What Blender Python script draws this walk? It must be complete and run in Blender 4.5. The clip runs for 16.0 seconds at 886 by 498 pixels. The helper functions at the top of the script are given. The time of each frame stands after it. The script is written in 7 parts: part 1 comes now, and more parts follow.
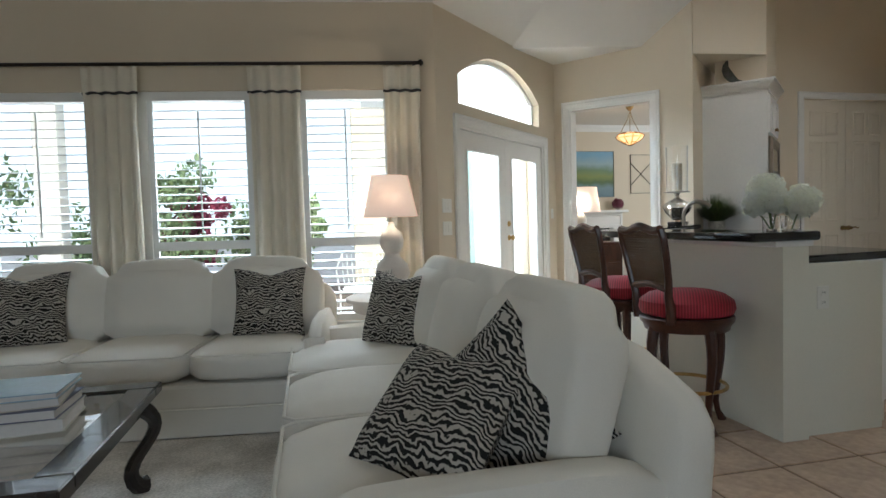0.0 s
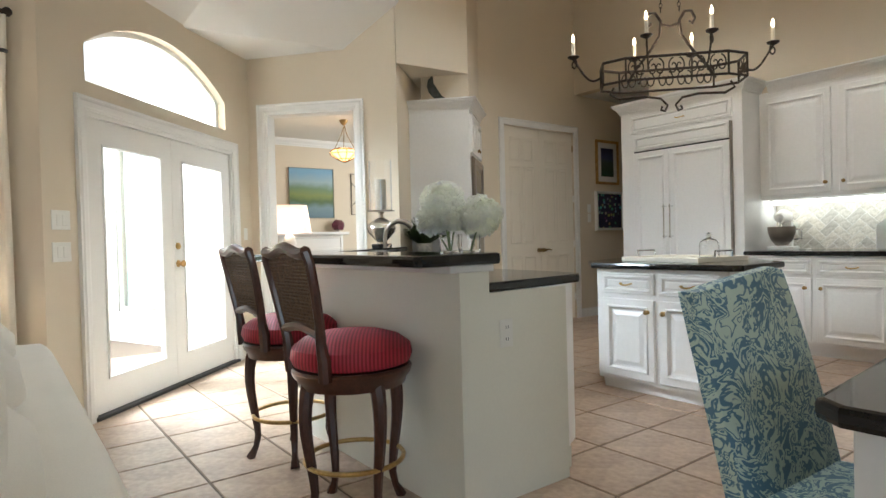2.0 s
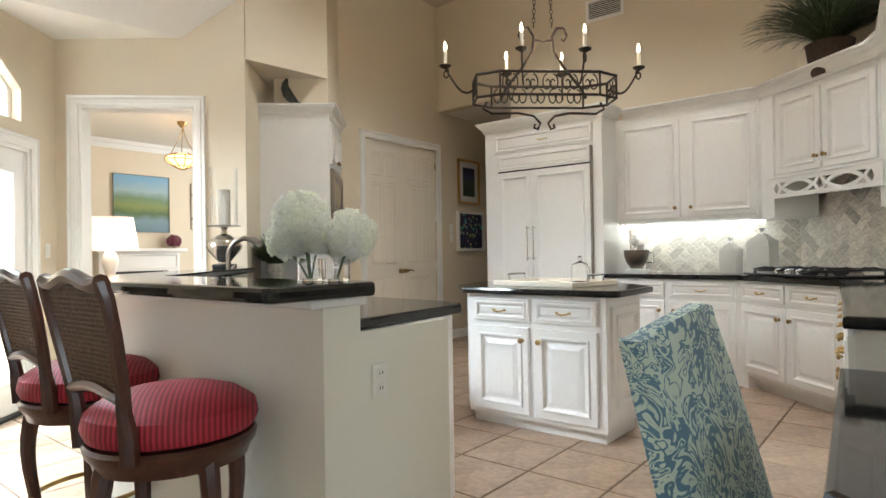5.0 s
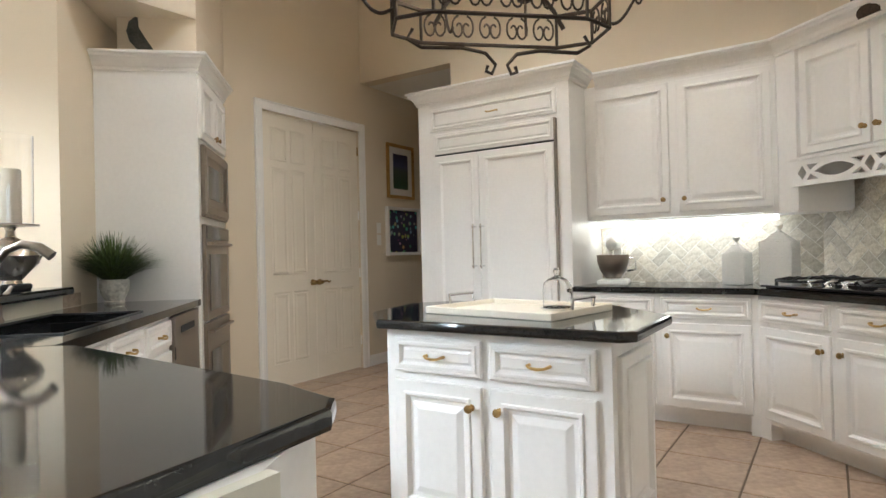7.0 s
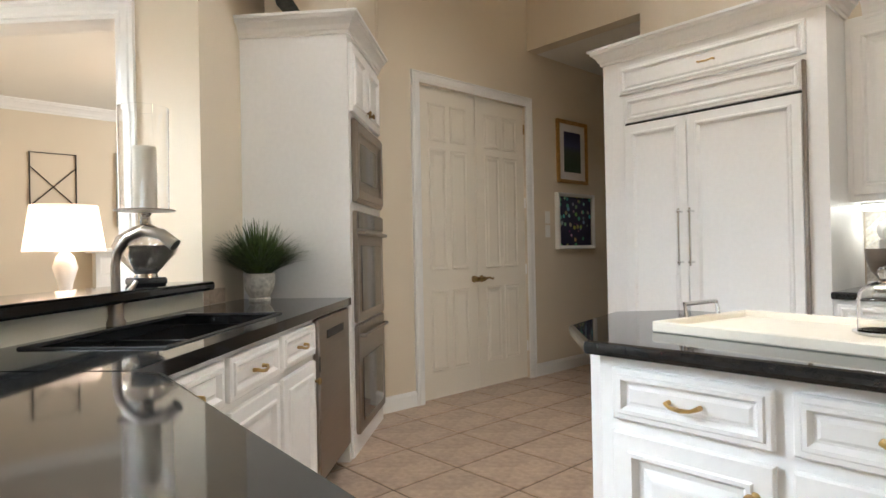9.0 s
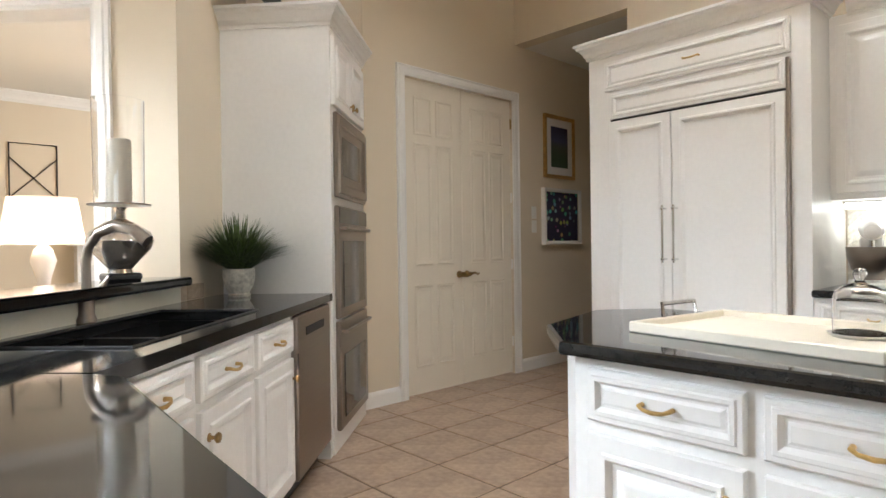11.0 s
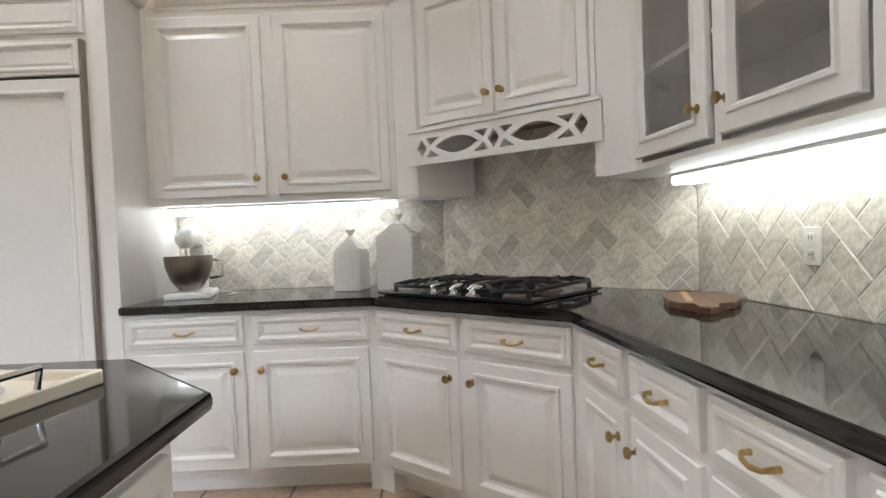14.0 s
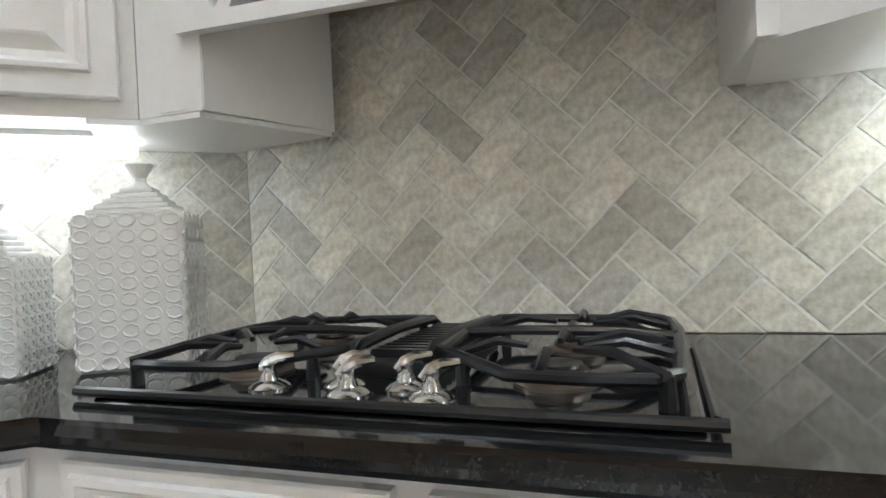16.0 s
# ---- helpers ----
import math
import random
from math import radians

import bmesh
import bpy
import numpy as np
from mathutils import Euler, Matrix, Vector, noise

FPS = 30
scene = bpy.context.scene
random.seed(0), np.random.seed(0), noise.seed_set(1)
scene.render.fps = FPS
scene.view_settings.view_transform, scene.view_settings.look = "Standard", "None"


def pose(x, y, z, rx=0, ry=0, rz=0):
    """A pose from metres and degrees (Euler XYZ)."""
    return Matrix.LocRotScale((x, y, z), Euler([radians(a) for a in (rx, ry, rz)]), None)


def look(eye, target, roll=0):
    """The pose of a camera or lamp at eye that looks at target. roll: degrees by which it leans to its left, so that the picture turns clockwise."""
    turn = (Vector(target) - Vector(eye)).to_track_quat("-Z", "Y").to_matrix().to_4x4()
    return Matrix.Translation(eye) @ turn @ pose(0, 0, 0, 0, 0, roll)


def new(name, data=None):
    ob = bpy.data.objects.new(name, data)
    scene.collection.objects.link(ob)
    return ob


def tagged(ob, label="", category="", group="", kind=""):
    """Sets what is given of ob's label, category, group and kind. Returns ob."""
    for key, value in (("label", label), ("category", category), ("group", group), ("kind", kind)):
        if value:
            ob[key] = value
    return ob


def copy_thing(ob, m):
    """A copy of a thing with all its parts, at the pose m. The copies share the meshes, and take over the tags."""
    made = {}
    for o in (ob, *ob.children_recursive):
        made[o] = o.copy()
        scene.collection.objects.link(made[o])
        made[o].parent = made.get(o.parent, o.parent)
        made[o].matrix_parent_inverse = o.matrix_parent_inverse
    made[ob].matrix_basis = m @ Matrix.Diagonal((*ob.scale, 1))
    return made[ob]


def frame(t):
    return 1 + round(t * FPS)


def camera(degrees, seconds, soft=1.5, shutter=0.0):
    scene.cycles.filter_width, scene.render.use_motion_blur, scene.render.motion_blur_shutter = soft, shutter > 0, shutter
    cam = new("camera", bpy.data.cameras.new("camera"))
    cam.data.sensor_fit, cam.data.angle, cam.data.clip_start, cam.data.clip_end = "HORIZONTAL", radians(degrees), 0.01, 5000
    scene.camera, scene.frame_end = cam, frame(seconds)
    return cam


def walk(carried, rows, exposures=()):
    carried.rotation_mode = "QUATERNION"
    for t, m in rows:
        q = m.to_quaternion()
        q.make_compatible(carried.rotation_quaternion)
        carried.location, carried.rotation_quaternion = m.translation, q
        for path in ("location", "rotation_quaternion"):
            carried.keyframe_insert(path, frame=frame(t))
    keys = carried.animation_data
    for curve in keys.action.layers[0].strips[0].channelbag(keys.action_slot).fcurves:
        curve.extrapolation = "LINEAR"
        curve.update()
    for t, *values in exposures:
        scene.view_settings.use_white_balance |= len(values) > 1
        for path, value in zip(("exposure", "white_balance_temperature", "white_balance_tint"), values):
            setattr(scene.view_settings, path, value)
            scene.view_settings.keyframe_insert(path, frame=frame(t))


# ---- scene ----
cam = camera(73.6, 16.0)
PATH = [
    (0, (0.061, 0.439, 1.127), (0.506, 2.387, 1.039), -1.6),
    (0.5, (0.268, 0.488, 1.151), (0.921, 2.377, 1.076), -1.7),
    (1, (0.505, 0.646, 1.139), (1.383, 2.443, 1.099), -1.6),
    (1.5, (0.712, 0.88, 1.109), (1.802, 2.556, 1.074), -1.5),
    (2, (0.894, 1.095, 1.094), (2.098, 2.691, 1.063), -1.5),
    (2.5, (0.89, 1.236, 1.094), (2.202, 2.745, 1.07), -1.2),
    (3, (0.848, 1.307, 1.103), (2.247, 2.737, 1.093), -1.0),
    (3.5, (0.796, 1.352, 1.108), (2.248, 2.728, 1.109), -0.9),
    (4, (0.771, 1.38, 1.114), (2.257, 2.72, 1.123), -0.8),
    (4.5, (0.855, 1.41, 1.108), (2.387, 2.696, 1.122), -0.8),
    (5, (1.156, 1.476, 1.12), (2.713, 2.732, 1.139), -0.9),
    (5.2, (1.272, 1.516, 1.125), (2.833, 2.766, 1.145), -0.7),
    (7.5, (2.63, 2.475, 1.176), (4.315, 3.552, 1.191), -1.6),
    (8, (2.802, 2.67, 1.174), (4.37, 3.912, 1.198), -1.4),
    (8.5, (2.881, 2.847, 1.163), (4.298, 4.259, 1.19), -1.3),
    (8.7, (2.89, 2.880, 1.159), (4.26, 4.344, 1.181), -1.3),
    (10.8, (2.963, 2.905, 1.171), (4.281, 4.435, 1.16), -0.8),
    (11, (2.955, 2.876, 1.175), (4.321, 4.337, 1.162), -0.8),
    (11.5, (2.961, 2.743, 1.177), (4.49, 4.032, 1.166), -1.1),
    (12, (2.958, 2.647, 1.18), (4.639, 3.731, 1.168), -1.4),
    (12.5, (2.972, 2.537, 1.19), (4.773, 3.406, 1.171), -1.7),
    (13, (3.094, 2.453, 1.19), (5.007, 3.037, 1.161), -1.9),
    (13.5, (3.353, 2.399, 1.191), (5.34, 2.631, 1.151), -2.1),
    (14, (3.717, 2.333, 1.201), (5.717, 2.314, 1.144), -2.4),
    (14.5, (4.159, 2.263, 1.214), (6.151, 2.101, 1.141), -2.7),
    (15, (4.658, 2.275, 1.19), (6.637, 1.998, 1.117), -2.6),
    (15.5, (5.133, 2.286, 1.164), (7.093, 1.896, 1.105), -2.5),
    (16, (5.505, 2.47, 1.115), (7.33, 1.655, 1.104), -2.8),
]
walk(cam, [(t, look(eye, target, roll)) for t, eye, target, roll in PATH],
     [(0, -0.72, 5450, 3), (1.0, -0.47, 5550, 4), (2.0, -0.05, 5700, 4), (3.0, -0.1, 5750, 4), (4.0, -0.02, 5800, 4), (5.0, 0.28, 5850, 5), (8.0, 0.36, 5850, 7), (11.0, 0.40, 5850, 8), (12.0, 0.27, 5850, 8), (13.0, 0.30, 5800, 8), (14.0, 0.10, 5700, 8), (15.0, 0.14, 5600, 7), (16.0, 0.46, 5400, 5)])

# ---- light ----
world = bpy.data.worlds.new("sky")
scene.world = world
world.use_nodes = True
wn = world.node_tree.nodes
sky = wn.new("ShaderNodeTexSky")
sky.sky_type = "NISHITA"
sky.sun_disc = False
sky.sun_elevation, sky.sun_rotation = radians(56), radians(207)
wn["Background"].inputs["Strength"].default_value = 0.15
world.node_tree.links.new(sky.outputs["Color"], wn["Background"].inputs["Color"])


def lamp(name, kind, m, power, color=(1, 1, 1), size=0.1, size_y=None, spread=None, angle=None):
    d = bpy.data.lights.new(name, kind)
    d.energy, d.color = power, color
    if kind == "AREA":
        d.size = size
        if size_y:
            d.shape, d.size_y = "RECTANGLE", size_y
        if spread:
            d.spread = radians(spread)
    elif kind == "SUN":
        d.angle = radians(angle)
    else:
        d.shadow_soft_size = size
        if kind == "SPOT":
            d.spot_size, d.spot_blend = radians(angle), 0.7
    ob = new(name, d)
    ob.matrix_world = m
    return ob


lamp("sun", "SUN", look((0, 0, 20), (6.0, 12, 0)), 3.5, (1, 0.95, 0.88), angle=1.0)
# added area lamps outside, above the openings, standing in for sky light
lamp("window_skylight", "AREA", look((-0.9, 7.1, 4.0), (-0.9, 2.4, 0.5)), 1500, (0.92, 0.97, 1), 5.0, 1.6)
lamp("french_door_sky_fill", "AREA", look((0.55, 8.0, 4.1), (3.0, 5.0, 0.6)), 430, (0.90, 0.96, 1), 2.4, 1.6)
# unseen fill lamp added behind the walker
lamp("rear_fill_light", "AREA", look((-1.1, -4.03, 1.6), (-0.6, 3.5, 1.3)), 90, (0.96, 0.98, 1), 5.2, 1.9)
WARM = (1, 0.985, 0.935)
# recessed ceiling cans
for cx, cy, pw in ((3.6, 2.3, 85), (5.3, 2.6, 85), (5.6, 4.4, 95), (3.9, 4.6, 85), (2.0, 3.0, 40), (-1.5, 1.0, 40)):
    lamp("recessed_can", "SPOT", look((cx, cy, 4.33), (cx, cy, 0)), pw * 0.92, WARM, 0.07, angle=125)


# ---- materials ----
def mat(name, col, rough=0.5, metal=0.0, var=0.06, scale=6.0, fine=60.0, bump=0.0, spec=0.5, coat=0.0, stretch=(1, 1, 1), col2=None):
    m = bpy.data.materials.new(name)
    m.use_nodes = True
    nt = m.node_tree
    b = nt.nodes["Principled BSDF"]
    b.inputs["Roughness"].default_value, b.inputs["Metallic"].default_value = rough, metal
    b.inputs["Specular IOR Level"].default_value, b.inputs["Coat Weight"].default_value = spec, coat
    tc = nt.nodes.new("ShaderNodeTexCoord")
    mp = nt.nodes.new("ShaderNodeMapping")
    mp.inputs["Scale"].default_value = stretch
    nt.links.new(tc.outputs["Object"], mp.inputs["Vector"])
    facs = []
    for s in (scale, fine):
        n = nt.nodes.new("ShaderNodeTexNoise")
        n.inputs["Scale"].default_value, n.inputs["Detail"].default_value = s, 4
        nt.links.new(mp.outputs["Vector"], n.inputs["Vector"])
        facs.append(n.outputs["Fac"])
    mix = nt.nodes.new("ShaderNodeMath")
    mix.operation = "ADD"
    nt.links.new(facs[0], mix.inputs[0]), nt.links.new(facs[1], mix.inputs[1])
    rng = nt.nodes.new("ShaderNodeMapRange")
    rng.inputs["From Min"].default_value, rng.inputs["From Max"].default_value = 0.7, 1.3
    nt.links.new(mix.outputs[0], rng.inputs["Value"])
    cm = nt.nodes.new("ShaderNodeMix")
    cm.data_type = "RGBA"
    lo = tuple(c * (1 - var) for c in col)
    hi = tuple(min(1, c * (1 + var)) for c in (col2 or col))
    cm.inputs["A"].default_value, cm.inputs["B"].default_value = (*lo, 1), (*hi, 1)
    nt.links.new(rng.outputs["Result"], cm.inputs["Factor"])
    nt.links.new(cm.outputs["Result"], b.inputs["Base Color"])
    if bump:
        bp = nt.nodes.new("ShaderNodeBump")
        bp.inputs["Strength"].default_value, bp.inputs["Distance"].default_value = bump, 0.004
        nt.links.new(facs[1], bp.inputs["Height"])
        nt.links.new(bp.outputs["Normal"], b.inputs["Normal"])
    return m


def island_vary(m, amount, object_random=True):
    """Each piece takes a slightly different value."""
    nt = m.node_tree
    b = nt.nodes["Principled BSDF"]
    src = b.inputs["Base Color"].links[0].from_socket
    if object_random:
        r = nt.nodes.new("ShaderNodeObjectInfo").outputs["Random"]
    else:
        r = nt.nodes.new("ShaderNodeNewGeometry").outputs["Random Per Island"]
    rg = nt.nodes.new("ShaderNodeMapRange")
    rg.inputs["To Min"].default_value, rg.inputs["To Max"].default_value = 1 - amount, 1 + amount * 0.6
    nt.links.new(r, rg.inputs["Value"])
    hs = nt.nodes.new("ShaderNodeHueSaturation")
    nt.links.new(rg.outputs["Result"], hs.inputs["Value"])
    nt.links.new(src, hs.inputs["Color"])
    nt.links.new(hs.outputs["Color"], b.inputs["Base Color"])
    return m


def glow(name, col, strength):
    m = bpy.data.materials.new(name)
    m.use_nodes = True
    b = m.node_tree.nodes["Principled BSDF"]
    b.inputs["Base Color"].default_value = (*col, 1)
    b.inputs["Emission Color"].default_value = (*col, 1)
    b.inputs["Emission Strength"].default_value = strength
    return m


def glass(name, col=(1, 1, 1), rough=0.0, ior=1.45):
    m = bpy.data.materials.new(name)
    m.use_nodes = True
    b = m.node_tree.nodes["Principled BSDF"]
    b.inputs["Base Color"].default_value = (*col, 1)
    b.inputs["Transmission Weight"].default_value = 1
    b.inputs["Roughness"].default_value, b.inputs["IOR"].default_value = rough, ior
    return m


WALL = mat("wall_paint", (0.70, 0.605, 0.465), 0.75, var=0.02, scale=1.2, fine=140, bump=0.12)
CEIL = mat("ceiling_paint", (0.80, 0.77, 0.71), 0.8, var=0.02, scale=1.0, fine=120, bump=0.12)
TRIM = mat("trim_white", (0.83, 0.81, 0.77), 0.4, var=0.02, scale=3, fine=60)
CAB = mat("cabinet_white", (0.84, 0.82, 0.79), 0.34, var=0.025, scale=2.5, fine=40, bump=0.03)
PENPAINT = mat("peninsula_paint", (0.78, 0.76, 0.66), 0.5, var=0.02, scale=2, fine=90, bump=0.06)
DOORPAINT = mat("door_paint", (0.80, 0.73, 0.61), 0.45, var=0.02, scale=3, fine=60)
GRANITE = mat("black_granite", (0.012, 0.012, 0.012), 0.06, var=0.5, scale=40, fine=300, spec=0.5)
TILE = island_vary(mat("floor_tile", (0.37, 0.255, 0.175), 0.38, var=0.16, scale=5, fine=26, bump=0.1, col2=(0.46, 0.34, 0.245)), 0.10)
GROUT = mat("grout", (0.15, 0.11, 0.08), 0.9, var=0.15, scale=8)
STONE = island_vary(mat("tumbled_stone", (0.63, 0.565, 0.46), 0.42, var=0.17, scale=12, fine=70, bump=0.35, col2=(0.78, 0.74, 0.66)), 0.24)
BSGROUT = mat("backsplash_grout", (0.84, 0.82, 0.77), 0.9, var=0.06)
BRASS = mat("brass", (0.56, 0.38, 0.15), 0.3, 1.0, var=0.2, scale=20)
ANTBRASS = mat("antique_brass", (0.36, 0.24, 0.10), 0.35, 1.0, var=0.3, scale=20)
CHROME = mat("chrome", (0.75, 0.75, 0.75), 0.12, 1.0, var=0.03)
STEEL = mat("stainless", (0.31, 0.265, 0.225), 0.30, 1.0, var=0.06, scale=3, fine=60, stretch=(1, 1, 30))
IRON = mat("wrought_iron", (0.035, 0.026, 0.020), 0.55, 0.6, var=0.35, scale=30, fine=150, bump=0.3)
BLACKIRON = mat("black_enamel", (0.012, 0.012, 0.013), 0.28, var=0.2, scale=30)
BLACKGLASS = mat("black_glass", (0.010, 0.010, 0.011), 0.05, var=0.1)
SMOKE = mat("oven_glass", (0.045, 0.038, 0.032), 0.07, var=0.1)
MAHOG = mat("mahogany", (0.060, 0.019, 0.010), 0.3, var=0.4, scale=4, fine=40, stretch=(6, 6, 1), coat=0.3)
DARKWOOD = mat("ebonised_wood", (0.020, 0.014, 0.012), 0.25, var=0.4, scale=5, fine=40, coat=0.4)
LINEN = mat("white_upholstery", (0.83, 0.79, 0.71), 0.9, var=0.04, scale=4, fine=350, bump=0.35)
LINENC = mat("curtain_cloth", (0.78, 0.72, 0.60), 0.9, var=0.05, scale=5, fine=300, bump=0.25)
RUG = mat("rug_wool", (0.55, 0.50, 0.43), 0.98, var=0.22, scale=5, fine=90, bump=0.6, col2=(0.66, 0.62, 0.56))
SHADE = mat("lamp_shade", (0.85, 0.74, 0.66), 0.9, var=0.03)
CREAM = mat("cream_ceramic", (0.74, 0.70, 0.655), 0.4, var=0.05)
WHITECER = mat("white_ceramic", (0.80, 0.78, 0.74), 0.3, var=0.03)
LEAF = island_vary(mat("grass_leaf", (0.045, 0.075, 0.022), 0.55, var=0.4, scale=30, col2=(0.09, 0.13, 0.04)), 0.35, False)
DARKLEAF = island_vary(mat("dark_grass_leaf", (0.022, 0.035, 0.012), 0.55, var=0.4, scale=30, col2=(0.04, 0.06, 0.02)), 0.35, False)
PETAL = island_vary(mat("hydrangea_petal", (0.93, 0.93, 0.84), 0.7, var=0.04, scale=20), 0.08, False)
# petals let some light through
pn = PETAL.node_tree
pb = pn.nodes["Principled BSDF"]
ptr = pn.nodes.new("ShaderNodeBsdfTranslucent")
ptr.inputs["Color"].default_value = (0.93, 0.94, 0.84, 1)
pmx = pn.nodes.new("ShaderNodeMixShader")
pmx.inputs["Fac"].default_value = 0.4
pout = [n for n in pn.nodes if n.type == "OUTPUT_MATERIAL"][0]
pn.links.new(pb.outputs["BSDF"], pmx.inputs[1])
pn.links.new(ptr.outputs["BSDF"], pmx.inputs[2])
pn.links.new(pmx.outputs["Shader"], pout.inputs["Surface"])
PETAL.node_tree.nodes["Principled BSDF"].inputs["Subsurface Weight"].default_value = 0.6
PETAL.node_tree.nodes["Principled BSDF"].inputs["Subsurface Radius"].default_value = (0.05, 0.05, 0.03)
STEM = mat("stem_green", (0.10, 0.16, 0.05), 0.5, var=0.2)
CANDLE = mat("candle_wax", (0.85, 0.78, 0.655), 0.5, var=0.03)
CLEAR = glass("clear_glass")
PANE = glass("window_pane", ior=1.1)
MERC = mat("mercury_glass", (0.55, 0.50, 0.44), 0.18, 0.9, var=0.4, scale=12, fine=60, bump=0.2)
BLIND = mat("shutter_white", (0.82, 0.82, 0.80), 0.5, var=0.02)
OUTWHITE = mat("outside_stucco", (0.80, 0.79, 0.75), 0.9, var=0.05)
BULB = glow("bulb_glow", (1, 0.72, 0.40), 14)
TUBE = glow("tube_glow", (1, 0.98, 0.90), 4.5)
SWITCH = mat("switch_plastic", (0.80, 0.78, 0.72), 0.35, var=0.02)
# also the dark colour that stands for shade in gaps and recesses
DARKMETAL = mat("dark_slot", (0.03, 0.03, 0.03), 0.6, var=0.1)
RUBBER = mat("black_sink", (0.02, 0.02, 0.02), 0.35, var=0.2)


def wave_mat(name, c1, c2, scale, dist, rough, bands="BANDS", direction="Z", detail=2.0, dscale=1.5, sharp=0.12, bump=0.0, rot=(0, 0, 0)):
    """Two colours in wavy stripes."""
    m = bpy.data.materials.new(name)
    m.use_nodes = True
    nt = m.node_tree
    b = nt.nodes["Principled BSDF"]
    b.inputs["Roughness"].default_value = rough
    tc = nt.nodes.new("ShaderNodeTexCoord")
    mp = nt.nodes.new("ShaderNodeMapping")
    mp.inputs["Rotation"].default_value = [radians(a) for a in rot]
    nt.links.new(tc.outputs["Object"], mp.inputs["Vector"])
    w = nt.nodes.new("ShaderNodeTexWave")
    w.wave_type, w.bands_direction = bands, direction
    w.inputs["Scale"].default_value, w.inputs["Distortion"].default_value = scale, dist
    w.inputs["Detail"].default_value, w.inputs["Detail Scale"].default_value = detail, dscale
    nt.links.new(mp.outputs["Vector"], w.inputs["Vector"])
    r = nt.nodes.new("ShaderNodeValToRGB")
    r.color_ramp.elements[0].position, r.color_ramp.elements[1].position = 0.56 - sharp, 0.56 + sharp
    r.color_ramp.elements[0].color, r.color_ramp.elements[1].color = (*c1, 1), (*c2, 1)
    nt.links.new(w.outputs["Fac"], r.inputs["Fac"])
    nt.links.new(r.outputs["Color"], b.inputs["Base Color"])
    if bump:
        bp = nt.nodes.new("ShaderNodeBump")
        bp.inputs["Strength"].default_value, bp.inputs["Distance"].default_value = bump, 0.003
        nt.links.new(w.outputs["Fac"], bp.inputs["Height"])
        nt.links.new(bp.outputs["Normal"], b.inputs["Normal"])
    return m


ZEBRA = wave_mat("zebra_cloth", (0.006, 0.006, 0.006), (0.46, 0.42, 0.36), 19, 17, 0.85, sharp=0.12, detail=3.0, dscale=0.8, bump=0.3)
CANE = mat("stained_cane", (0.10, 0.055, 0.028), 0.5, var=0.3, scale=60)
REDCLOTH = wave_mat("red_striped_cloth", (0.20, 0.007, 0.016), (0.44, 0.022, 0.045), 22, 0.3, 0.6, direction="X", sharp=0.3, bump=0.2, rot=(0, 0, 35))


# ---- mesh helpers ----
def part(name, bm, material, parent=None, label="", smooth=False):
    me = bpy.data.meshes.new(name)
    bmesh.ops.recalc_face_normals(bm, faces=bm.faces)
    if smooth:
        for f in bm.faces:
            f.smooth = True
        for e in bm.edges:
            if len(e.link_faces) == 2 and e.calc_face_angle(0) > 0.7:
                e.smooth = False
    bm.to_mesh(me)
    bm.free()
    me.materials.append(material)
    ob = new(name, me)
    if parent:
        ob.parent = parent
    if label:
        ob["label"] = label
    return ob


def thing(name, m, label, category, group="", kind=""):
    ob = new(name)
    ob.empty_display_size = 0.1
    ob.matrix_world = m
    return tagged(ob, label, category, group, kind)


def solid(name, bm, material, label, category="", group="", kind="", m=None, smooth=False):
    ob = part(name, bm, material, smooth=smooth)
    if m:
        ob.matrix_world = m
    return tagged(ob, label, category, group, kind)


def B():
    return bmesh.new()


def box(bm, x0, x1, y0, y1, z0, z1, bev=0.0, m=None):
    vs = [bm.verts.new((x, y, z)) for z in (z0, z1) for y in (y0, y1) for x in (x0, x1)]
    if m:
        for v in vs:
            v.co = m @ v.co
    fs = [bm.faces.new([vs[i] for i in q]) for q in ((0, 2, 3, 1), (4, 5, 7, 6), (0, 1, 5, 4), (2, 6, 7, 3), (0, 4, 6, 2), (1, 3, 7, 5))]
    if bev:
        es = list({e for f in fs for e in f.edges})
        bmesh.ops.bevel(bm, geom=es, offset=bev, segments=2 if bev > 0.012 else 1, affect="EDGES", profile=0.6)
    return bm


def boxb(*a, **k):
    return box(B(), *a, **k)


def prism(bm, poly, z0, z1, bev=0.0, seg=2):
    lo, hi = [bm.verts.new((x, y, z0)) for x, y in poly], [bm.verts.new((x, y, z1)) for x, y in poly]
    n = len(poly)
    top, bot = bm.faces.new(hi), bm.faces.new(lo[::-1])
    for i in range(n):
        bm.faces.new((lo[i], lo[(i + 1) % n], hi[(i + 1) % n], hi[i]))
    if bev:
        bmesh.ops.bevel(bm, geom=list(top.edges) + list(bot.edges), offset=bev, segments=seg, affect="EDGES", profile=0.6)
    return bm


def lathe(bm, prof, seg=20, at=(0, 0, 0), squash=(1, 1)):
    rings = []
    for r, z in prof:
        rings.append([bm.verts.new((at[0] + squash[0] * r * math.cos(2 * math.pi * i / seg), at[1] + squash[1] * r * math.sin(2 * math.pi * i / seg), at[2] + z)) for i in range(seg)])
    for a, b in zip(rings, rings[1:]):
        for i in range(seg):
            bm.faces.new((a[i], a[(i + 1) % seg], b[(i + 1) % seg], b[i]))
    bm.faces.new(rings[0][::-1])
    bm.faces.new(rings[-1])
    return bm


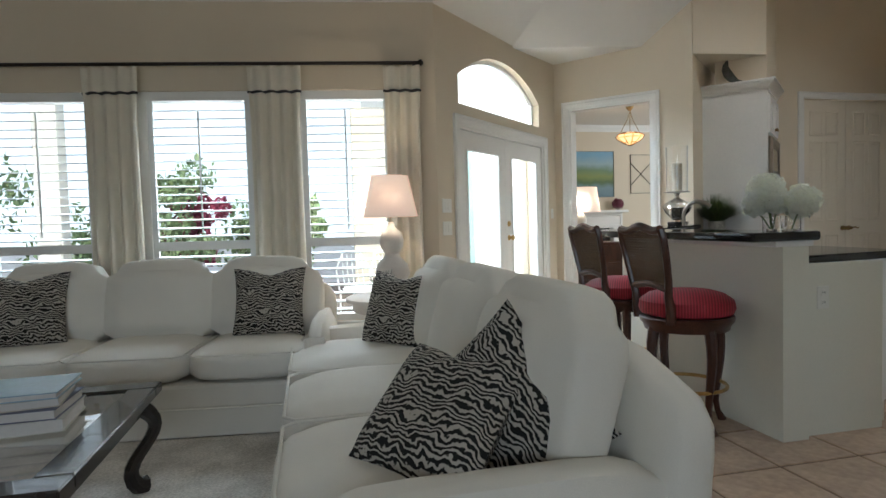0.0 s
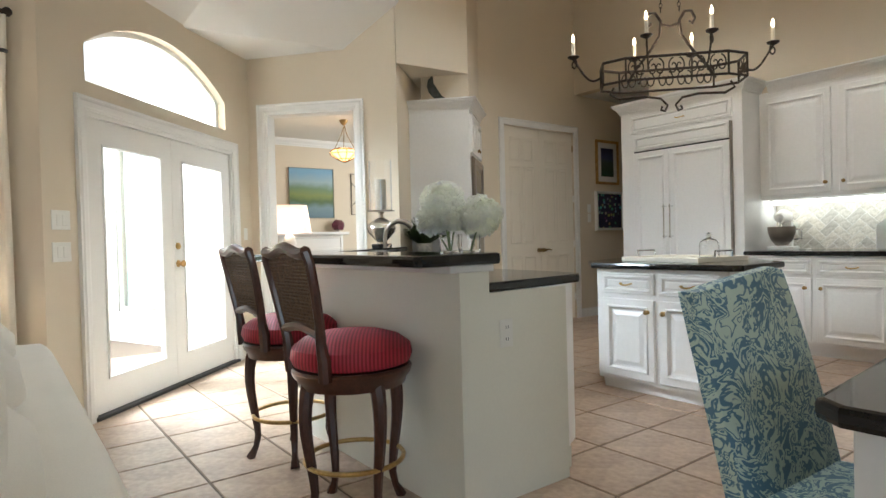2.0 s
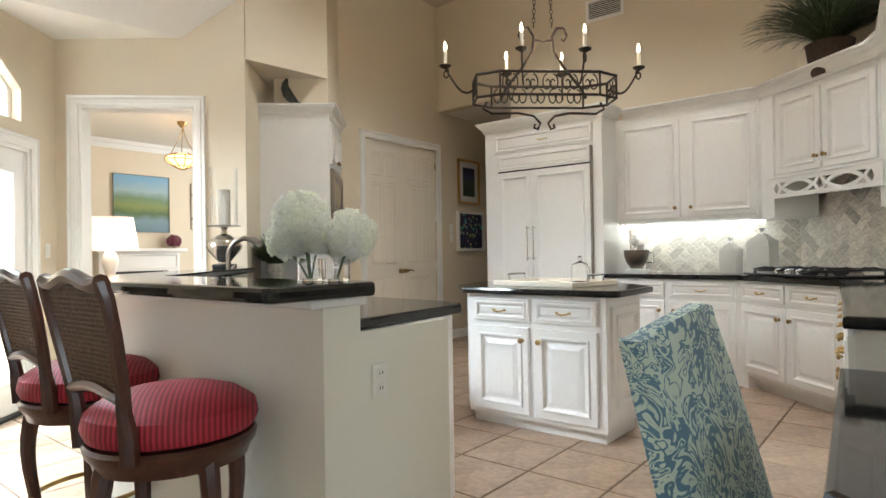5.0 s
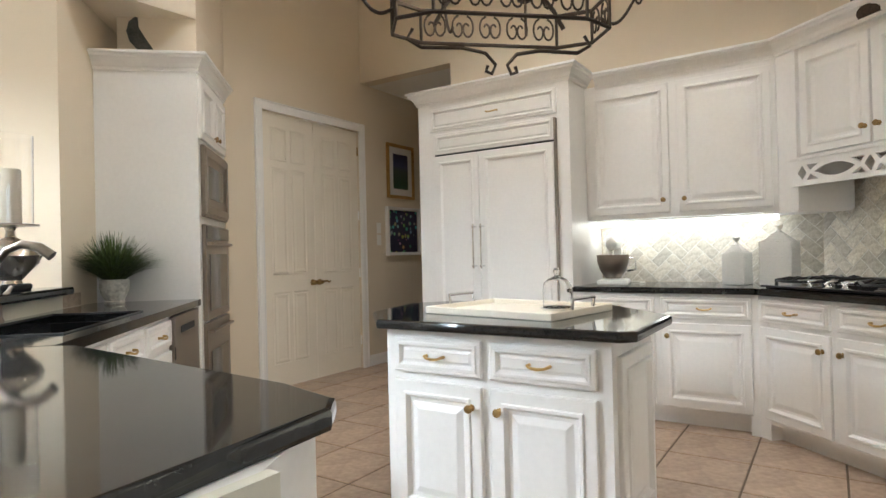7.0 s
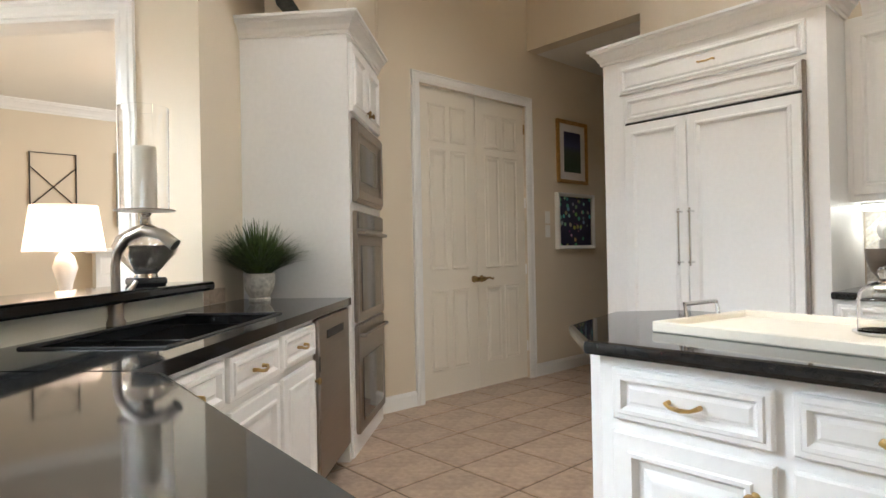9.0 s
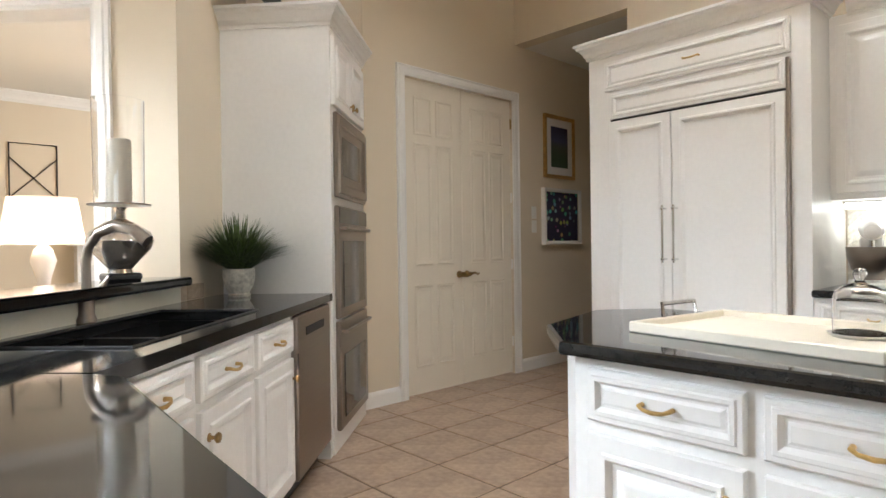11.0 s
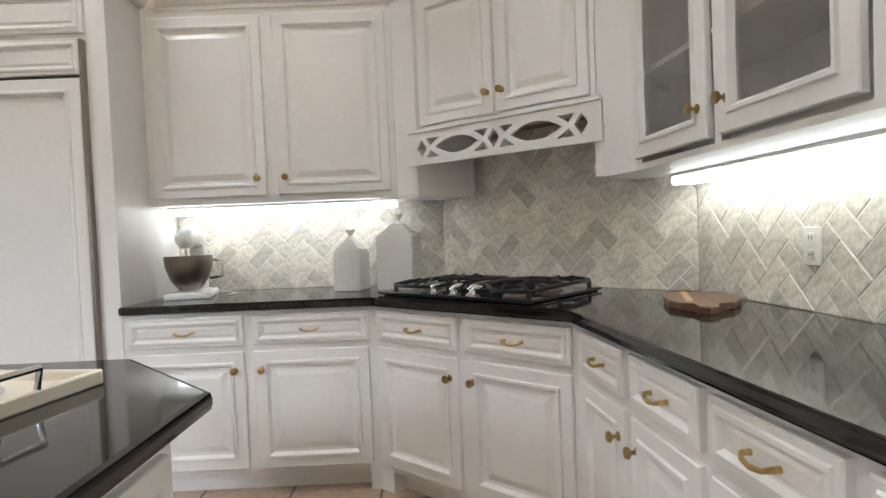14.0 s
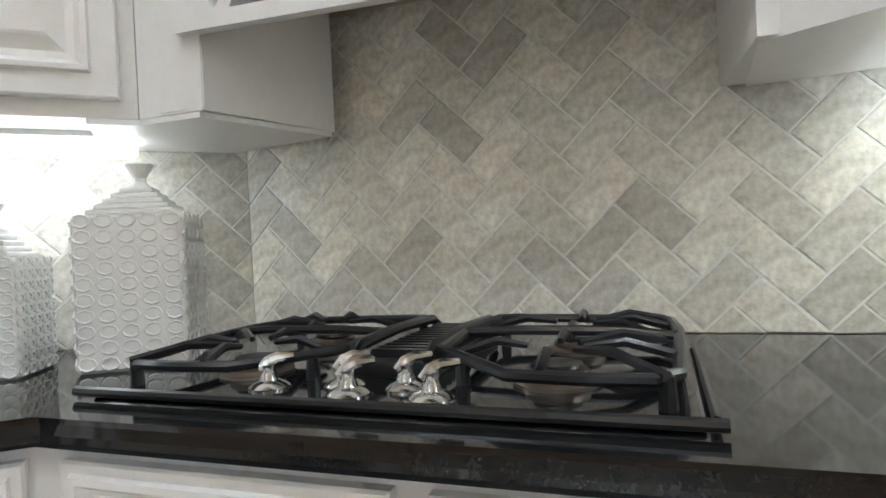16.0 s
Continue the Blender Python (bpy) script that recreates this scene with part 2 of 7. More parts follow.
def tube(bm, pts, r, seg=6, closed=False):
    pts = [Vector(p) for p in pts]
    rad = r if isinstance(r, (list, tuple)) else [r] * len(pts)
    rings, up = [], None
    for i, p in enumerate(pts):
        a = pts[i - 1] if i or closed else p
        b = pts[(i + 1) % len(pts)] if i < len(pts) - 1 or closed else p
        d = (b - a).normalized()
        if up is None:
            up = d.orthogonal().normalized()
        up = (up - d * up.dot(d)).normalized()
        s = d.cross(up)
        rings.append([bm.verts.new(p + rad[i] * (math.cos(2 * math.pi * k / seg) * up + math.sin(2 * math.pi * k / seg) * s)) for k in range(seg)])
    pairs = list(zip(rings, rings[1:])) + ([(rings[-1], rings[0])] if closed else [])
    for a, b in pairs:
        for k in range(seg):
            bm.faces.new((a[k], a[(k + 1) % seg], b[(k + 1) % seg], b[k]))
    if not closed:
        bm.faces.new(rings[0][::-1]), bm.faces.new(rings[-1])
    return bm


def arc(cx, cz, r, a0, a1, n=12, y=0.0):
    return [(cx + r * math.cos(radians(a0 + (a1 - a0) * i / n)), y, cz + r * math.sin(radians(a0 + (a1 - a0) * i / n))) for i in range(n + 1)]


def rings_rect(bm, x0, x1, z0, z1, prof, hole=False, y=0.0):
    """Nested rectangles in a front that faces -y: prof has (inset, depth in front of y)."""
    loops = []
    for ins, d in prof:
        loops.append([bm.verts.new(c) for c in ((x0 + ins, y - d, z0 + ins), (x1 - ins, y - d, z0 + ins), (x1 - ins, y - d, z1 - ins), (x0 + ins, y - d, z1 - ins))])
    for a, b in zip(loops, loops[1:]):
        for i in range(4):
            bm.faces.new((a[i], a[(i + 1) % 4], b[(i + 1) % 4], b[i]))
    if not hole:
        bm.faces.new(loops[-1])
    return bm


DOORPROF = [(0, 0), (0, 0.017), (0.004, 0.021), (0.046, 0.021), (0.050, 0.029), (0.060, 0.029), (0.072, 0.011), (0.086, 0.010), (0.112, 0.020), (0.118, 0.021)]
DRAWPROF = [(0, 0), (0, 0.017), (0.004, 0.021), (0.016, 0.021), (0.020, 0.027), (0.030, 0.027), (0.040, 0.012), (0.046, 0.012), (0.054, 0.017)]
GLASSPROF = [(0, 0), (0, 0.017), (0.004, 0.021), (0.046, 0.021), (0.050, 0.029), (0.060, 0.029), (0.072, 0.008), (0.072, 0.0)]


def knob(parent, x, z, y=-0.021, material=None):
    bm = B()
    lathe(bm, [(0.014, 0), (0.014, 0.003), (0.006, 0.006), (0.006, 0.018), (0.013, 0.022), (0.017, 0.028), (0.015, 0.034), (0.006, 0.037)], 12)
    bm.transform(pose(x, y, z, 90, 0, 0))
    return part("knob", bm, material or ANTBRASS, parent, "round antique brass knob", True)


def pull(parent, x, z, y=-0.021, w=0.082):
    bm = B()
    pts = [(x - w / 2, y, z), (x - w / 2, y - 0.018, z), (x - w / 3, y - 0.026, z - 0.006), (x, y - 0.028, z - 0.009), (x + w / 3, y - 0.026, z - 0.006), (x + w / 2, y - 0.018, z), (x + w / 2, y, z)]
    tube(bm, pts, [0.007, 0.006, 0.005, 0.006, 0.005, 0.006, 0.007], 8)
    return part("pull_handle", bm, BRASS, parent, "twisted brass bow pull", True)


def door_leaf(parent, x0, x1, z0, z1, side=None, knob_high=False, prof=None, knob_z=None):
    d = part("door", rings_rect(B(), x0, x1, z0, z1, prof or DOORPROF, hole=prof is GLASSPROF), CAB, parent)
    if side:
        kz = knob_z if knob_z is not None else (z1 - 0.05 if knob_high else z0 + 0.05)
        knob(d, (x1 - 0.042) if side == "r" else (x0 + 0.042), kz)
    return d


def drawer(parent, x0, x1, z0, z1, handle=True):
    d = part("drawer", rings_rect(B(), x0, x1, z0, z1, DRAWPROF), CAB, parent)
    if handle:
        pull(d, (x0 + x1) / 2, (z0 + z1) / 2)
    return d


CTOP = 0.914
CB = CTOP - 0.042


def base_unit(name, p, q, label, drawers=1, depth=0.58, group="base cabinets", toe=0.075, ztoe=0.10, body_top=None):
    """A base cabinet whose front runs from p to q (left to right as one faces it)."""
    ang = math.degrees(math.atan2(q[1] - p[1], q[0] - p[0]))
    w = math.hypot(q[0] - p[0], q[1] - p[1])
    t = thing(name, pose(p[0], p[1], 0, 0, 0, ang), label, "cabinet", group)
    bm = boxb(0, w, 0, depth if not body_top else 0.03, ztoe, CB)
    if body_top:
        box(bm, 0, w, 0.03, depth, ztoe, body_top)
    part("body", bm, CAB, t)
    part("toe_kick", boxb(0.0, w, toe, depth, 0, ztoe), CAB, t)
    n = drawers
    step = w / n
    for i in range(n):
        a, b = i * step + 0.022, (i + 1) * step - 0.022
        drawer(t, a, b, CB - 0.160, CB - 0.022)
        door_leaf(t, a, b, ztoe + 0.03, CB - 0.190, "r" if i % 2 == 0 and n > 1 else "l", True, knob_z=CB - 0.275)
    return t


def upper_unit(name, p, q, z0, z1, depth, label, doors=2, prof=None, sides=None, kz=None, group="wall cabinets"):
    ang = math.degrees(math.atan2(q[1] - p[1], q[0] - p[0]))
    w = math.hypot(q[0] - p[0], q[1] - p[1])
    t = thing(name, pose(p[0], p[1], z0, 0, 0, ang), label, "cabinet", group)
    h = z1 - z0
    bm = B()
    if prof is GLASSPROF:
        box(bm, 0, 0.018, 0, depth, 0, h), box(bm, w - 0.018, w, 0, depth, 0, h)
        box(bm, 0.018, w - 0.018, depth - 0.012, depth, 0, h), box(bm, 0.018, w - 0.018, 0, depth - 0.012, 0, 0.02), box(bm, 0.018, w - 0.018, 0, depth - 0.012, h - 0.02, h)
        for i in range(1, 3):
            box(bm, 0.018, w - 0.018, 0.03, depth - 0.012, i * h / 3, i * h / 3 + 0.018)
        for x in [0.018] + [i * w / doors - 0.02 for i in range(1, doors)] + [w - 0.04]:
            box(bm, x, x + 0.03, 0.0, 0.019, 0.02, h - 0.02)
    else:
        box(bm, 0, w, 0, depth, 0, h)
    part("body", bm, CAB, t)
    step = w / doors
    for i in range(doors):
        a, b = i * step + 0.03, (i + 1) * step - 0.03
        s = (sides or ("rl" * doors))[i]
        d = door_leaf(t, a, b, 0.035, h - 0.04, s, False, prof, knob_z=kz or 0.125)
        if prof is GLASSPROF:
            part("glass_pane", boxb(a + 0.066, b - 0.066, -0.010, -0.006, 0.10, h - 0.105), CLEAR, d)
    return t


def moulding(bm, path, prof, closed=False):
    """Sweeps a profile of (out, up) along a path of (x, y, z); out is to the right of the way."""
    n = len(path)
    rings = []
    for i, p in enumerate(path):
        p = Vector(p)
        a = Vector(path[i - 1]) if i > 0 else None
        b = Vector(path[i + 1]) if i < n - 1 else None
        d1 = (p - a).normalized() if a is not None else (b - p).normalized()
        d2 = (b - p).normalized() if b is not None else d1
        r1, r2 = Vector((d1.y, -d1.x, 0)), Vector((d2.y, -d2.x, 0))
        o = (r1 + r2).normalized()
        o = o / max(0.3, o.dot(r1))
        rings.append([bm.verts.new(p + o * u + Vector((0, 0, v))) for u, v in prof])
    k = len(prof)
    for a, b in zip(rings, rings[1:]):
        for i in range(k):
            bm.faces.new((a[i], a[(i + 1) % k], b[(i + 1) % k], b[i]))
    bm.faces.new(rings[0]), bm.faces.new(rings[-1][::-1])
    return bm


CROWN = [(0, 0), (0.012, 0), (0.014, 0.018), (0.022, 0.024), (0.030, 0.045), (0.052, 0.072), (0.062, 0.076), (0.066, 0.092), (0.078, 0.096), (0.078, 0.112), (0, 0.112)]
BASEB = [(0, 0), (0.016, 0), (0.016, 0.09), (0.010, 0.105), (0.004, 0.115), (0, 0.115)]
CASING = 0.085


def wall(name, p, q, z1, openings=(), thick=0.14, material=None, z0=0.0, label="cream painted plaster wall"):
    """Its room side runs from p to q; the thickness lies to the left of that way."""
    ang = math.degrees(math.atan2(q[1] - p[1], q[0] - p[0]))
    L = math.hypot(q[0] - p[0], q[1] - p[1])
    bm = B()
    xs = 0.0
    for s0, s1, a, b in sorted(openings):
        if s0 > xs:
            box(bm, xs, s0, 0, thick, z0, z1)
        if a > z0:
            box(bm, s0, s1, 0, thick, z0, a)
        if b < z1:
            box(bm, s0, s1, 0, thick, b, z1)
        xs = s1
    if xs < L:
        box(bm, xs, L, 0, thick, z0, z1)
    return solid(name, bm, material or WALL, label, "wall", kind="structure", m=pose(p[0], p[1], 0, 0, 0, ang))


def frame_of(p, q):
    return pose(p[0], p[1], 0, 0, 0, math.degrees(math.atan2(q[1] - p[1], q[0] - p[0])))


# ---- plan ----
WIN_Y = 5.16
W0, W1, P1, COL = (-4.94, 6.01), (1.11, WIN_Y), (2.943, 6.983), (4.0, 5.89)
# the window wall runs eight degrees off the x axis; NWF carries flat wall coordinates on to it
NWF = Matrix.Translation((W1[0], W1[1], 0)) @ Matrix.Rotation(radians(-8), 4, 'Z') @ Matrix.Translation((-W1[0], -W1[1], 0))
NWL = math.hypot(W1[0] - W0[0], W1[1] - W0[1])
FRW_X, PAN_Y = 7.15, 6.37
B1, B2 = (FRW_X, 2.29), (6.14, 1.255)
U = (-0.9962, -0.0872)
B3 = (B2[0] + 4.1 * U[0], B2[1] + 4.1 * U[1])
F0, F1, F2, F3 = (6.462, 3.82), (6.462, 2.652), (5.735, 1.877), (3.314, 1.665)
HIGH = 4.4
OVL, OVD, OVN = (4.77, 5.73), (0.743, 0.669), (-0.669, 0.743)

# ---- structure ----
solid("floor", boxb(-6, 9.5, -4, 12.5, -0.12, -0.004), GROUT, "cement slab with tan grout joints under tiles", "floor", kind="structure")
WINS = [(-2.33, -1.60), (-1.13, -0.385), (0.055, 0.71)]
wops = [(a - W1[0] + NWL - 0.09, b - W1[0] + NWL + 0.09, 0.36, 2.21) for a, b in WINS]
wall("wall_north", W0, W1, HIGH, wops)
FDF = frame_of(W1, P1)
FDL = math.hypot(P1[0] - W1[0], P1[1] - W1[1])
D0, D1 = 0.35, 2.225
DT = 1.97
AZ0, ASP, ATOP = 2.155, 2.40, 2.68
A0, A1 = 0.37, 2.12


def arch_z(s):
    c, h = (A0 + A1) / 2, (A1 - A0) / 2
    rise = ATOP - ASP
    R = (h * h + rise * rise) / (2 * rise)
    return ATOP - R + math.sqrt(max(0, R * R - (s - c) ** 2))


bm = B()
box(bm, 0, D0, 0, 0.14, 0, HIGH), box(bm, D1, FDL, 0, 0.14, 0, HIGH), box(bm, D0, D1, 0, 0.14, DT, AZ0)
box(bm, D0, A0, 0, 0.14, AZ0, HIGH), box(bm, A1, D1, 0, 0.14, AZ0, HIGH)
NA = 24
for i in range(NA):
    s0, s1 = A0 + (A1 - A0) * i / NA, A0 + (A1 - A0) * (i + 1) / NA
    za, zb = arch_z(s0), arch_z(s1)
    v = [bm.verts.new(c) for c in ((s0, 0, za), (s1, 0, zb), (s1, 0, HIGH), (s0, 0, HIGH), (s0, 0.14, za), (s1, 0.14, zb), (s1, 0.14, HIGH), (s0, 0.14, HIGH))]
    for q in ((0, 1, 2, 3), (4, 7, 6, 5), (0, 4, 5, 1)):
        bm.faces.new([v[k] for k in q])
solid("wall_northeast", bm, WALL, "cream wall with arched transom opening", "wall", kind="structure", m=FDF)
PSF = frame_of(P1, COL)
PSL = math.hypot(COL[0] - P1[0], COL[1] - P1[1])
O0, O1, OT = 0.18, 1.105, 2.394
wall("wall_doorway", P1, COL, HIGH, [(O0, O1, 0, OT)], thick=0.16)
# return of the pier, the wall behind the oven cabinet, the pantry wall
R1 = (COL[0] + 0.40 * OVD[0], COL[1] + 0.40 * OVD[1])
OVB = (OVL[0] + 0.63 * OVN[0], OVL[1] + 0.63 * OVN[1])
wall("wall_pier", COL, R1, HIGH, thick=0.13)
OVR = (OVL[0] + 0.82 * OVD[0], OVL[1] + 0.82 * OVD[1])
wall("wall_behind_oven", R1, (R1[0] + 1.2 * OVD[0], R1[1] + 1.2 * OVD[1]), HIGH, thick=0.13)
bm = B()
NB = (R1[0] + 1.2 * OVD[0], R1[1] + 1.2 * OVD[1])
NC, ND = (4.83, 5.81), (OVR[0] + 0.06, OVR[1] + 0.06)
prism(bm, [(COL[0] + 0.005, COL[1] - 0.005), NC, ND, NB, R1], 2.80, HIGH)
prism(bm, [NC, ND, (ND[0] + 0.5 * OVN[0], ND[1] + 0.5 * OVN[1]), (NC[0] + 0.5 * OVN[0], NC[1] + 0.5 * OVN[1])], 2.53, 2.799)
solid("wall_over_niche", bm, WALL, "cream soffit block over the plate niche", "wall", kind="structure")
PX0, PX1, PT = 5.834, 7.098, 2.475
wall("wall_pantry", (5.3, PAN_Y), (9.4, PAN_Y), HIGH, [(PX0 - 5.3, PX1 - 5.3, 0, PT)])
wall("wall_oven_return", (OVR[0] - 0.1 * OVN[0] * 0, OVR[1]), (OVR[0] - 0.02, PAN_Y + 0.05), HIGH, thick=0.1)
# fridge wall with the hall opening
HY0, HZ = 5.24, 2.99
bm = B()
box(bm, FRW_X, FRW_X + 0.14, B1[1], HY0, 0, HIGH), box(bm, FRW_X, FRW_X + 0.14, HY0, PAN_Y, HZ, HIGH)
solid("wall_east", bm, WALL, "warm cream wall with a hall opening", "wall", kind="structure")
wall("wall_hall_end", (9.0, PAN_Y), (9.0, 4.6), HIGH)
wall("wall_hall_side", (9.0, 5.19), (FRW_X + 0.14, 5.19), HIGH)
solid("hall_ceiling", boxb(FRW_X + 0.14, 9.4, 4.6, PAN_Y, HZ, HZ + 0.1), CEIL, "cream painted hall ceiling", "ceiling", kind="structure")
wall("wall_cooktop", B1, B2, HIGH)
wall("wall_southeast", B2, B3, HIGH)
# plain unseen walls that close the place behind the walker; the opening is added for the rear fill
B4 = (B3[0] - 0.4, -4.0)
wall("wall_south_return", B3, B4, HIGH)
wall("wall_south", B4, (-4.94, -4.0), HIGH, [(1.2, 6.8, 0.6, 2.6)])
wall("wall_west", (-4.94, -4.0), W0, HIGH)
# ceilings
bm = B()
cv = {k: bm.verts.new(c) for k, c in dict(w0=(-5.2, 6.08, 2.87), w1=(1.11, 5.19, 2.87), a=(2.15, 6.22, 2.88), p=(2.95, 7.05, 2.94), c=(3.69, 6.26, 2.97), d=(4.03, 5.90, 3.33), h1=(-5.2, 3.8, 4.35), h2=(1.4, 3.5, 4.35), h3=(3.1, 4.9, 4.35), h4=(4.3, 5.6, 4.35)).items()}
for f in ("w0 w1 h2 h1", "w1 a h2", "a p c", "a c h3", "a h3 h2", "c d h3", "d h4 h3"):
    bm.faces.new([cv[k] for k in f.split()])
r = bmesh.ops.extrude_face_region(bm, geom=bm.faces[:])
for g in r["geom"]:
    if isinstance(g, bmesh.types.BMVert):
        g.co.z += 0.12
solid("ceiling_slope", bm, CEIL, "vaulted off-white plaster ceiling", "ceiling", kind="structure")
solid("ceiling", boxb(-5.2, 9.5, -4.2, 7.2, 4.36, 4.46), WALL, "warm cream plaster ceiling", "ceiling", kind="structure")

FLOOR = bpy.data.objects["floor"]


def trim_frame(name, m, x0, x1, zt, label, w=CASING, d=0.022):
    """A door's casing on both jambs and across the head."""
    t = thing(name, m, label, "door casing", kind="structure")
    prof = [(0, 0), (0, d * 0.7), (0.012, d * 0.8), (0.02, d), (w * 0.6, d), (w * 0.7, d * 0.7), (w - 0.012, d * 0.7), (w - 0.006, d * 1.1), (w, d * 1.1), (w, 0)]
    for side, x in ((-1, x0), (1, x1)):
        bm = B()
        lo = [bm.verts.new((x + side * u, -v, 0)) for u, v in prof]
        hi = [bm.verts.new((x + side * u, -v, zt + u)) for u, v in prof]
        for i in range(len(prof) - 1):
            bm.faces.new((lo[i], lo[i + 1], hi[i + 1], hi[i]))
        bm.faces.new(lo), bm.faces.new(hi)
        part("jamb", bm, TRIM, t)
    bm = B()
    lo = [bm.verts.new((x0 - u, -v, zt + u)) for u, v in prof]
    hi = [bm.verts.new((x1 + u, -v, zt + u)) for u, v in prof]
    for i in range(len(prof) - 1):
        bm.faces.new((lo[i], lo[i + 1], hi[i + 1], hi[i]))
    bm.faces.new(lo), bm.faces.new(hi)
    part("head", bm, TRIM, t)
    return t


# ---- french doors and arched transom ----
trim_frame("french_door_casing", FDF, D0, D1, DT, "white moulded casing round french doors")
bm = B()
for x0, x1 in ((D0, D0 + 0.03), (D1 - 0.03, D1)):
    box(bm, x0, x1, 0.0, 0.13, 0, DT)
box(bm, D0 + 0.03, D1 - 0.03, 0.0, 0.13, DT - 0.03, DT)
solid("french_door_frame", bm, TRIM, "white painted wooden door frame", "door frame", kind="structure", m=FDF)
solid("door_sill", boxb(D0, D1, -0.03, 0.15, 0, 0.022, 0.004), DARKMETAL, "dark bronze door threshold", "threshold", kind="structure", m=FDF)
mid = (D0 + D1) / 2
for i, (x0, x1) in enumerate(((D0 + 0.034, mid - 0.002), (mid + 0.002, D1 - 0.034))):
    d = tagged(new("door_%d" % (i + 1)), "white french door with one tall glass pane, closed", "door", kind="structure")
    d.matrix_world = FDF
    st = 0.135
    bm = B()
    box(bm, x0, x0 + st, 0.02, 0.065, 0.025, DT - 0.034), box(bm, x1 - st, x1, 0.02, 0.065, 0.025, DT - 0.034)
    box(bm, x0 + st, x1 - st, 0.02, 0.065, 0.025, 0.24), box(bm, x0 + st, x1 - st, 0.02, 0.065, DT - 0.034 - 0.16, DT - 0.034)
    part("leaf", bm, TRIM, d)
    bm = rings_rect(B(), x0 + st - 0.004, x1 - st + 0.004, 0.236, DT - 0.19, [(0, 0), (0.0, 0.008), (0.010, 0.010), (0.018, 0.002), (0.018, -0.01)], True, y=0.02)
    part("glazing_bead", bm, TRIM, d)
    g = part("pane", boxb(x0 + st, x1 - st, 0.038, 0.044, 0.24, DT - 0.19), PANE, d)
    g.visible_shadow = False
    if i == 1:
        for z, lev in ((1.10, 0), (0.96, 1)):
            bm = B()
            lathe(bm, [(0.028, 0), (0.028, 0.006), (0.02, 0.012), (0.012, 0.014), (0.012, 0.03), (0.024, 0.036), (0.028, 0.05), (0.018, 0.06)] if lev else [(0.028, 0), (0.026, 0.012), (0.012, 0.014), (0.012, 0.02)], 14)
            bm.transform(pose(x0 + 0.05, 0.02, z, 90, 0, 0))
            part("door_knob" if lev else "deadbolt", bm, BRASS, d, "polished brass", True)
# transom
tr = thing("window_arch", FDF, "arched white transom window", "window", kind="structure")
bm = B()
outer = [(A0, AZ0), (A1, AZ0)] + [(A1 - (A1 - A0) * i / NA, arch_z(A1 - (A1 - A0) * i / NA)) for i in range(NA + 1)]
cx, cz = (A0 + A1) / 2, 2.37
inner = [(cx + (x - cx) * 0.945, cz + (z - cz) * 0.88) for x, z in outer]
for y0, y1 in ((0.07, 0.11),):
    vo = [[bm.verts.new((x, y, z)) for x, z in outer] for y in (y0, y1)]
    vi = [[bm.verts.new((x, y, z)) for x, z in inner] for y in (y0, y1)]
    n = len(outer)
    for i in range(n):
        j = (i + 1) % n
        bm.faces.new((vo[0][i], vo[0][j], vi[0][j], vi[0][i])), bm.faces.new((vo[1][i], vi[1][i], vi[1][j], vo[1][j])), bm.faces.new((vi[0][i], vi[0][j], vi[1][j], vi[1][i]))
part("window_frame", bm, TRIM, tr)
bm = B()
bm.faces.new([bm.verts.new((x, 0.09, z)) for x, z in inner])
g = part("pane", bm, PANE, tr)
g.visible_shadow = False

# ---- doorway to the formal room ----
trim_frame("doorway_casing", PSF, O0, O1, OT, "white moulded casing round the doorway")
bm = B()
box(bm, O0, O0 + 0.02, 0, 0.16, 0, OT), box(bm, O1 - 0.02, O1, 0, 0.16, 0, OT), box(bm, O0 + 0.02, O1 - 0.02, 0, 0.16, OT - 0.02, OT)
solid("doorway_lining", bm, TRIM, "white painted jamb lining", "door frame", kind="structure", m=PSF)

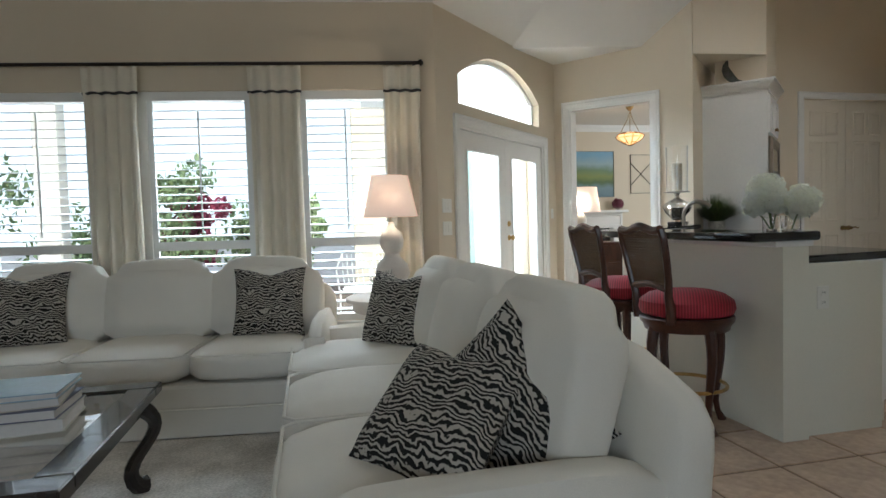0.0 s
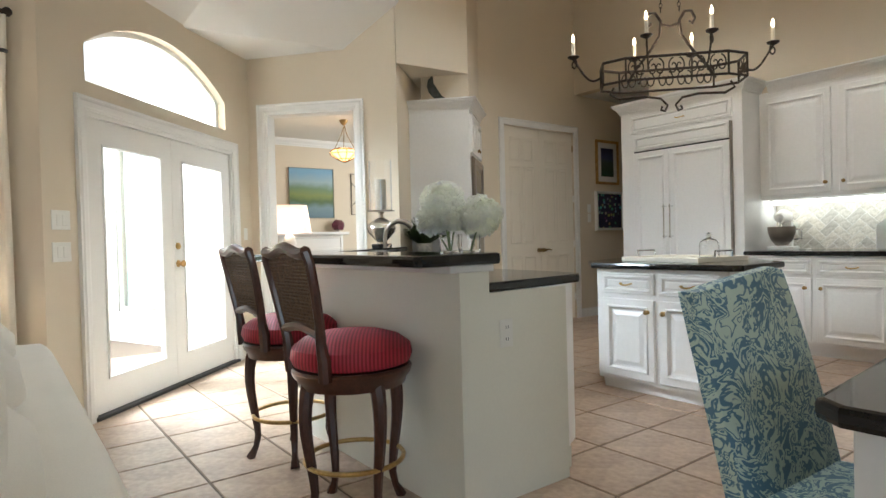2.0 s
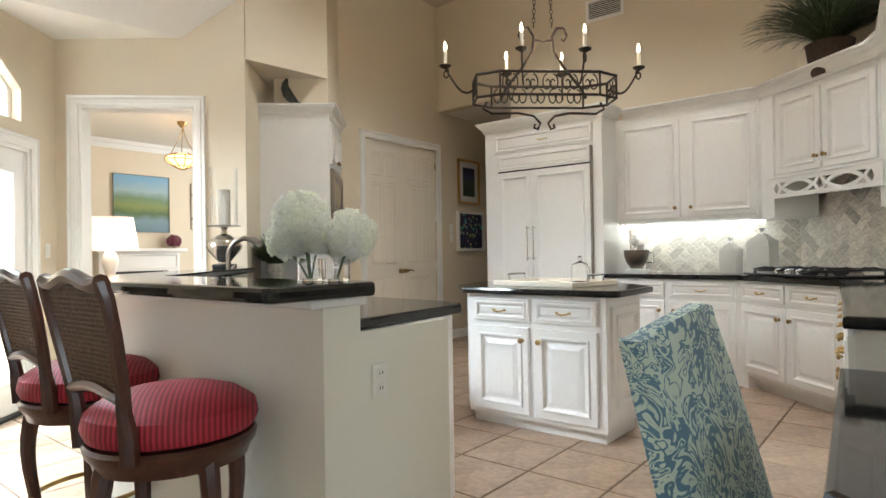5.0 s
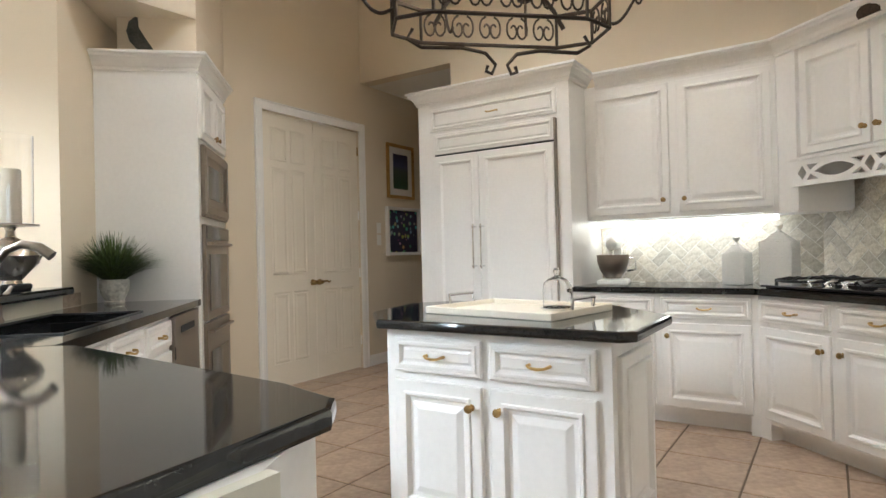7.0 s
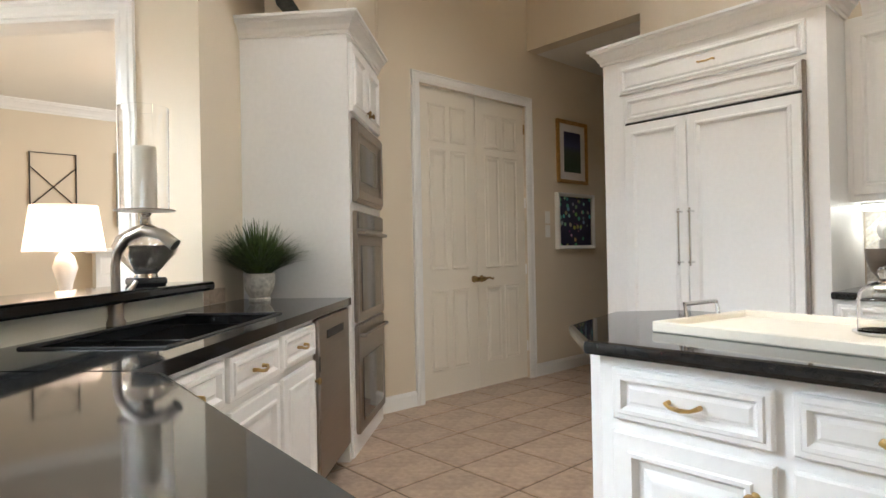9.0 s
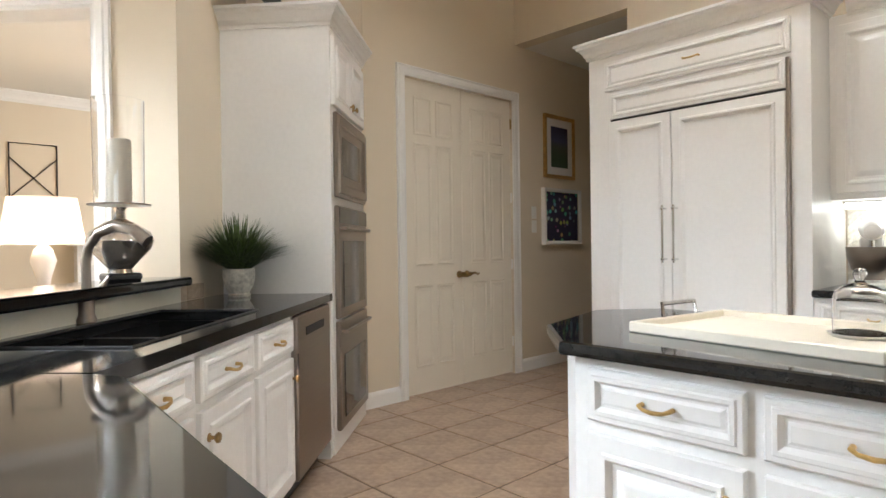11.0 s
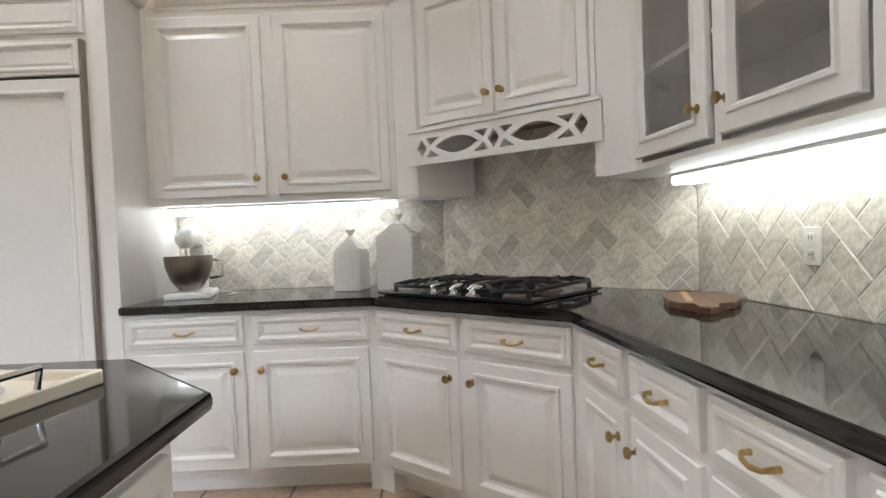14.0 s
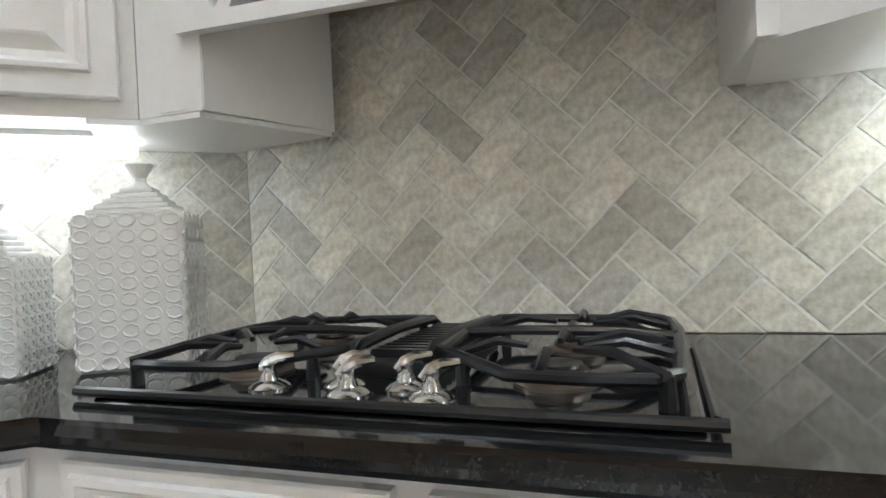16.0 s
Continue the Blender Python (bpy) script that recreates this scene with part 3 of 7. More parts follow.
# ---- pantry doors ----
PANF = pose(0, PAN_Y, 0)
trim_frame("pantry_casing", PANF, PX0, PX1, PT, "cream moulded casing round pantry doors", 0.08)
pm = (PX0 + PX1) / 2
for i, (x0, x1) in enumerate(((PX0 + 0.006, pm - 0.002), (pm + 0.002, PX1 - 0.006))):
    d = tagged(new("door_%d" % (i + 3)), "cream painted six-panel pantry door, closed", "door", kind="structure")
    d.matrix_world = PANF
    part("leaf", boxb(x0, x1, 0.02, 0.055, 0.012, PT - 0.008, 0.002), DOORPAINT, d)
    w = x1 - x0
    for c in range(2):
        a = x0 + 0.10 + c * (w - 0.16) / 2
        b = a + (w - 0.16) / 2 - 0.04
        for z0, z1 in ((0.22, 0.86), (1.02, 1.98), (2.04, 2.34)):
            part("panel", rings_rect(B(), a, b, z0, z1, [(0, 0.001), (0.006, 0.008), (0.014, 0.008), (0.022, 0.002), (0.03, 0.002), (0.05, 0.007)], y=0.02), DOORPAINT, d)
    kx = pm + (0.045 if i else -0.045)
    bm = B()
    lathe(bm, [(0.030, 0), (0.028, 0.008), (0.013, 0.012), (0.012, 0.035), (0.02, 0.04), (0.014, 0.052)], 14)
    bm.transform(pose(kx, 0.02, 0.93, 90, 0, 0))
    if i:
        tube(bm, [(kx, -0.02, 0.93), (kx + 0.05, -0.03, 0.94), (kx + 0.09, -0.025, 0.925), (kx + 0.11, -0.022, 0.935)], [0.011, 0.009, 0.008, 0.005], 8)
    else:
        tube(bm, [(kx, -0.015, 0.93), (kx, -0.045, 0.93)], [0.024, 0.020], 12)
    part("door_handle", bm, ANTBRASS, d, "antique brass handle", True)
    for z in (0.25, 0.95, 1.55, 2.22):
        part("hinge", boxb(x1 - 0.004 if i else x0 - 0.008, x1 + 0.008 if i else x0 + 0.004, 0.008, 0.022, z, z + 0.09), TRIM if z < 2 else ANTBRASS, d)

# ---- fridge ----
FY0, FY1, FX = 3.82, 5.16, 6.49
fr = thing("built_in_refrigerator", pose(FX, FY1, 0, 0, 0, -90), "white panelled built-in refrigerator cabinet with chrome pulls", "refrigerator")
FW = FY1 - FY0
FZT = 2.418
part("body", boxb(0, FW, 0, FRW_X - FX, 0, FZT), CAB, fr)
a, b = 0.17, FW - 0.113
split = a + 0.40 * (b - a)
for x0, x1 in ((a, split - 0.003), (split + 0.003, b)):
    part("door", rings_rect(B(), x0, x1, 0.14, 1.975, [(0, 0), (0, 0.03), (0.004, 0.034), (0.05, 0.034), (0.055, 0.042), (0.065, 0.042), (0.08, 0.026), (0.1, 0.026)]), CAB, fr)
part("grille_panel", rings_rect(B(), a, b, 1.995, 2.16, DRAWPROF), CAB, fr)
d = part("drawer_front", rings_rect(B(), a - 0.04, b + 0.02, 2.185, 2.375, DRAWPROF), CAB, fr)
pull(d, (a + b) / 2 + 0.02, 2.28, w=0.09)
part("steel_edge", boxb(b + 0.004, b + 0.018, -0.036, 0, 0.14, 2.15), STEEL, fr)
# dark strip laid in as the shade between doors and grille
part("gap_shade", boxb(a, b, -0.012, -0.001, 1.977, 1.993), DARKMETAL, fr)
for x in (split - 0.035, split + 0.035):
    bm = B()
    tube(bm, [(x, -0.085, 1.05), (x, -0.085, 1.40)], 0.008, 8)
    for z in (1.07, 1.38):
        tube(bm, [(x, -0.03, z), (x, -0.085, z)], 0.007, 8)
        lathe(bm, [(0.010, -0.008), (0.014, -0.004), (0.014, 0.004), (0.010, 0.008)], 10, (x, -0.085, z))
    part("bar_handle", bm, CHROME, fr, "chrome bar pull", True)
part("toe_kick", boxb(a, b, -0.01, 0, 0, 0.12), DARKMETAL, fr)
bm = moulding(B(), [(FRW_X, FY1, FZT), (FX, FY1, FZT), (FX, FY0, FZT), (FRW_X - 0.30, FY0, FZT)], [(u, v) for u, v in CROWN])
bm.transform(fr.matrix_world.inverted())
part("crown_moulding", bm, CAB, fr)

# ---- wall cabinets ----
UZ0, UZ1 = 1.395, 2.40
UX = 6.825
upper_unit("wall_cabinet", (UX, FY0 - 0.002), (UX, 2.53), UZ0, UZ1, FRW_X - UX, "white raised-panel wall cabinet over the counter")
HM, HD = (6.409, 2.046), (-0.638, -0.770)
HN = (HD[1], -HD[0])
H0 = (HM[0] - 0.475 * HD[0], HM[1] - 0.475 * HD[1])
H1 = (HM[0] + 0.475 * HD[0], HM[1] + 0.475 * HD[1])
inn = (0.025 * -HN[0], 0.025 * -HN[1])
hoodw = 0.95
hm = pose(H0[0], H0[1], 0, 0, 0, math.degrees(math.atan2(HD[1], HD[0])))
hood = thing("range_hood_cabinet", hm, "white hood cabinet with pierced fretwork valance over the cooktop", "cabinet", "wall cabinets")
HZ0 = 1.538
part("body", boxb(0, hoodw, 0.02, 0.34, HZ0 + 0.17, UZ1), CAB, hood)
for i, sd in enumerate("rl"):
    x0, x1 = 0.02 + i * 0.465, 0.02 + i * 0.465 + 0.445
    dl = part("door", rings_rect(B(), x0, x1, HZ0 + 0.195, UZ1 - 0.04, DOORPROF, y=0.02), CAB, hood)
    knob(dl, x1 - 0.03 if sd == "r" else x0 + 0.03, HZ0 + 0.29, -0.001)
# fretwork valance: a board with pierced lozenges and eyes
bm = B()


def fret(bm, x0, x1, z0, z1, y0, y1):
    nx, nz = 200, 38

    def field(u, v):
        """Positive in the wood, negative in a hole; u 0..1 along, v -1..1 across."""
        p = (u - 0.085) / 0.415
        a = p % 1.0
        d = a - 0.5
        k = min(a, 1 - a)
        eye = (d / 0.30) ** 2 + abs(v) / 0.50 - 1
        loz = k / 0.075 + abs(v) / 0.56 - 1
        rail = abs(v) - 0.60
        tri = max(0.80 - eye, 1.0 - loz, rail)
        if p < 0 or p > 2:
            tri = 1
        return min(eye * 0.4, loz * 0.3, tri)

    def solid_at(u, v):
        return field(u, v) > 0
    dx, dz = (x1 - x0) / nx, (z1 - z0) / nz
    grid = {}

    def settle(i, j):
        # slide the rim on to the curve
        u, v = i / nx, j / nz * 2 - 1
        u0, v0, e = u, v, 1e-3
        if 1 < j < nz - 1 and 1 < i < nx - 1 and len({occ[i - a, j - b] for a in (0, 1) for b in (0, 1)}) == 2:
            for _ in range(3):
                f = field(u, v)
                gu, gv = (field(u + e, v) - f) / e, (field(u, v + e) - f) / e
                # metric scaling keeps the step square
                su, sv = (1 / nx) / dx, (2 / nz) / dz
                n2 = (gu * su) ** 2 + (gv * sv) ** 2
                if n2 < 1e-9:
                    break
                u -= f * gu * su * su / n2
                v -= f * gv * sv * sv / n2
            u = u0 + max(-0.6 / nx, min(0.6 / nx, u - u0))
            v = v0 + max(-1.2 / nz, min(1.2 / nz, v - v0))
        return u, v

    def vert(i, j, y):
        if (i, j, y) not in grid:
            u, v = settle(i, j)
            grid[i, j, y] = bm.verts.new((x0 + u * (x1 - x0), y, z0 + (v + 1) / 2 * (z1 - z0)))
        return grid[i, j, y]
    occ = {(i, j): solid_at((i + 0.5) / nx, ((j + 0.5) / nz) * 2 - 1) for i in range(nx) for j in range(nz)}
    for (i, j), s in occ.items():
        if not s:
            continue
        bm.faces.new((vert(i, j, y0), vert(i + 1, j, y0), vert(i + 1, j + 1, y0), vert(i, j + 1, y0)))
        bm.faces.new((vert(i, j, y1), vert(i, j + 1, y1), vert(i + 1, j + 1, y1), vert(i + 1, j, y1)))
        for (ni, nj), (p, q) in {(i - 1, j): ((i, j), (i, j + 1)), (i + 1, j): ((i + 1, j), (i + 1, j + 1)), (i, j - 1): ((i, j), (i + 1, j)), (i, j + 1): ((i, j + 1), (i + 1, j + 1))}.items():
            if not occ.get((ni, nj), False):
                bm.faces.new((vert(*p, y0), vert(*q, y0), vert(*q, y1), vert(*p, y1)))


fret(bm, -0.04, hoodw + 0.04, HZ0, HZ0 + 0.158, -0.022, 0.0)
part("fretwork_valance", bm, CAB, hood, "pierced white fretwork board")
bm = B()
box(bm, -0.04, hoodw + 0.04, -0.032, 0.004, HZ0 + 0.158, HZ0 + 0.178, 0.004)
part("ledge_moulding", bm, CAB, hood)
for x0, x1 in ((-0.10, 0.0), (hoodw, hoodw + 0.10)):
    part("side_bracket", boxb(x0, x1, 0.0, 0.30, UZ0 + 0.004, HZ0 + 0.17), CAB, hood)
part("liner", boxb(0.0, hoodw, 0.30, 0.32, HZ0 + 0.155, HZ0 + 0.17), STEEL, hood)
UR0 = (5.86, 1.60)
URL = 1.6
upper_unit("glass_wall_cabinet", UR0, (UR0[0] + URL * U[0], UR0[1] + URL * U[1]), UZ0, UZ1, 0.36, "white glass-fronted wall cabinet with brass knobs", 3, GLASSPROF, "rlr")
# crown along the wall cabinets
ue = (UR0[0] + URL * U[0], UR0[1] + URL * U[1])
hc = [(H0[0] - 0.02 * HN[0], H0[1] - 0.02 * HN[1]), (H1[0] - 0.02 * HN[0], H1[1] - 0.02 * HN[1])]
bm = moulding(B(), [(UX, FY0 - 0.09, UZ1), (UX, 2.53, UZ1), (6.09, 1.69, UZ1), (UR0[0], UR0[1], UZ1), (ue[0], ue[1], UZ1)], [(u, v) for u, v in CROWN])
solid("crown_moulding", bm, CAB, "white stepped crown moulding on the wall cabinets", "moulding", kind="structure")
bm = B()
prism(bm, [(UX, FY0 - 0.002), (UX, 2.53), (6.09, 1.69), UR0, ue, (ue[0] + 0.36 * 0.0872, ue[1] - 0.36 * 0.9962), B2, B1, (FRW_X, FY0 - 0.002)][::-1], UZ1, UZ1 + 0.02)
solid("cabinet_top_board", bm, CAB, "white top board over the wall cabinets", "board", kind="structure")
# under-cabinet lights
for nm, p, q, off in (("under_cabinet_light", (6.93, 3.79), (6.93, 2.54), 0), ("under_cabinet_light", (6.085, 1.415), (6.085 + 1.8 * U[0], 1.415 + 1.8 * U[1]), 1)):
    L = math.hypot(q[0] - p[0], q[1] - p[1])
    m = pose(p[0], p[1], UZ0, 0, 0, math.degrees(math.atan2(q[1] - p[1], q[0] - p[0])))
    t = thing(nm, m, "lit white fluorescent strip under the wall cabinet", "light", "under-cabinet lights")
    part("housing", boxb(0, L, 0.022, 0.132, -0.012, 0.0), TRIM, t)
    part("diffuser", boxb(0.004, L - 0.004, 0.024, 0.117, -0.045, -0.0125, 0.008), TUBE, t)
    c = m @ Vector((L / 2, 0.08, -0.05))
    lamp("strip_light", "AREA", Matrix.Translation(c) @ pose(0, 0, 0, 0, 0, math.degrees(math.atan2(q[1] - p[1], q[0] - p[0]))), 1.15 if off == 0 else 2.1, (1, 0.98, 0.90) if off == 0 else (1, 0.95, 0.76), L, 0.09)

bm = prism(B(), [(UX - 0.004, 2.62), (UX - 0.004, 2.53), (6.72, 2.42), (6.87, 2.13), (7.13, 2.32), (7.13, 2.62)], UZ0 - 0.0125, UZ0 - 0.0015)
solid("cabinet_bottom_board", bm, CAB, "white bottom board at the wall cabinets' corner", "board", kind="structure")

# ---- base cabinets ----
SK = 0.03
fx = F0[0] + SK
base_unit("base_cabinet", (fx, FY0 - 0.004), (fx, F1[1]), "white base cabinet with two drawers and two doors", 2, FRW_X - fx)
dv = (F2[0] - F1[0], F2[1] - F1[1])
dl = math.hypot(*dv)
dn = (dv[1] / dl, -dv[0] / dl)
base_unit("base_cabinet", (F1[0] - SK * dn[0] + 0.0, F1[1] - SK * dn[1]), (F2[0] - SK * dn[0], F2[1] - SK * dn[1]), "white base cabinet under the cooktop", 2, 0.5)
un = (0.0872, -0.9962)
for i in range(2):
    a0, a1 = 0.01 + 1.2 * i, 0.01 + 1.2 * (i + 1)
    base_unit("base_cabinet", (F2[0] + SK * un[0] + a0 * U[0], F2[1] + SK * un[1] + a0 * U[1]), (F2[0] + SK * un[0] + a1 * U[0], F2[1] + SK * un[1] + a1 * U[1]), "white base cabinet with drawers over doors", 3, 0.58)
F3b = (F3[0] + 0.65 * un[0], F3[1] + 0.65 * un[1])
bm = prism(B(), [F0, F1, F2, F3, F3b, (B2[0] + 0.002 * 0, B2[1] + 0.002), (B1[0] - 0.002, B1[1]), (FRW_X - 0.002, F0[1])], CB + 0.002, CTOP, 0.012)
solid("perimeter_worktop", bm, GRANITE, "polished black granite worktop", "worktop", m=None)

for nm, poly, z0, z1 in (("corner_stile", [(6.490, 2.69), (6.483, 2.636), (6.43, 2.578), (6.53, 2.48), (6.60, 2.69)], 0.0, CB), ("corner_stile", [(5.815, 1.922), (5.757, 1.862), (5.67, 1.842), (5.70, 1.73), (5.88, 1.80)], 0.0, CB), ("hood_stile", [(UX - 0.002, 2.528), (6.712, 2.415), (6.88, 2.12), (7.13, 2.31), (7.13, 2.528)], UZ0, UZ1), ("hood_stile", [(6.118, 1.665), (5.862, 1.598), (5.89, 1.26), (6.12, 1.28), (6.31, 1.45)], UZ0, UZ1)):
    solid(nm, prism(B(), poly, z0, z1), CAB, "white painted corner stile between cabinets", "stile", kind="structure")

# ---- island ----
CTI = 0.90
CBI = CTI - 0.042
IX0, IX1, IY0, IY1 = 4.38, 4.90, 2.885, 3.855
isl = thing("kitchen_island", pose(IX0, IY1, 0, 0, 0, -90), "white panelled kitchen island with brass pulls", "island")
IW, ID = IY1 - IY0, IX1 - IX0
part("body", prism(B(), [(0, 0), (IW, 0), (IW, ID), (IW - 0.32, 0.87), (-0.15, 0.87), (-0.30, 0.70), (-0.18, 0.22)], 0.075, CBI), CAB, isl)
part("toe_kick", prism(B(), [(0.01, 0.05), (IW - 0.03, 0.05), (IW - 0.03, ID - 0.03), (IW - 0.34, 0.83), (-0.13, 0.83), (-0.26, 0.69), (-0.15, 0.24)], 0, 0.075), CAB, isl)
for i in range(2):
    a, b = 0.03 + i * (IW - 0.06) / 2 + 0.02, 0.03 + (i + 1) * (IW - 0.06) / 2 - 0.02
    drawer(isl, a, b, CBI - 0.17, CBI - 0.028)
    door_leaf(isl, a, b, 0.105, CBI - 0.205, "rl"[i], knob_z=CBI - 0.285)
bm = rings_rect(B(), 0.05, ID - 0.05, 0.16, CBI - 0.06, DOORPROF)
bm.transform(pose(IW, 0, 0, 0, 0, 90))
part("end_panel", bm, CAB, isl)
poly = [(4.33, 2.84), (4.375, 2.795), (4.91, 2.80), (5.30, 3.16), (5.30, 4.06), (5.08, 4.24), (4.60, 4.12), (4.33, 3.875)]
solid("island_worktop", prism(B(), poly, CBI + 0.002, CTI, 0.014), GRANITE, "polished black granite top with clipped corners", "worktop")

# ---- peninsula with raised bar ----
BZ = 1.04
PW = 0.15
KX = 2.307
K0, K1 = (KX, 2.868), (KX, 4.373)
# the bar turns to the pier
K2 = (3.885, 5.97)
kd = ((K2[0] - K1[0]), (K2[1] - K1[1]))
kl = math.hypot(*kd)
kd = (kd[0] / kl, kd[1] / kl)
kn = (kd[1], -kd[0])
bend = (KX + PW, 4.312)
bm = prism(B(), [K0, (KX + PW, K0[1]), bend, (K2[0] + PW * kn[0], K2[1] + PW * kn[1]), K2, K1], 0, BZ - 0.052)
solid("peninsula_knee_wall", bm, PENPAINT, "cream painted knee wall under the raised bar", "knee wall", kind="structure")
bm = B()
ov = 0.23
prism(bm, [(2.085, 2.795), (KX + PW, 2.80), (KX + PW + 0.05, 2.86), (KX + PW + 0.05, bend[1]), (K2[0] + (PW + 0.05) * kn[0], K2[1] + (PW + 0.05) * kn[1] - 0.02), (K2[0], K2[1] - 0.03), (K2[0] - ov * kn[0] - 0.05, K2[1] - ov * kn[1] - 0.25), (K1[0] - ov, K1[1] + 0.1), (2.07, 2.83)], BZ - 0.045, BZ, 0.014)
solid("bar_worktop", bm, GRANITE, "polished black granite raised bar top", "worktop")
solid("bar_trim", boxb(KX - 0.06, KX + PW + 0.012, 2.848, bend[1], BZ - 0.075, BZ - 0.047, 0.004), CAB, "white trim strip under the bar top", "trim", kind="structure")
# cabinets on the kitchen side
PE = 3.20
S0 = (3.31, 4.235)
sd = OVD
solid("peninsula_end_panel", boxb(KX + PW, 2.95, 2.905, 2.93, 0, CB), PENPAINT, "cream painted end panel with an outlet", "panel", kind="structure")
solid("peninsula_carcass", prism(B(), [(KX + PW, 2.93), (2.94, 2.93), (3.15, 3.04), (3.24, 4.20), (KX + PW, 4.20)], 0.10, CB), CAB, "white cabinet body of the peninsula", "cabinet")
solid("peninsula_toe_kick", boxb(KX + PW, 3.05, 2.98, 4.1, 0, 0.10), PENPAINT, "cream toe kick of the peninsula", "toe kick", kind="structure")
sk0 = (S0[0] - 0.04, S0[1] + 0.07)
sl = math.hypot(OVL[0] - sk0[0], OVL[1] - sk0[1])
sdir = ((OVL[0] - sk0[0]) / sl, (OVL[1] - sk0[1]) / sl)
sink_n = (-sdir[1], sdir[0])


def along(s, off=0.0):
    return (sk0[0] + s * sdir[0] + off * sink_n[0], sk0[1] + s * sdir[1] + off * sink_n[1])


base_unit("sink_base_cabinet", along(0.02, 0.03), along(sl - 0.66, 0.03), "white sink base cabinet with brass pulls", 3, 0.56, body_top=0.66)
DW = frame_of(along(0, 0.03), along(sl, 0.03))
dw = thing("dishwasher", DW, "stainless steel dishwasher with pocket handle", "dishwasher")
part("body", boxb(sl - 0.655, sl - 0.06, 0.0, 0.56, 0.1, CB - 0.005), STEEL, dw)
part("door_panel", boxb(sl - 0.65, sl - 0.065, -0.028, -0.001, 0.11, CB - 0.01, 0.006), STEEL, dw)
# dark plate on the door as the pocket's shade; no recess is cut
part("pocket_shade", boxb(sl - 0.52, sl - 0.20, -0.032, -0.0285, CB - 0.115, CB - 0.075, 0.001), DARKMETAL, dw)
part("toe_kick", boxb(sl - 0.65, sl - 0.065, 0.05, 0.5, 0, 0.1), DARKMETAL, dw)
part("vent", boxb(sl - 0.655, sl - 0.64, -0.031, -0.029, CB - 0.25, CB - 0.18), DARKMETAL, dw)
solid("filler_panel", boxb(sl - 0.058, sl - 0.004, -0.02, 0.56, 0, CB), CAB, "white filler panel beside the dishwasher", "panel", kind="structure", m=DW)
far = along(sl - 0.004, 0.60)
SA, SB, SF, SR = 0.30, 1.20, 0.10, 0.52
bm = B()
prism(bm, [(KX + PW + 0.004, 2.90), (2.90, 2.955), (3.12, 2.968), (3.185, 3.02), (PE + 0.02, 3.2), S0, sk0, along(0, 0.655), (bend[0] + 0.004, bend[1])], CB + 0.002, CTOP, 0.012)
prism(bm, [along(0.0), along(SA), along(SA, 0.655), along(0.0, 0.655)], CB + 0.002, CTOP)
prism(bm, [along(SA), along(SB), along(SB, SF), along(SA, SF)], CB + 0.002, CTOP)
prism(bm, [along(SA, SR), along(SB, SR), along(SB, 0.655), along(SA, 0.655)], CB + 0.002, CTOP)
prism(bm, [along(SB), along(sl - 0.004), far, along(sl - 0.004, 0.80), along(SB, 0.655)], CB + 0.002, CTOP)
sink_top = solid("sink_worktop", bm, GRANITE, "polished black granite worktop round the sink", "worktop")
SKF = frame_of(along(0), along(1))
sk = thing("kitchen_sink", SKF, "black composite double-bowl undermount sink", "sink")
bm = B()
zb = CTOP - 0.22
for x0, x1 in ((SA - 0.01, 0.735), (0.765, SB + 0.01)):
    y0, y1 = SF - 0.01, SR + 0.01
    box(bm, x0, x1, y0, y1, zb - 0.01, zb), box(bm, x0 - 0.012, x0, y0, y1, zb, CB), box(bm, x1, x1 + 0.012, y0, y1, zb, CB), box(bm, x0, x1, y0 - 0.012, y0, zb, CB), box(bm, x0, x1, y1, y1 + 0.012, zb, CB)
part("bowls", bm, RUBBER, sk)
part("rim", tube(B(), [(SA, SF, CTOP + 0.001), (SB, SF, CTOP + 0.001), (SB, SR, CTOP + 0.001), (SA, SR, CTOP + 0.001)], 0.006, 6, True), RUBBER, sk)
part("drain", lathe(B(), [(0.045, zb + 0.001), (0.045, zb + 0.004), (0.02, zb + 0.004)], 16, (0.43, 0.27, 0)), STEEL, sk)
# raised splash of small tiles behind the sink
SPL = thing("sink_backsplash", SKF, "small tan stone tiles under the bar ledge", "backsplash", kind="structure")
part("backing", boxb(-0.35, sl + 0.1, 0.648, 0.655, CTOP, BZ - 0.046), BSGROUT, SPL)

# ---- oven cabinet ----
OF = pose(OVL[0], OVL[1], 0, 0, 0, math.degrees(math.atan2(OVD[1], OVD[0])))
oc = thing("oven_cabinet", OF, "tall white cabinet with built-in ovens", "cabinet")
OW, OZT = 0.82, 2.414
part("body", boxb(0, OW, 0, 0.86, 0, OZT), CAB, oc)
for i in range(2):
    door_leaf(oc, 0.03 + i * 0.385, 0.03 + i * 0.385 + 0.375, 1.98, OZT - 0.04, "rl"[i], knob_z=2.04)
bm = moulding(B(), [(-0.0, 0.86, OZT), (0, 0, OZT), (OW, 0, OZT)], [(u, v) for u, v in CROWN])
part("crown_moulding", bm, CAB, oc)

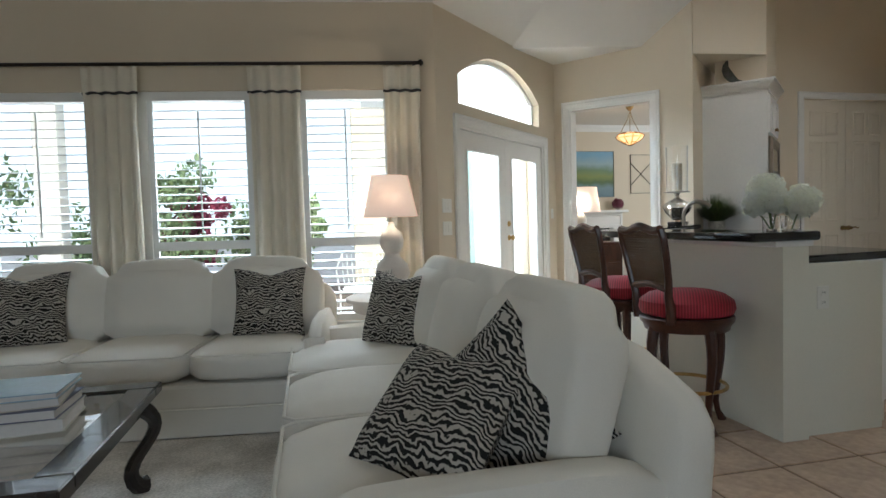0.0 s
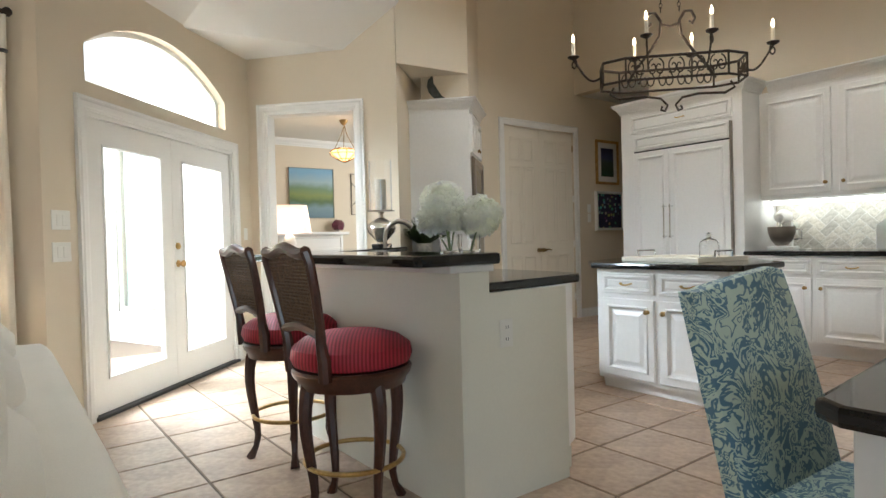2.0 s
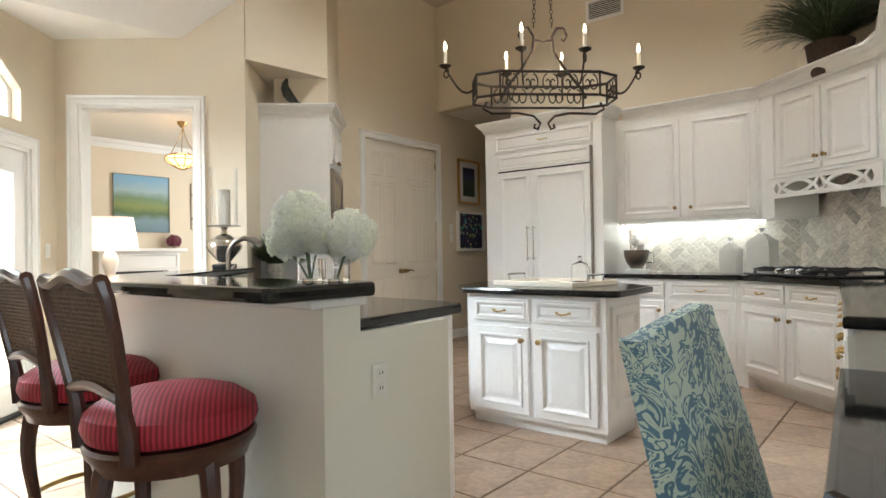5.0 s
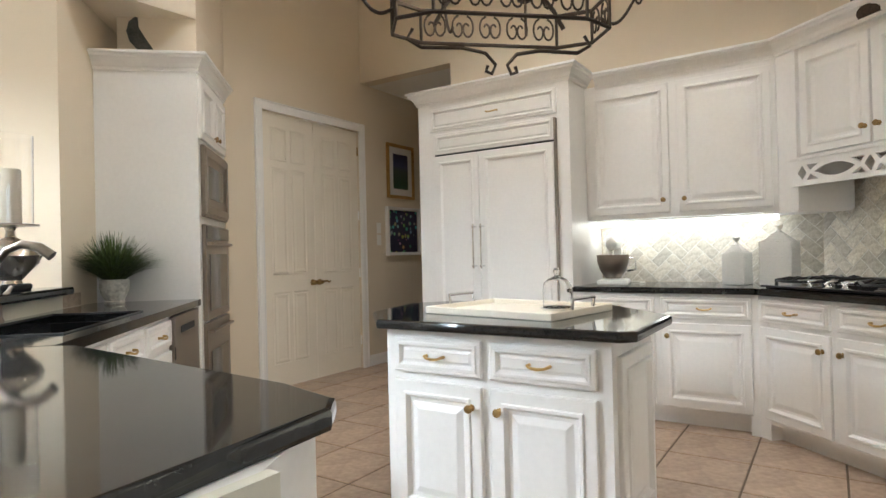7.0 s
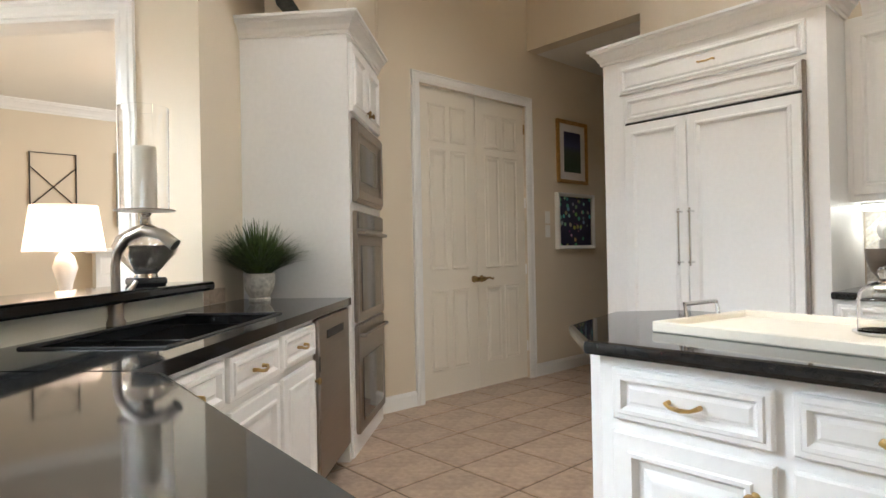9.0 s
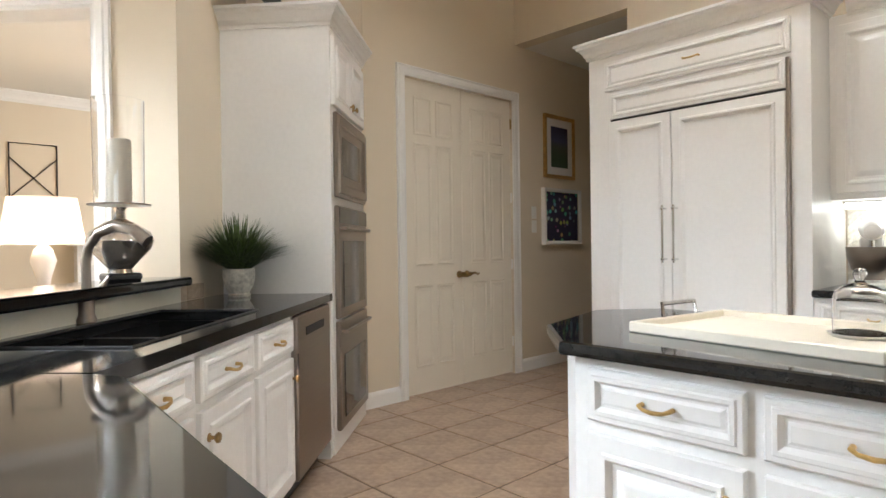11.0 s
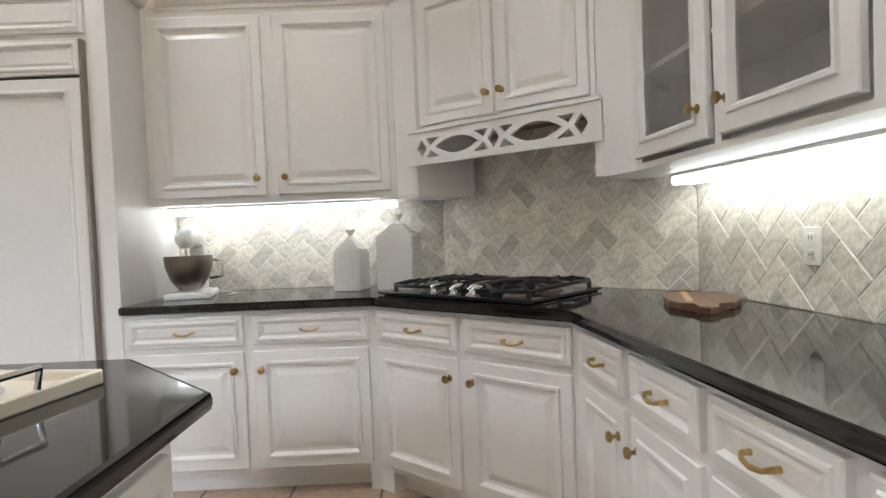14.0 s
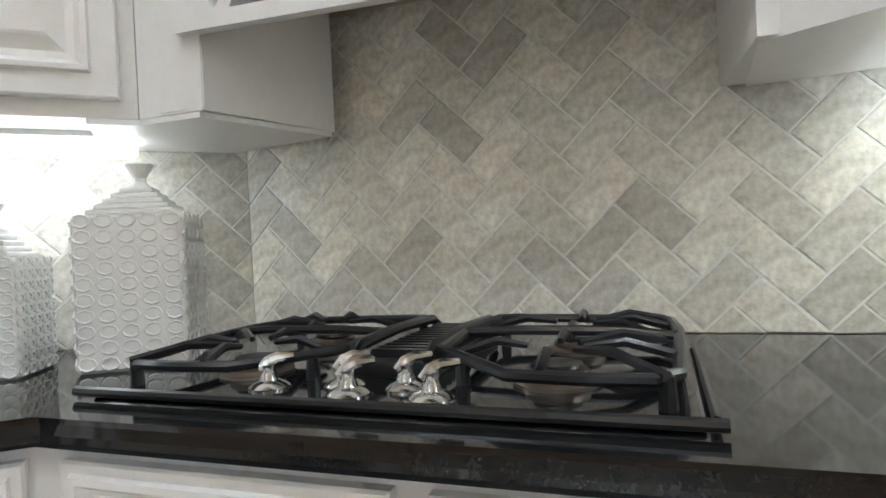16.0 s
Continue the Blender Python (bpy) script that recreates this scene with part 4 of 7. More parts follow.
for nm, z0, z1, lab in (("microwave", 1.46, 1.945, "stainless built-in microwave"), ("oven", 0.76, 1.41, "stainless built-in oven"), ("lower_oven", 0.12, 0.745, "stainless built-in lower oven")):
    bm = boxb(0.05, OW - 0.05, -0.028, -0.001, z0, z1, 0.006)
    o = part(nm, bm, STEEL, oc, lab)
    if nm == "microwave":
        part("trim_frame", rings_rect(B(), 0.06, OW - 0.06, z0 + 0.02, z1 - 0.02, [(0, 0.0), (0.004, 0.012), (0.05, 0.012), (0.056, 0.004)], True, y=-0.028), STEEL, o)
        part("window", boxb(0.14, OW - 0.24, -0.034, -0.029, z0 + 0.13, z1 - 0.13), SMOKE, o)
    else:
        if nm == "oven":
            part("control_panel", boxb(0.06, OW - 0.06, -0.034, -0.029, z1 - 0.10, z1 - 0.01), SMOKE, o)
        part("window", boxb(0.14, OW - 0.14, -0.033, -0.029, z0 + 0.06, z1 - 0.2), SMOKE, o)
        hz = z1 - 0.13 if nm == "oven" else z1 - 0.06
        bm = tube(B(), [(0.09, -0.028, hz), (0.09, -0.058, hz), (OW - 0.09, -0.058, hz), (OW - 0.09, -0.028, hz)], 0.011, 8)
        part("handle", bm, STEEL, o, "", True)

# ---- bar stools ----
def cabriole(bm, x, y, dx, dy, z1, r=0.022):
    pts, rad = [], []
    for t in range(11):
        f = t / 10
        z = z1 * (1 - f)
        o = 0.030 * math.sin(f * math.pi * 0.9) * (1 - f) * 2.2 - 0.018 * math.sin(f * math.pi) * f * 2 + 0.035 * max(0, f - 0.85) / 0.15
        pts.append((x + dx * o, y + dy * o, z))
        rad.append(r * (1.45 - 0.85 * f) if f < 0.9 else r * (0.68 + (f - 0.9) * 4))
    return tube(bm, pts, rad, 8)


def bar_stool(m, turn):
    t = thing("bar_stool", m, "dark carved bar stool with red striped seat and cane back", "bar stool", "bar stools")
    R, SZ = 0.235, 0.60
    part("seat", lathe(B(), [(0.20, SZ), (R, SZ + 0.012), (R + 0.012, SZ + 0.04), (R + 0.004, SZ + 0.08), (R - 0.04, SZ + 0.112), (R - 0.10, SZ + 0.130), (0.05, SZ + 0.137), (0.0, SZ + 0.138)][:-1], 32), REDCLOTH, t, "red striped upholstered round seat", True)
    part("seat_rail", lathe(B(), [(0.17, SZ - 0.07), (R - 0.02, SZ - 0.075), (R - 0.012, SZ - 0.05), (R + 0.004, SZ - 0.03), (R + 0.008, SZ - 0.01), (R, SZ)], 32), MAHOG, t, "", True)
    for i in range(4):
        a = radians(45 + 90 * i + turn)
        part("leg", cabriole(B(), 0.185 * math.cos(a), 0.185 * math.sin(a), math.cos(a), math.sin(a), SZ - 0.03), MAHOG, t, "", True)
    ring = [(0.20 * math.cos(2 * math.pi * k / 32), 0.20 * math.sin(2 * math.pi * k / 32), 0.22) for k in range(32)]
    part("foot_ring", tube(B(), ring, 0.010, 8, True), BRASS, t, "brass foot ring", True)
    # back on the -x side, leaning out
    bx, w = -0.198, 0.19
    def at(v, z):
        lean = 0.10 * ((z - SZ) / 0.55) ** 1.3 if z > SZ else 0
        return (bx - lean - 0.0, v, z)
    zt = SZ + 0.468
    for s in (-1, 1):
        pts = [at(s * 0.145, SZ - 0.02), at(s * 0.15, SZ + 0.06), at(s * 0.145, SZ + 0.12), at(s * 0.165, SZ + 0.2), at(s * 0.18, SZ + 0.32), at(s * 0.188, SZ + 0.42), at(s * 0.176, zt - 0.004)]
        part("back_post", tube(B(), pts, [0.026, 0.026, 0.021, 0.019, 0.019, 0.019, 0.021], 8), MAHOG, t, "", True)
    top = [at(v, zt + 0.012 * math.cos(v / w * math.pi * 1.5) ) for v in [0.178 * (k - 8) / 8 for k in range(17)]]
    part("top_rail", tube(B(), top, 0.022, 8), MAHOG, t, "", True)
    low = [at(v, SZ + 0.165 + 0.012 * math.cos(v / w * math.pi)) for v in [0.158 * (k - 6) / 6 for k in range(13)]]
    part("lower_rail", tube(B(), low, 0.019, 8), MAHOG, t, "", True)
    bm = B()
    for k in range(25):
        v = -0.168 + 0.336 * k / 24
        tube(bm, [at(v * 0.9, SZ + 0.17), at(v, SZ + 0.34), at(v, zt)], 0.0034, 4)
    for k in range(23):
        z = SZ + 0.18 + 0.295 * k / 22
        tube(bm, [at(-0.165, z), at(0.165, z)], 0.0032, 4)
    part("cane_panel", bm, CANE, t, "woven cane back panel")
    return t


bar_stool(pose(2.04, 3.25, 0, 0, 0, 2), -47)
bar_stool(pose(2.108, 4.04, 0, 0, 0, 2), 21)


# ---- patterned chair at the desk ----
def damask():
    m = bpy.data.materials.new("blue_damask")
    m.use_nodes = True
    nt = m.node_tree
    b = nt.nodes["Principled BSDF"]
    b.inputs["Roughness"].default_value = 0.75
    b.inputs["Sheen Weight"].default_value = 0.2
    tc = nt.nodes.new("ShaderNodeTexCoord")
    n = nt.nodes.new("ShaderNodeTexNoise")
    n.inputs["Scale"].default_value, n.inputs["Detail"].default_value, n.inputs["Distortion"].default_value = 9, 1.5, 3.5
    v = nt.nodes.new("ShaderNodeTexVoronoi")
    v.feature, v.inputs["Scale"].default_value = "SMOOTH_F1", 11
    nt.links.new(tc.outputs["Object"], n.inputs["Vector"])
    mx = nt.nodes.new("ShaderNodeMix")
    mx.data_type = "VECTOR"
    mx.inputs["Factor"].default_value = 0.16
    nt.links.new(tc.outputs["Object"], mx.inputs["A"]), nt.links.new(n.outputs["Color"], mx.inputs["B"])
    nt.links.new(mx.outputs["Result"], v.inputs["Vector"])
    w = nt.nodes.new("ShaderNodeMath")
    w.operation = "MULTIPLY"
    w.inputs[1].default_value = 34
    nt.links.new(v.outputs["Distance"], w.inputs[0])
    sn = nt.nodes.new("ShaderNodeMath")
    sn.operation = "SINE"
    nt.links.new(w.outputs[0], sn.inputs[0])
    ad = nt.nodes.new("ShaderNodeMath")
    ad.operation = "ADD"
    nt.links.new(sn.outputs[0], ad.inputs[0])
    n2 = nt.nodes.new("ShaderNodeMapRange")
    n2.inputs["To Min"].default_value, n2.inputs["To Max"].default_value = -1.6, 1.6
    nt.links.new(n.outputs["Fac"], n2.inputs["Value"]), nt.links.new(n2.outputs["Result"], ad.inputs[1])
    r = nt.nodes.new("ShaderNodeValToRGB")
    r.color_ramp.elements[0].position, r.color_ramp.elements[1].position = 0.40, 0.56
    r.color_ramp.elements[0].color, r.color_ramp.elements[1].color = (0.09, 0.19, 0.27, 1), (0.50, 0.61, 0.53, 1)
    sc = nt.nodes.new("ShaderNodeMapRange")
    sc.inputs["From Min"].default_value, sc.inputs["From Max"].default_value = -1.5, 1.5
    nt.links.new(ad.outputs[0], sc.inputs["Value"]), nt.links.new(sc.outputs["Result"], r.inputs["Fac"])
    nt.links.new(r.outputs["Color"], b.inputs["Base Color"])
    return m


DAMASK = damask()
# chair: origin on the floor under the seat, the back on the +y side
ch = thing("parsons_chair", pose(2.51, 1.56, 0, 0, 0, -3) @ Matrix.Diagonal((1.02, 1, 0.935, 1)), "blue and green damask upholstered high-back chair", "chair")
bm = B()
sec = []
for k in range(9):
    f = k / 8
    z = 0.30 + 0.71 * f
    yb = 0.16 + 0.17 * f ** 1.2
    sec.append((z, yb, 0.232 + 0.012 * math.sin(f * 3), 0.075 - 0.02 * f))
rings = []
for z, yb, hw, th in sec:
    ring = []
    for px, py in ((-1, 0.15), (-0.9, 0), (-0.4, -0.06), (0, -0.08), (0.4, -0.06), (0.9, 0), (1, 0.15), (1, 0.85), (0.9, 1), (0.4, 1.04), (0, 1.05), (-0.4, 1.04), (-0.9, 1), (-1, 0.85)):
        ring.append(bm.verts.new((px * hw, yb + py * th, z)))
    rings.append(ring)
zt, yb, hw, th = sec[-1]
for ins, dz in ((0.93, 0.018), (0.7, 0.03)):
    rings.append([bm.verts.new((v.co.x * ins, yb + th / 2 + (v.co.y - yb - th / 2) * ins * 0.9, zt + dz + 0.02 * (v.co.x / hw) * 1)) for v in rings[len(sec) - 1]])
for a, b in zip(rings, rings[1:]):
    for i in range(len(a)):
        bm.faces.new((a[i], a[(i + 1) % len(a)], b[(i + 1) % len(a)], b[i]))
bm.faces.new(rings[0][::-1]), bm.faces.new(rings[-1])
part("backrest", bm, DAMASK, ch, "", True)
part("seat", boxb(-0.235, 0.235, -0.25, 0.22, 0.36, 0.49, 0.03), DAMASK, ch, "", True)
part("skirt", boxb(-0.225, 0.225, -0.235, 0.24, 0.14, 0.36, 0.01), DAMASK, ch)
for x in (-0.2, 0.2):
    for y in (-0.2, 0.2):
        part("leg", prism(B(), [(x - 0.02, y - 0.02), (x + 0.02, y - 0.02), (x + 0.02, y + 0.02), (x - 0.02, y + 0.02)], 0, 0.14), MAHOG, ch)

# ---- desk ----
dk = thing("built_in_desk", pose(0, 0, 0), "white desk with a polished black granite top", "desk")
part("top", prism(B(), [(2.155, 1.54), (2.20, 1.597), (3.305, 1.675), (3.35, 0.93), (2.16, 0.83)][::-1], 0.715, 0.76, 0.014), GRANITE, dk)
part("end_panel", prism(B(), [(2.20, 0.90), (2.20, 1.53), (2.25, 1.535), (2.25, 0.90)][::-1], 0, 0.714), CAB, dk)
part("side_panel", prism(B(), [(3.27, 0.95), (3.25, 1.60), (3.30, 1.605), (3.32, 0.95)][::-1], 0, 0.714), CAB, dk)
part("apron", prism(B(), [(2.25, 1.46), (2.25, 1.50), (3.25, 1.58), (3.25, 1.54)][::-1], 0.63, 0.714), CAB, dk)


# ---- sofas ----
def cushion(bm, x0, x1, y0, y1, z0, z1, puff=0.03, n=8):
    """A soft box, fuller in the middle."""
    cx, cy, cz = (x0 + x1) / 2, (y0 + y1) / 2, (z0 + z1) / 2
    hx, hy, hz = (x1 - x0) / 2, (y1 - y0) / 2, (z1 - z0) / 2
    b2 = bmesh.new()
    bmesh.ops.create_cube(b2, size=2)
    bmesh.ops.subdivide_edges(b2, edges=b2.edges[:], cuts=n, use_grid_fill=True)
    for v in b2.verts:
        x, y, z = v.co
        l = lambda a, b: (1 - abs(a) ** 6) * (1 - abs(b) ** 6)
        e = 5.0
        s = (abs(x) ** e + abs(y) ** e + abs(z) ** e) ** (-1 / e)
        r = max(abs(x), abs(y), abs(z))
        k = 0.25 + 0.75 * 1
        q = Vector((x, y, z)) * s
        wob = 0.006 * noise.noise(Vector((x * 1.6 + cx * 5, y * 1.6 + cy * 5, z * 1.6)))
        v.co = (cx + q.x * (hx + puff * l(y, z) * (abs(x) > 0.99)) + wob, cy + q.y * (hy + puff * l(x, z) * (abs(y) > 0.99)) + wob, cz + q.z * (hz + puff * l(x, y) * (abs(z) > 0.99)) + wob)
    tmp = bpy.data.meshes.new("tmp")
    b2.to_mesh(tmp), b2.free()
    bm.from_mesh(tmp)
    bpy.data.meshes.remove(tmp)
    return bm


def piping(x0, x1, y0, y1, z, r=0.006):
    c = 0.04
    return tube(B(), [(x0 + c, y0, z), (x1 - c, y0, z), (x1, y0 + c, z), (x1, y1 - c, z), (x1 - c, y1, z), (x0 + c, y1, z), (x0, y1 - c, z), (x0, y0 + c, z)], r, 6, True)


def sofa(m, length, n, label, skirt=True, arm_h=0.60, back_h=0.86, depth=0.98, aw=0.17):
    """Local: front faces -y, x along; origin on the floor at the middle of the front."""
    t = thing("sofa", m, label, "sofa", "white sofas")
    h = length / 2
    part("frame", boxb(-h + 0.02, h - 0.02, 0.04, depth - 0.04, 0.16, 0.30, 0.02), LINEN, t)
    bm = B()
    box(bm, -h + 0.01, h - 0.01, 0.02, depth - 0.02, 0.02, 0.17, 0.006)
    part("skirt", bm, LINEN, t, "pleated white skirt")
    part("skirt_welt", tube(B(), [(-h, 0.012, 0.172), (h, 0.012, 0.172)], 0.006, 6), LINEN, t)
    bm = cushion(B(), -h + 0.01, h - 0.01, depth - 0.20, depth - 0.01, 0.15, back_h - 0.05, 0.02, 8)
    for v in bm.verts:
        v.co.y += 0.10 * (v.co.z - 0.45)
    part("back", bm, LINEN, t, "", True)
    for s in (-1, 1):
        bm = B()
        x = s * (h - aw / 2)
        cushion(bm, x - aw / 2, x + aw / 2, 0.06, depth - 0.10, 0.16, arm_h, 0.015, 6)
        part("arm", bm, LINEN, t, "rolled white arm", True)
        part("arm_front", boxb(x - 0.06, x + 0.06, 0.05, 0.07, 0.18, arm_h - 0.06, 0.02), LINEN, t)
    w = (length - 2 * aw) / n
    for i in range(n):
        x0 = -h + aw + i * w
        c = part("seat_cushion", cushion(B(), x0 + 0.004, x0 + w - 0.004, 0.02, depth - 0.14, 0.30, 0.47, 0.02), LINEN, t, "", True)
        part("piping", piping(x0 + 0.014, x0 + w - 0.014, 0.016, depth - 0.25, 0.455), LINEN, c, "", True)
        bm = cushion(B(), x0 + 0.006, x0 + w - 0.006, -0.11, 0.11, -0.23, 0.24, 0.05)
        bm.transform(pose(0, depth - 0.285, 0.655, -14, 0, 0))
        part("back_cushion", bm, LINEN, t, "", True)
    return t


sofa(pose(-0.93, 3.80, 0, 0, 0, -7), 2.12, 3, "white slipcovered three-seat sofa under the windows", True, 0.58, 0.86, 0.98, 0.10)
sofa(pose(-0.06, 2.88, 0, 0, 0, -90), 2.44, 3, "white slipcovered sofa with its back to the kitchen", True, 0.52, 0.80, 1.10, 0.17)


def pillow(name, m, w, label):
    bm = B()
    bmesh.ops.create_grid(bm, x_segments=14, y_segments=14, size=1)
    vs = bm.verts[:]
    r = bmesh.ops.extrude_face_region(bm, geom=bm.faces[:])
    up = {g for g in r["geom"] if isinstance(g, bmesh.types.BMVert)}
    for v in bm.verts:
        x, y = v.co.x, v.co.y
        th = 0.085 * ((1 - x ** 4) * (1 - y ** 4)) ** 0.6
        dent = 0.05 * math.exp(-(x / 0.35) ** 2) * max(0, y) ** 2
        pin = 1 - 0.09 * (1 - y * y) * abs(x) ** 2
        v.co = (x * w / 2 * pin, (th if v in up else -th), (y - dent * 3.2) * w / 2 * (1 - 0.08 * (1 - x * x)) + w / 2 + 0.006 * noise.noise(v.co * 4))
    return solid(name, bm, ZEBRA, label, "pillow", "zebra pillows", m=m, smooth=True)


pillow("throw_pillow", pose(-1.56, 4.28, 0.46, -18, 0, 6), 0.46, "black and white zebra-striped throw pillow on the sofa")
pillow("throw_pillow", pose(-0.19, 4.14, 0.46, -18, 0, -8), 0.44, "black and white zebra-striped throw pillow on the sofa")
pillow("throw_pillow", pose(0.47, 3.58, 0.45, -20, 0, -50), 0.44, "black and white zebra-striped throw pillow at the sofa's end")
pillow("throw_pillow", pose(0.41, 2.08, 0.42, -18, 45, -50), 0.47, "black and white zebra-striped pillow leaning on one corner")
pillow("throw_pillow", pose(0.27, 1.92, 0.46, -50, 0, -52), 0.44, "black and white zebra-striped throw pillow in front of another")

solid("area_rug", boxb(-4.2, 0.98, -1.0, 4.9, 0.0, 0.014, 0.004), RUG, "sand-coloured patterned wool rug", "rug")

# ---- coffee table ----
tb = thing("coffee_table", pose(-1.25, 2.69, 0.014, 0, 0, 0), "dark ebonised coffee table with glass top and scroll legs", "coffee table")
TH = 0.45
hx, hy = 0.66, 0.56
bm = B()
for x0, x1, y0, y1 in ((-hx, hx, -hy, -hy + 0.11), (-hx, hx, hy - 0.11, hy), (-hx, -hx + 0.11, -hy + 0.11, hy - 0.11), (hx - 0.11, hx, -hy + 0.11, hy - 0.11)):
    box(bm, x0, x1, y0, y1, TH - 0.045, TH, 0.006)
part("top_frame", bm, DARKWOOD, tb)
part("glass_top", boxb(-hx + 0.10, hx - 0.10, -hy + 0.10, hy - 0.10, TH - 0.016, TH - 0.008), CLEAR, tb)
bm = B()
for x0, x1, y0, y1 in ((-hx + 0.05, hx - 0.05, -hy + 0.05, -hy + 0.075), (-hx + 0.05, hx - 0.05, hy - 0.075, hy - 0.05), (-hx + 0.05, -hx + 0.075, -hy + 0.075, hy - 0.075), (hx - 0.075, hx - 0.05, -hy + 0.075, hy - 0.075)):
    box(bm, x0, x1, y0, y1, TH - 0.11, TH - 0.046, 0.004)
part("apron", bm, DARKWOOD, tb)
for sx in (-1, 1):
    for sy in (-1, 1):
        pts = []
        for k in range(15):
            f = k / 14
            o = 0.07 * math.sin(f * 2 * math.pi * 0.95) + 0.05 * f
            pts.append((sx * (hx - 0.09 + o * 0.72), sy * (hy - 0.09 + o * 0.72), (TH - 0.07) * (1 - f) + 0.02 * (f > 0.95)))
        part("leg", tube(B(), pts, [0.042 - 0.016 * math.sin(k / 14 * math.pi) for k in range(15)], 8), DARKWOOD, tb, "scrolled dark leg", True)
bz = TH + 0.014
for i, (w, d, h, c, rz) in enumerate(((0.42, 0.30, 0.045, (0.62, 0.60, 0.52), 6), (0.40, 0.29, 0.035, (0.10, 0.10, 0.16), 2), (0.38, 0.28, 0.030, (0.55, 0.50, 0.40), 9), (0.40, 0.28, 0.022, (0.30, 0.42, 0.52), 4))):
    k = thing("coffee_table_book", pose(-0.98, 2.76, bz, 0, 0, rz), "large hardback picture book in a stack", "book", "books on the coffee table")
    mc = mat("book_cover_%d" % i, c, 0.35, var=0.12, scale=4)
    part("page_block", boxb(-w / 2 + 0.006, w / 2 - 0.006, -d / 2 + 0.006, d / 2 - 0.006, 0.003, h - 0.003), CREAM, k)
    bm = B()
    box(bm, -w / 2, w / 2, -d / 2, d / 2, 0, 0.003), box(bm, -w / 2, w / 2, -d / 2, d / 2, h - 0.003, h), box(bm, -w / 2, -w / 2 + 0.004, -d / 2, d / 2, 0.003, h - 0.003)
    part("cover", bm, mc, k)
    bz += h + 0.001

# ---- end table and lamp ----
LX, LY = 0.66, 4.74
et = thing("end_table", pose(LX, LY, 0) @ Matrix.Diagonal((1.15, 1.15, 1, 1)), "grey-washed round end table between the sofas", "side table")
part("top", lathe(B(), [(0.26, 0.57), (0.30, 0.575), (0.30, 0.60), (0.285, 0.61), (0.02, 0.612)], 28), CREAM, et, "", True)
part("apron", lathe(B(), [(0.25, 0.50), (0.26, 0.51), (0.26, 0.57), (0.1, 0.57)], 28), CREAM, et, "", True)
part("pedestal", lathe(B(), [(0.20, 0), (0.20, 0.03), (0.06, 0.07), (0.045, 0.2), (0.06, 0.35), (0.05, 0.5)], 18), CREAM, et, "", True)
lm = thing("table_lamp", pose(LX, LY, 0.614) @ Matrix.Diagonal((0.95, 0.95, 0.88, 1)), "lit cream ribbed table lamp with white shade", "lamp")
part("base", lathe(B(), [(0.09, 0), (0.09, 0.02), (0.06, 0.04), (0.10, 0.09), (0.135, 0.17), (0.12, 0.25), (0.065, 0.31), (0.055, 0.34), (0.085, 0.40), (0.095, 0.45), (0.07, 0.52), (0.03, 0.56), (0.02, 0.60)], 24), CREAM, lm, "ribbed cream ceramic", True)
bm = B()
for r0, z0, r1, z1 in ((0.208, 0.645, 0.140, 0.98),):
    seg = 32
    a = [bm.verts.new((r0 * math.cos(2 * math.pi * i / seg), r0 * math.sin(2 * math.pi * i / seg), z0)) for i in range(seg)]
    b = [bm.verts.new((r1 * math.cos(2 * math.pi * i / seg), r1 * math.sin(2 * math.pi * i / seg), z1)) for i in range(seg)]
    for i in range(seg):
        bm.faces.new((a[i], a[(i + 1) % seg], b[(i + 1) % seg], b[i]))
sh = part("shade", bm, SHADE, lm, "pale fabric drum shade", True)
sol = sh.modifiers.new("thick", "SOLIDIFY")
sol.thickness = 0.003
for n in SHADE.node_tree.nodes:
    if n.type == "BSDF_PRINCIPLED":
        n.inputs["Transmission Weight"].default_value = 0.55
        n.inputs["Roughness"].default_value = 1.0
        n.inputs["Emission Color"].default_value = (1, 0.72, 0.55, 1)
        n.inputs["Emission Strength"].default_value = 0.35
lamp("table_lamp_bulb", "POINT", pose(LX, LY, 1.34), 14, (1, 0.75, 0.5), 0.04)

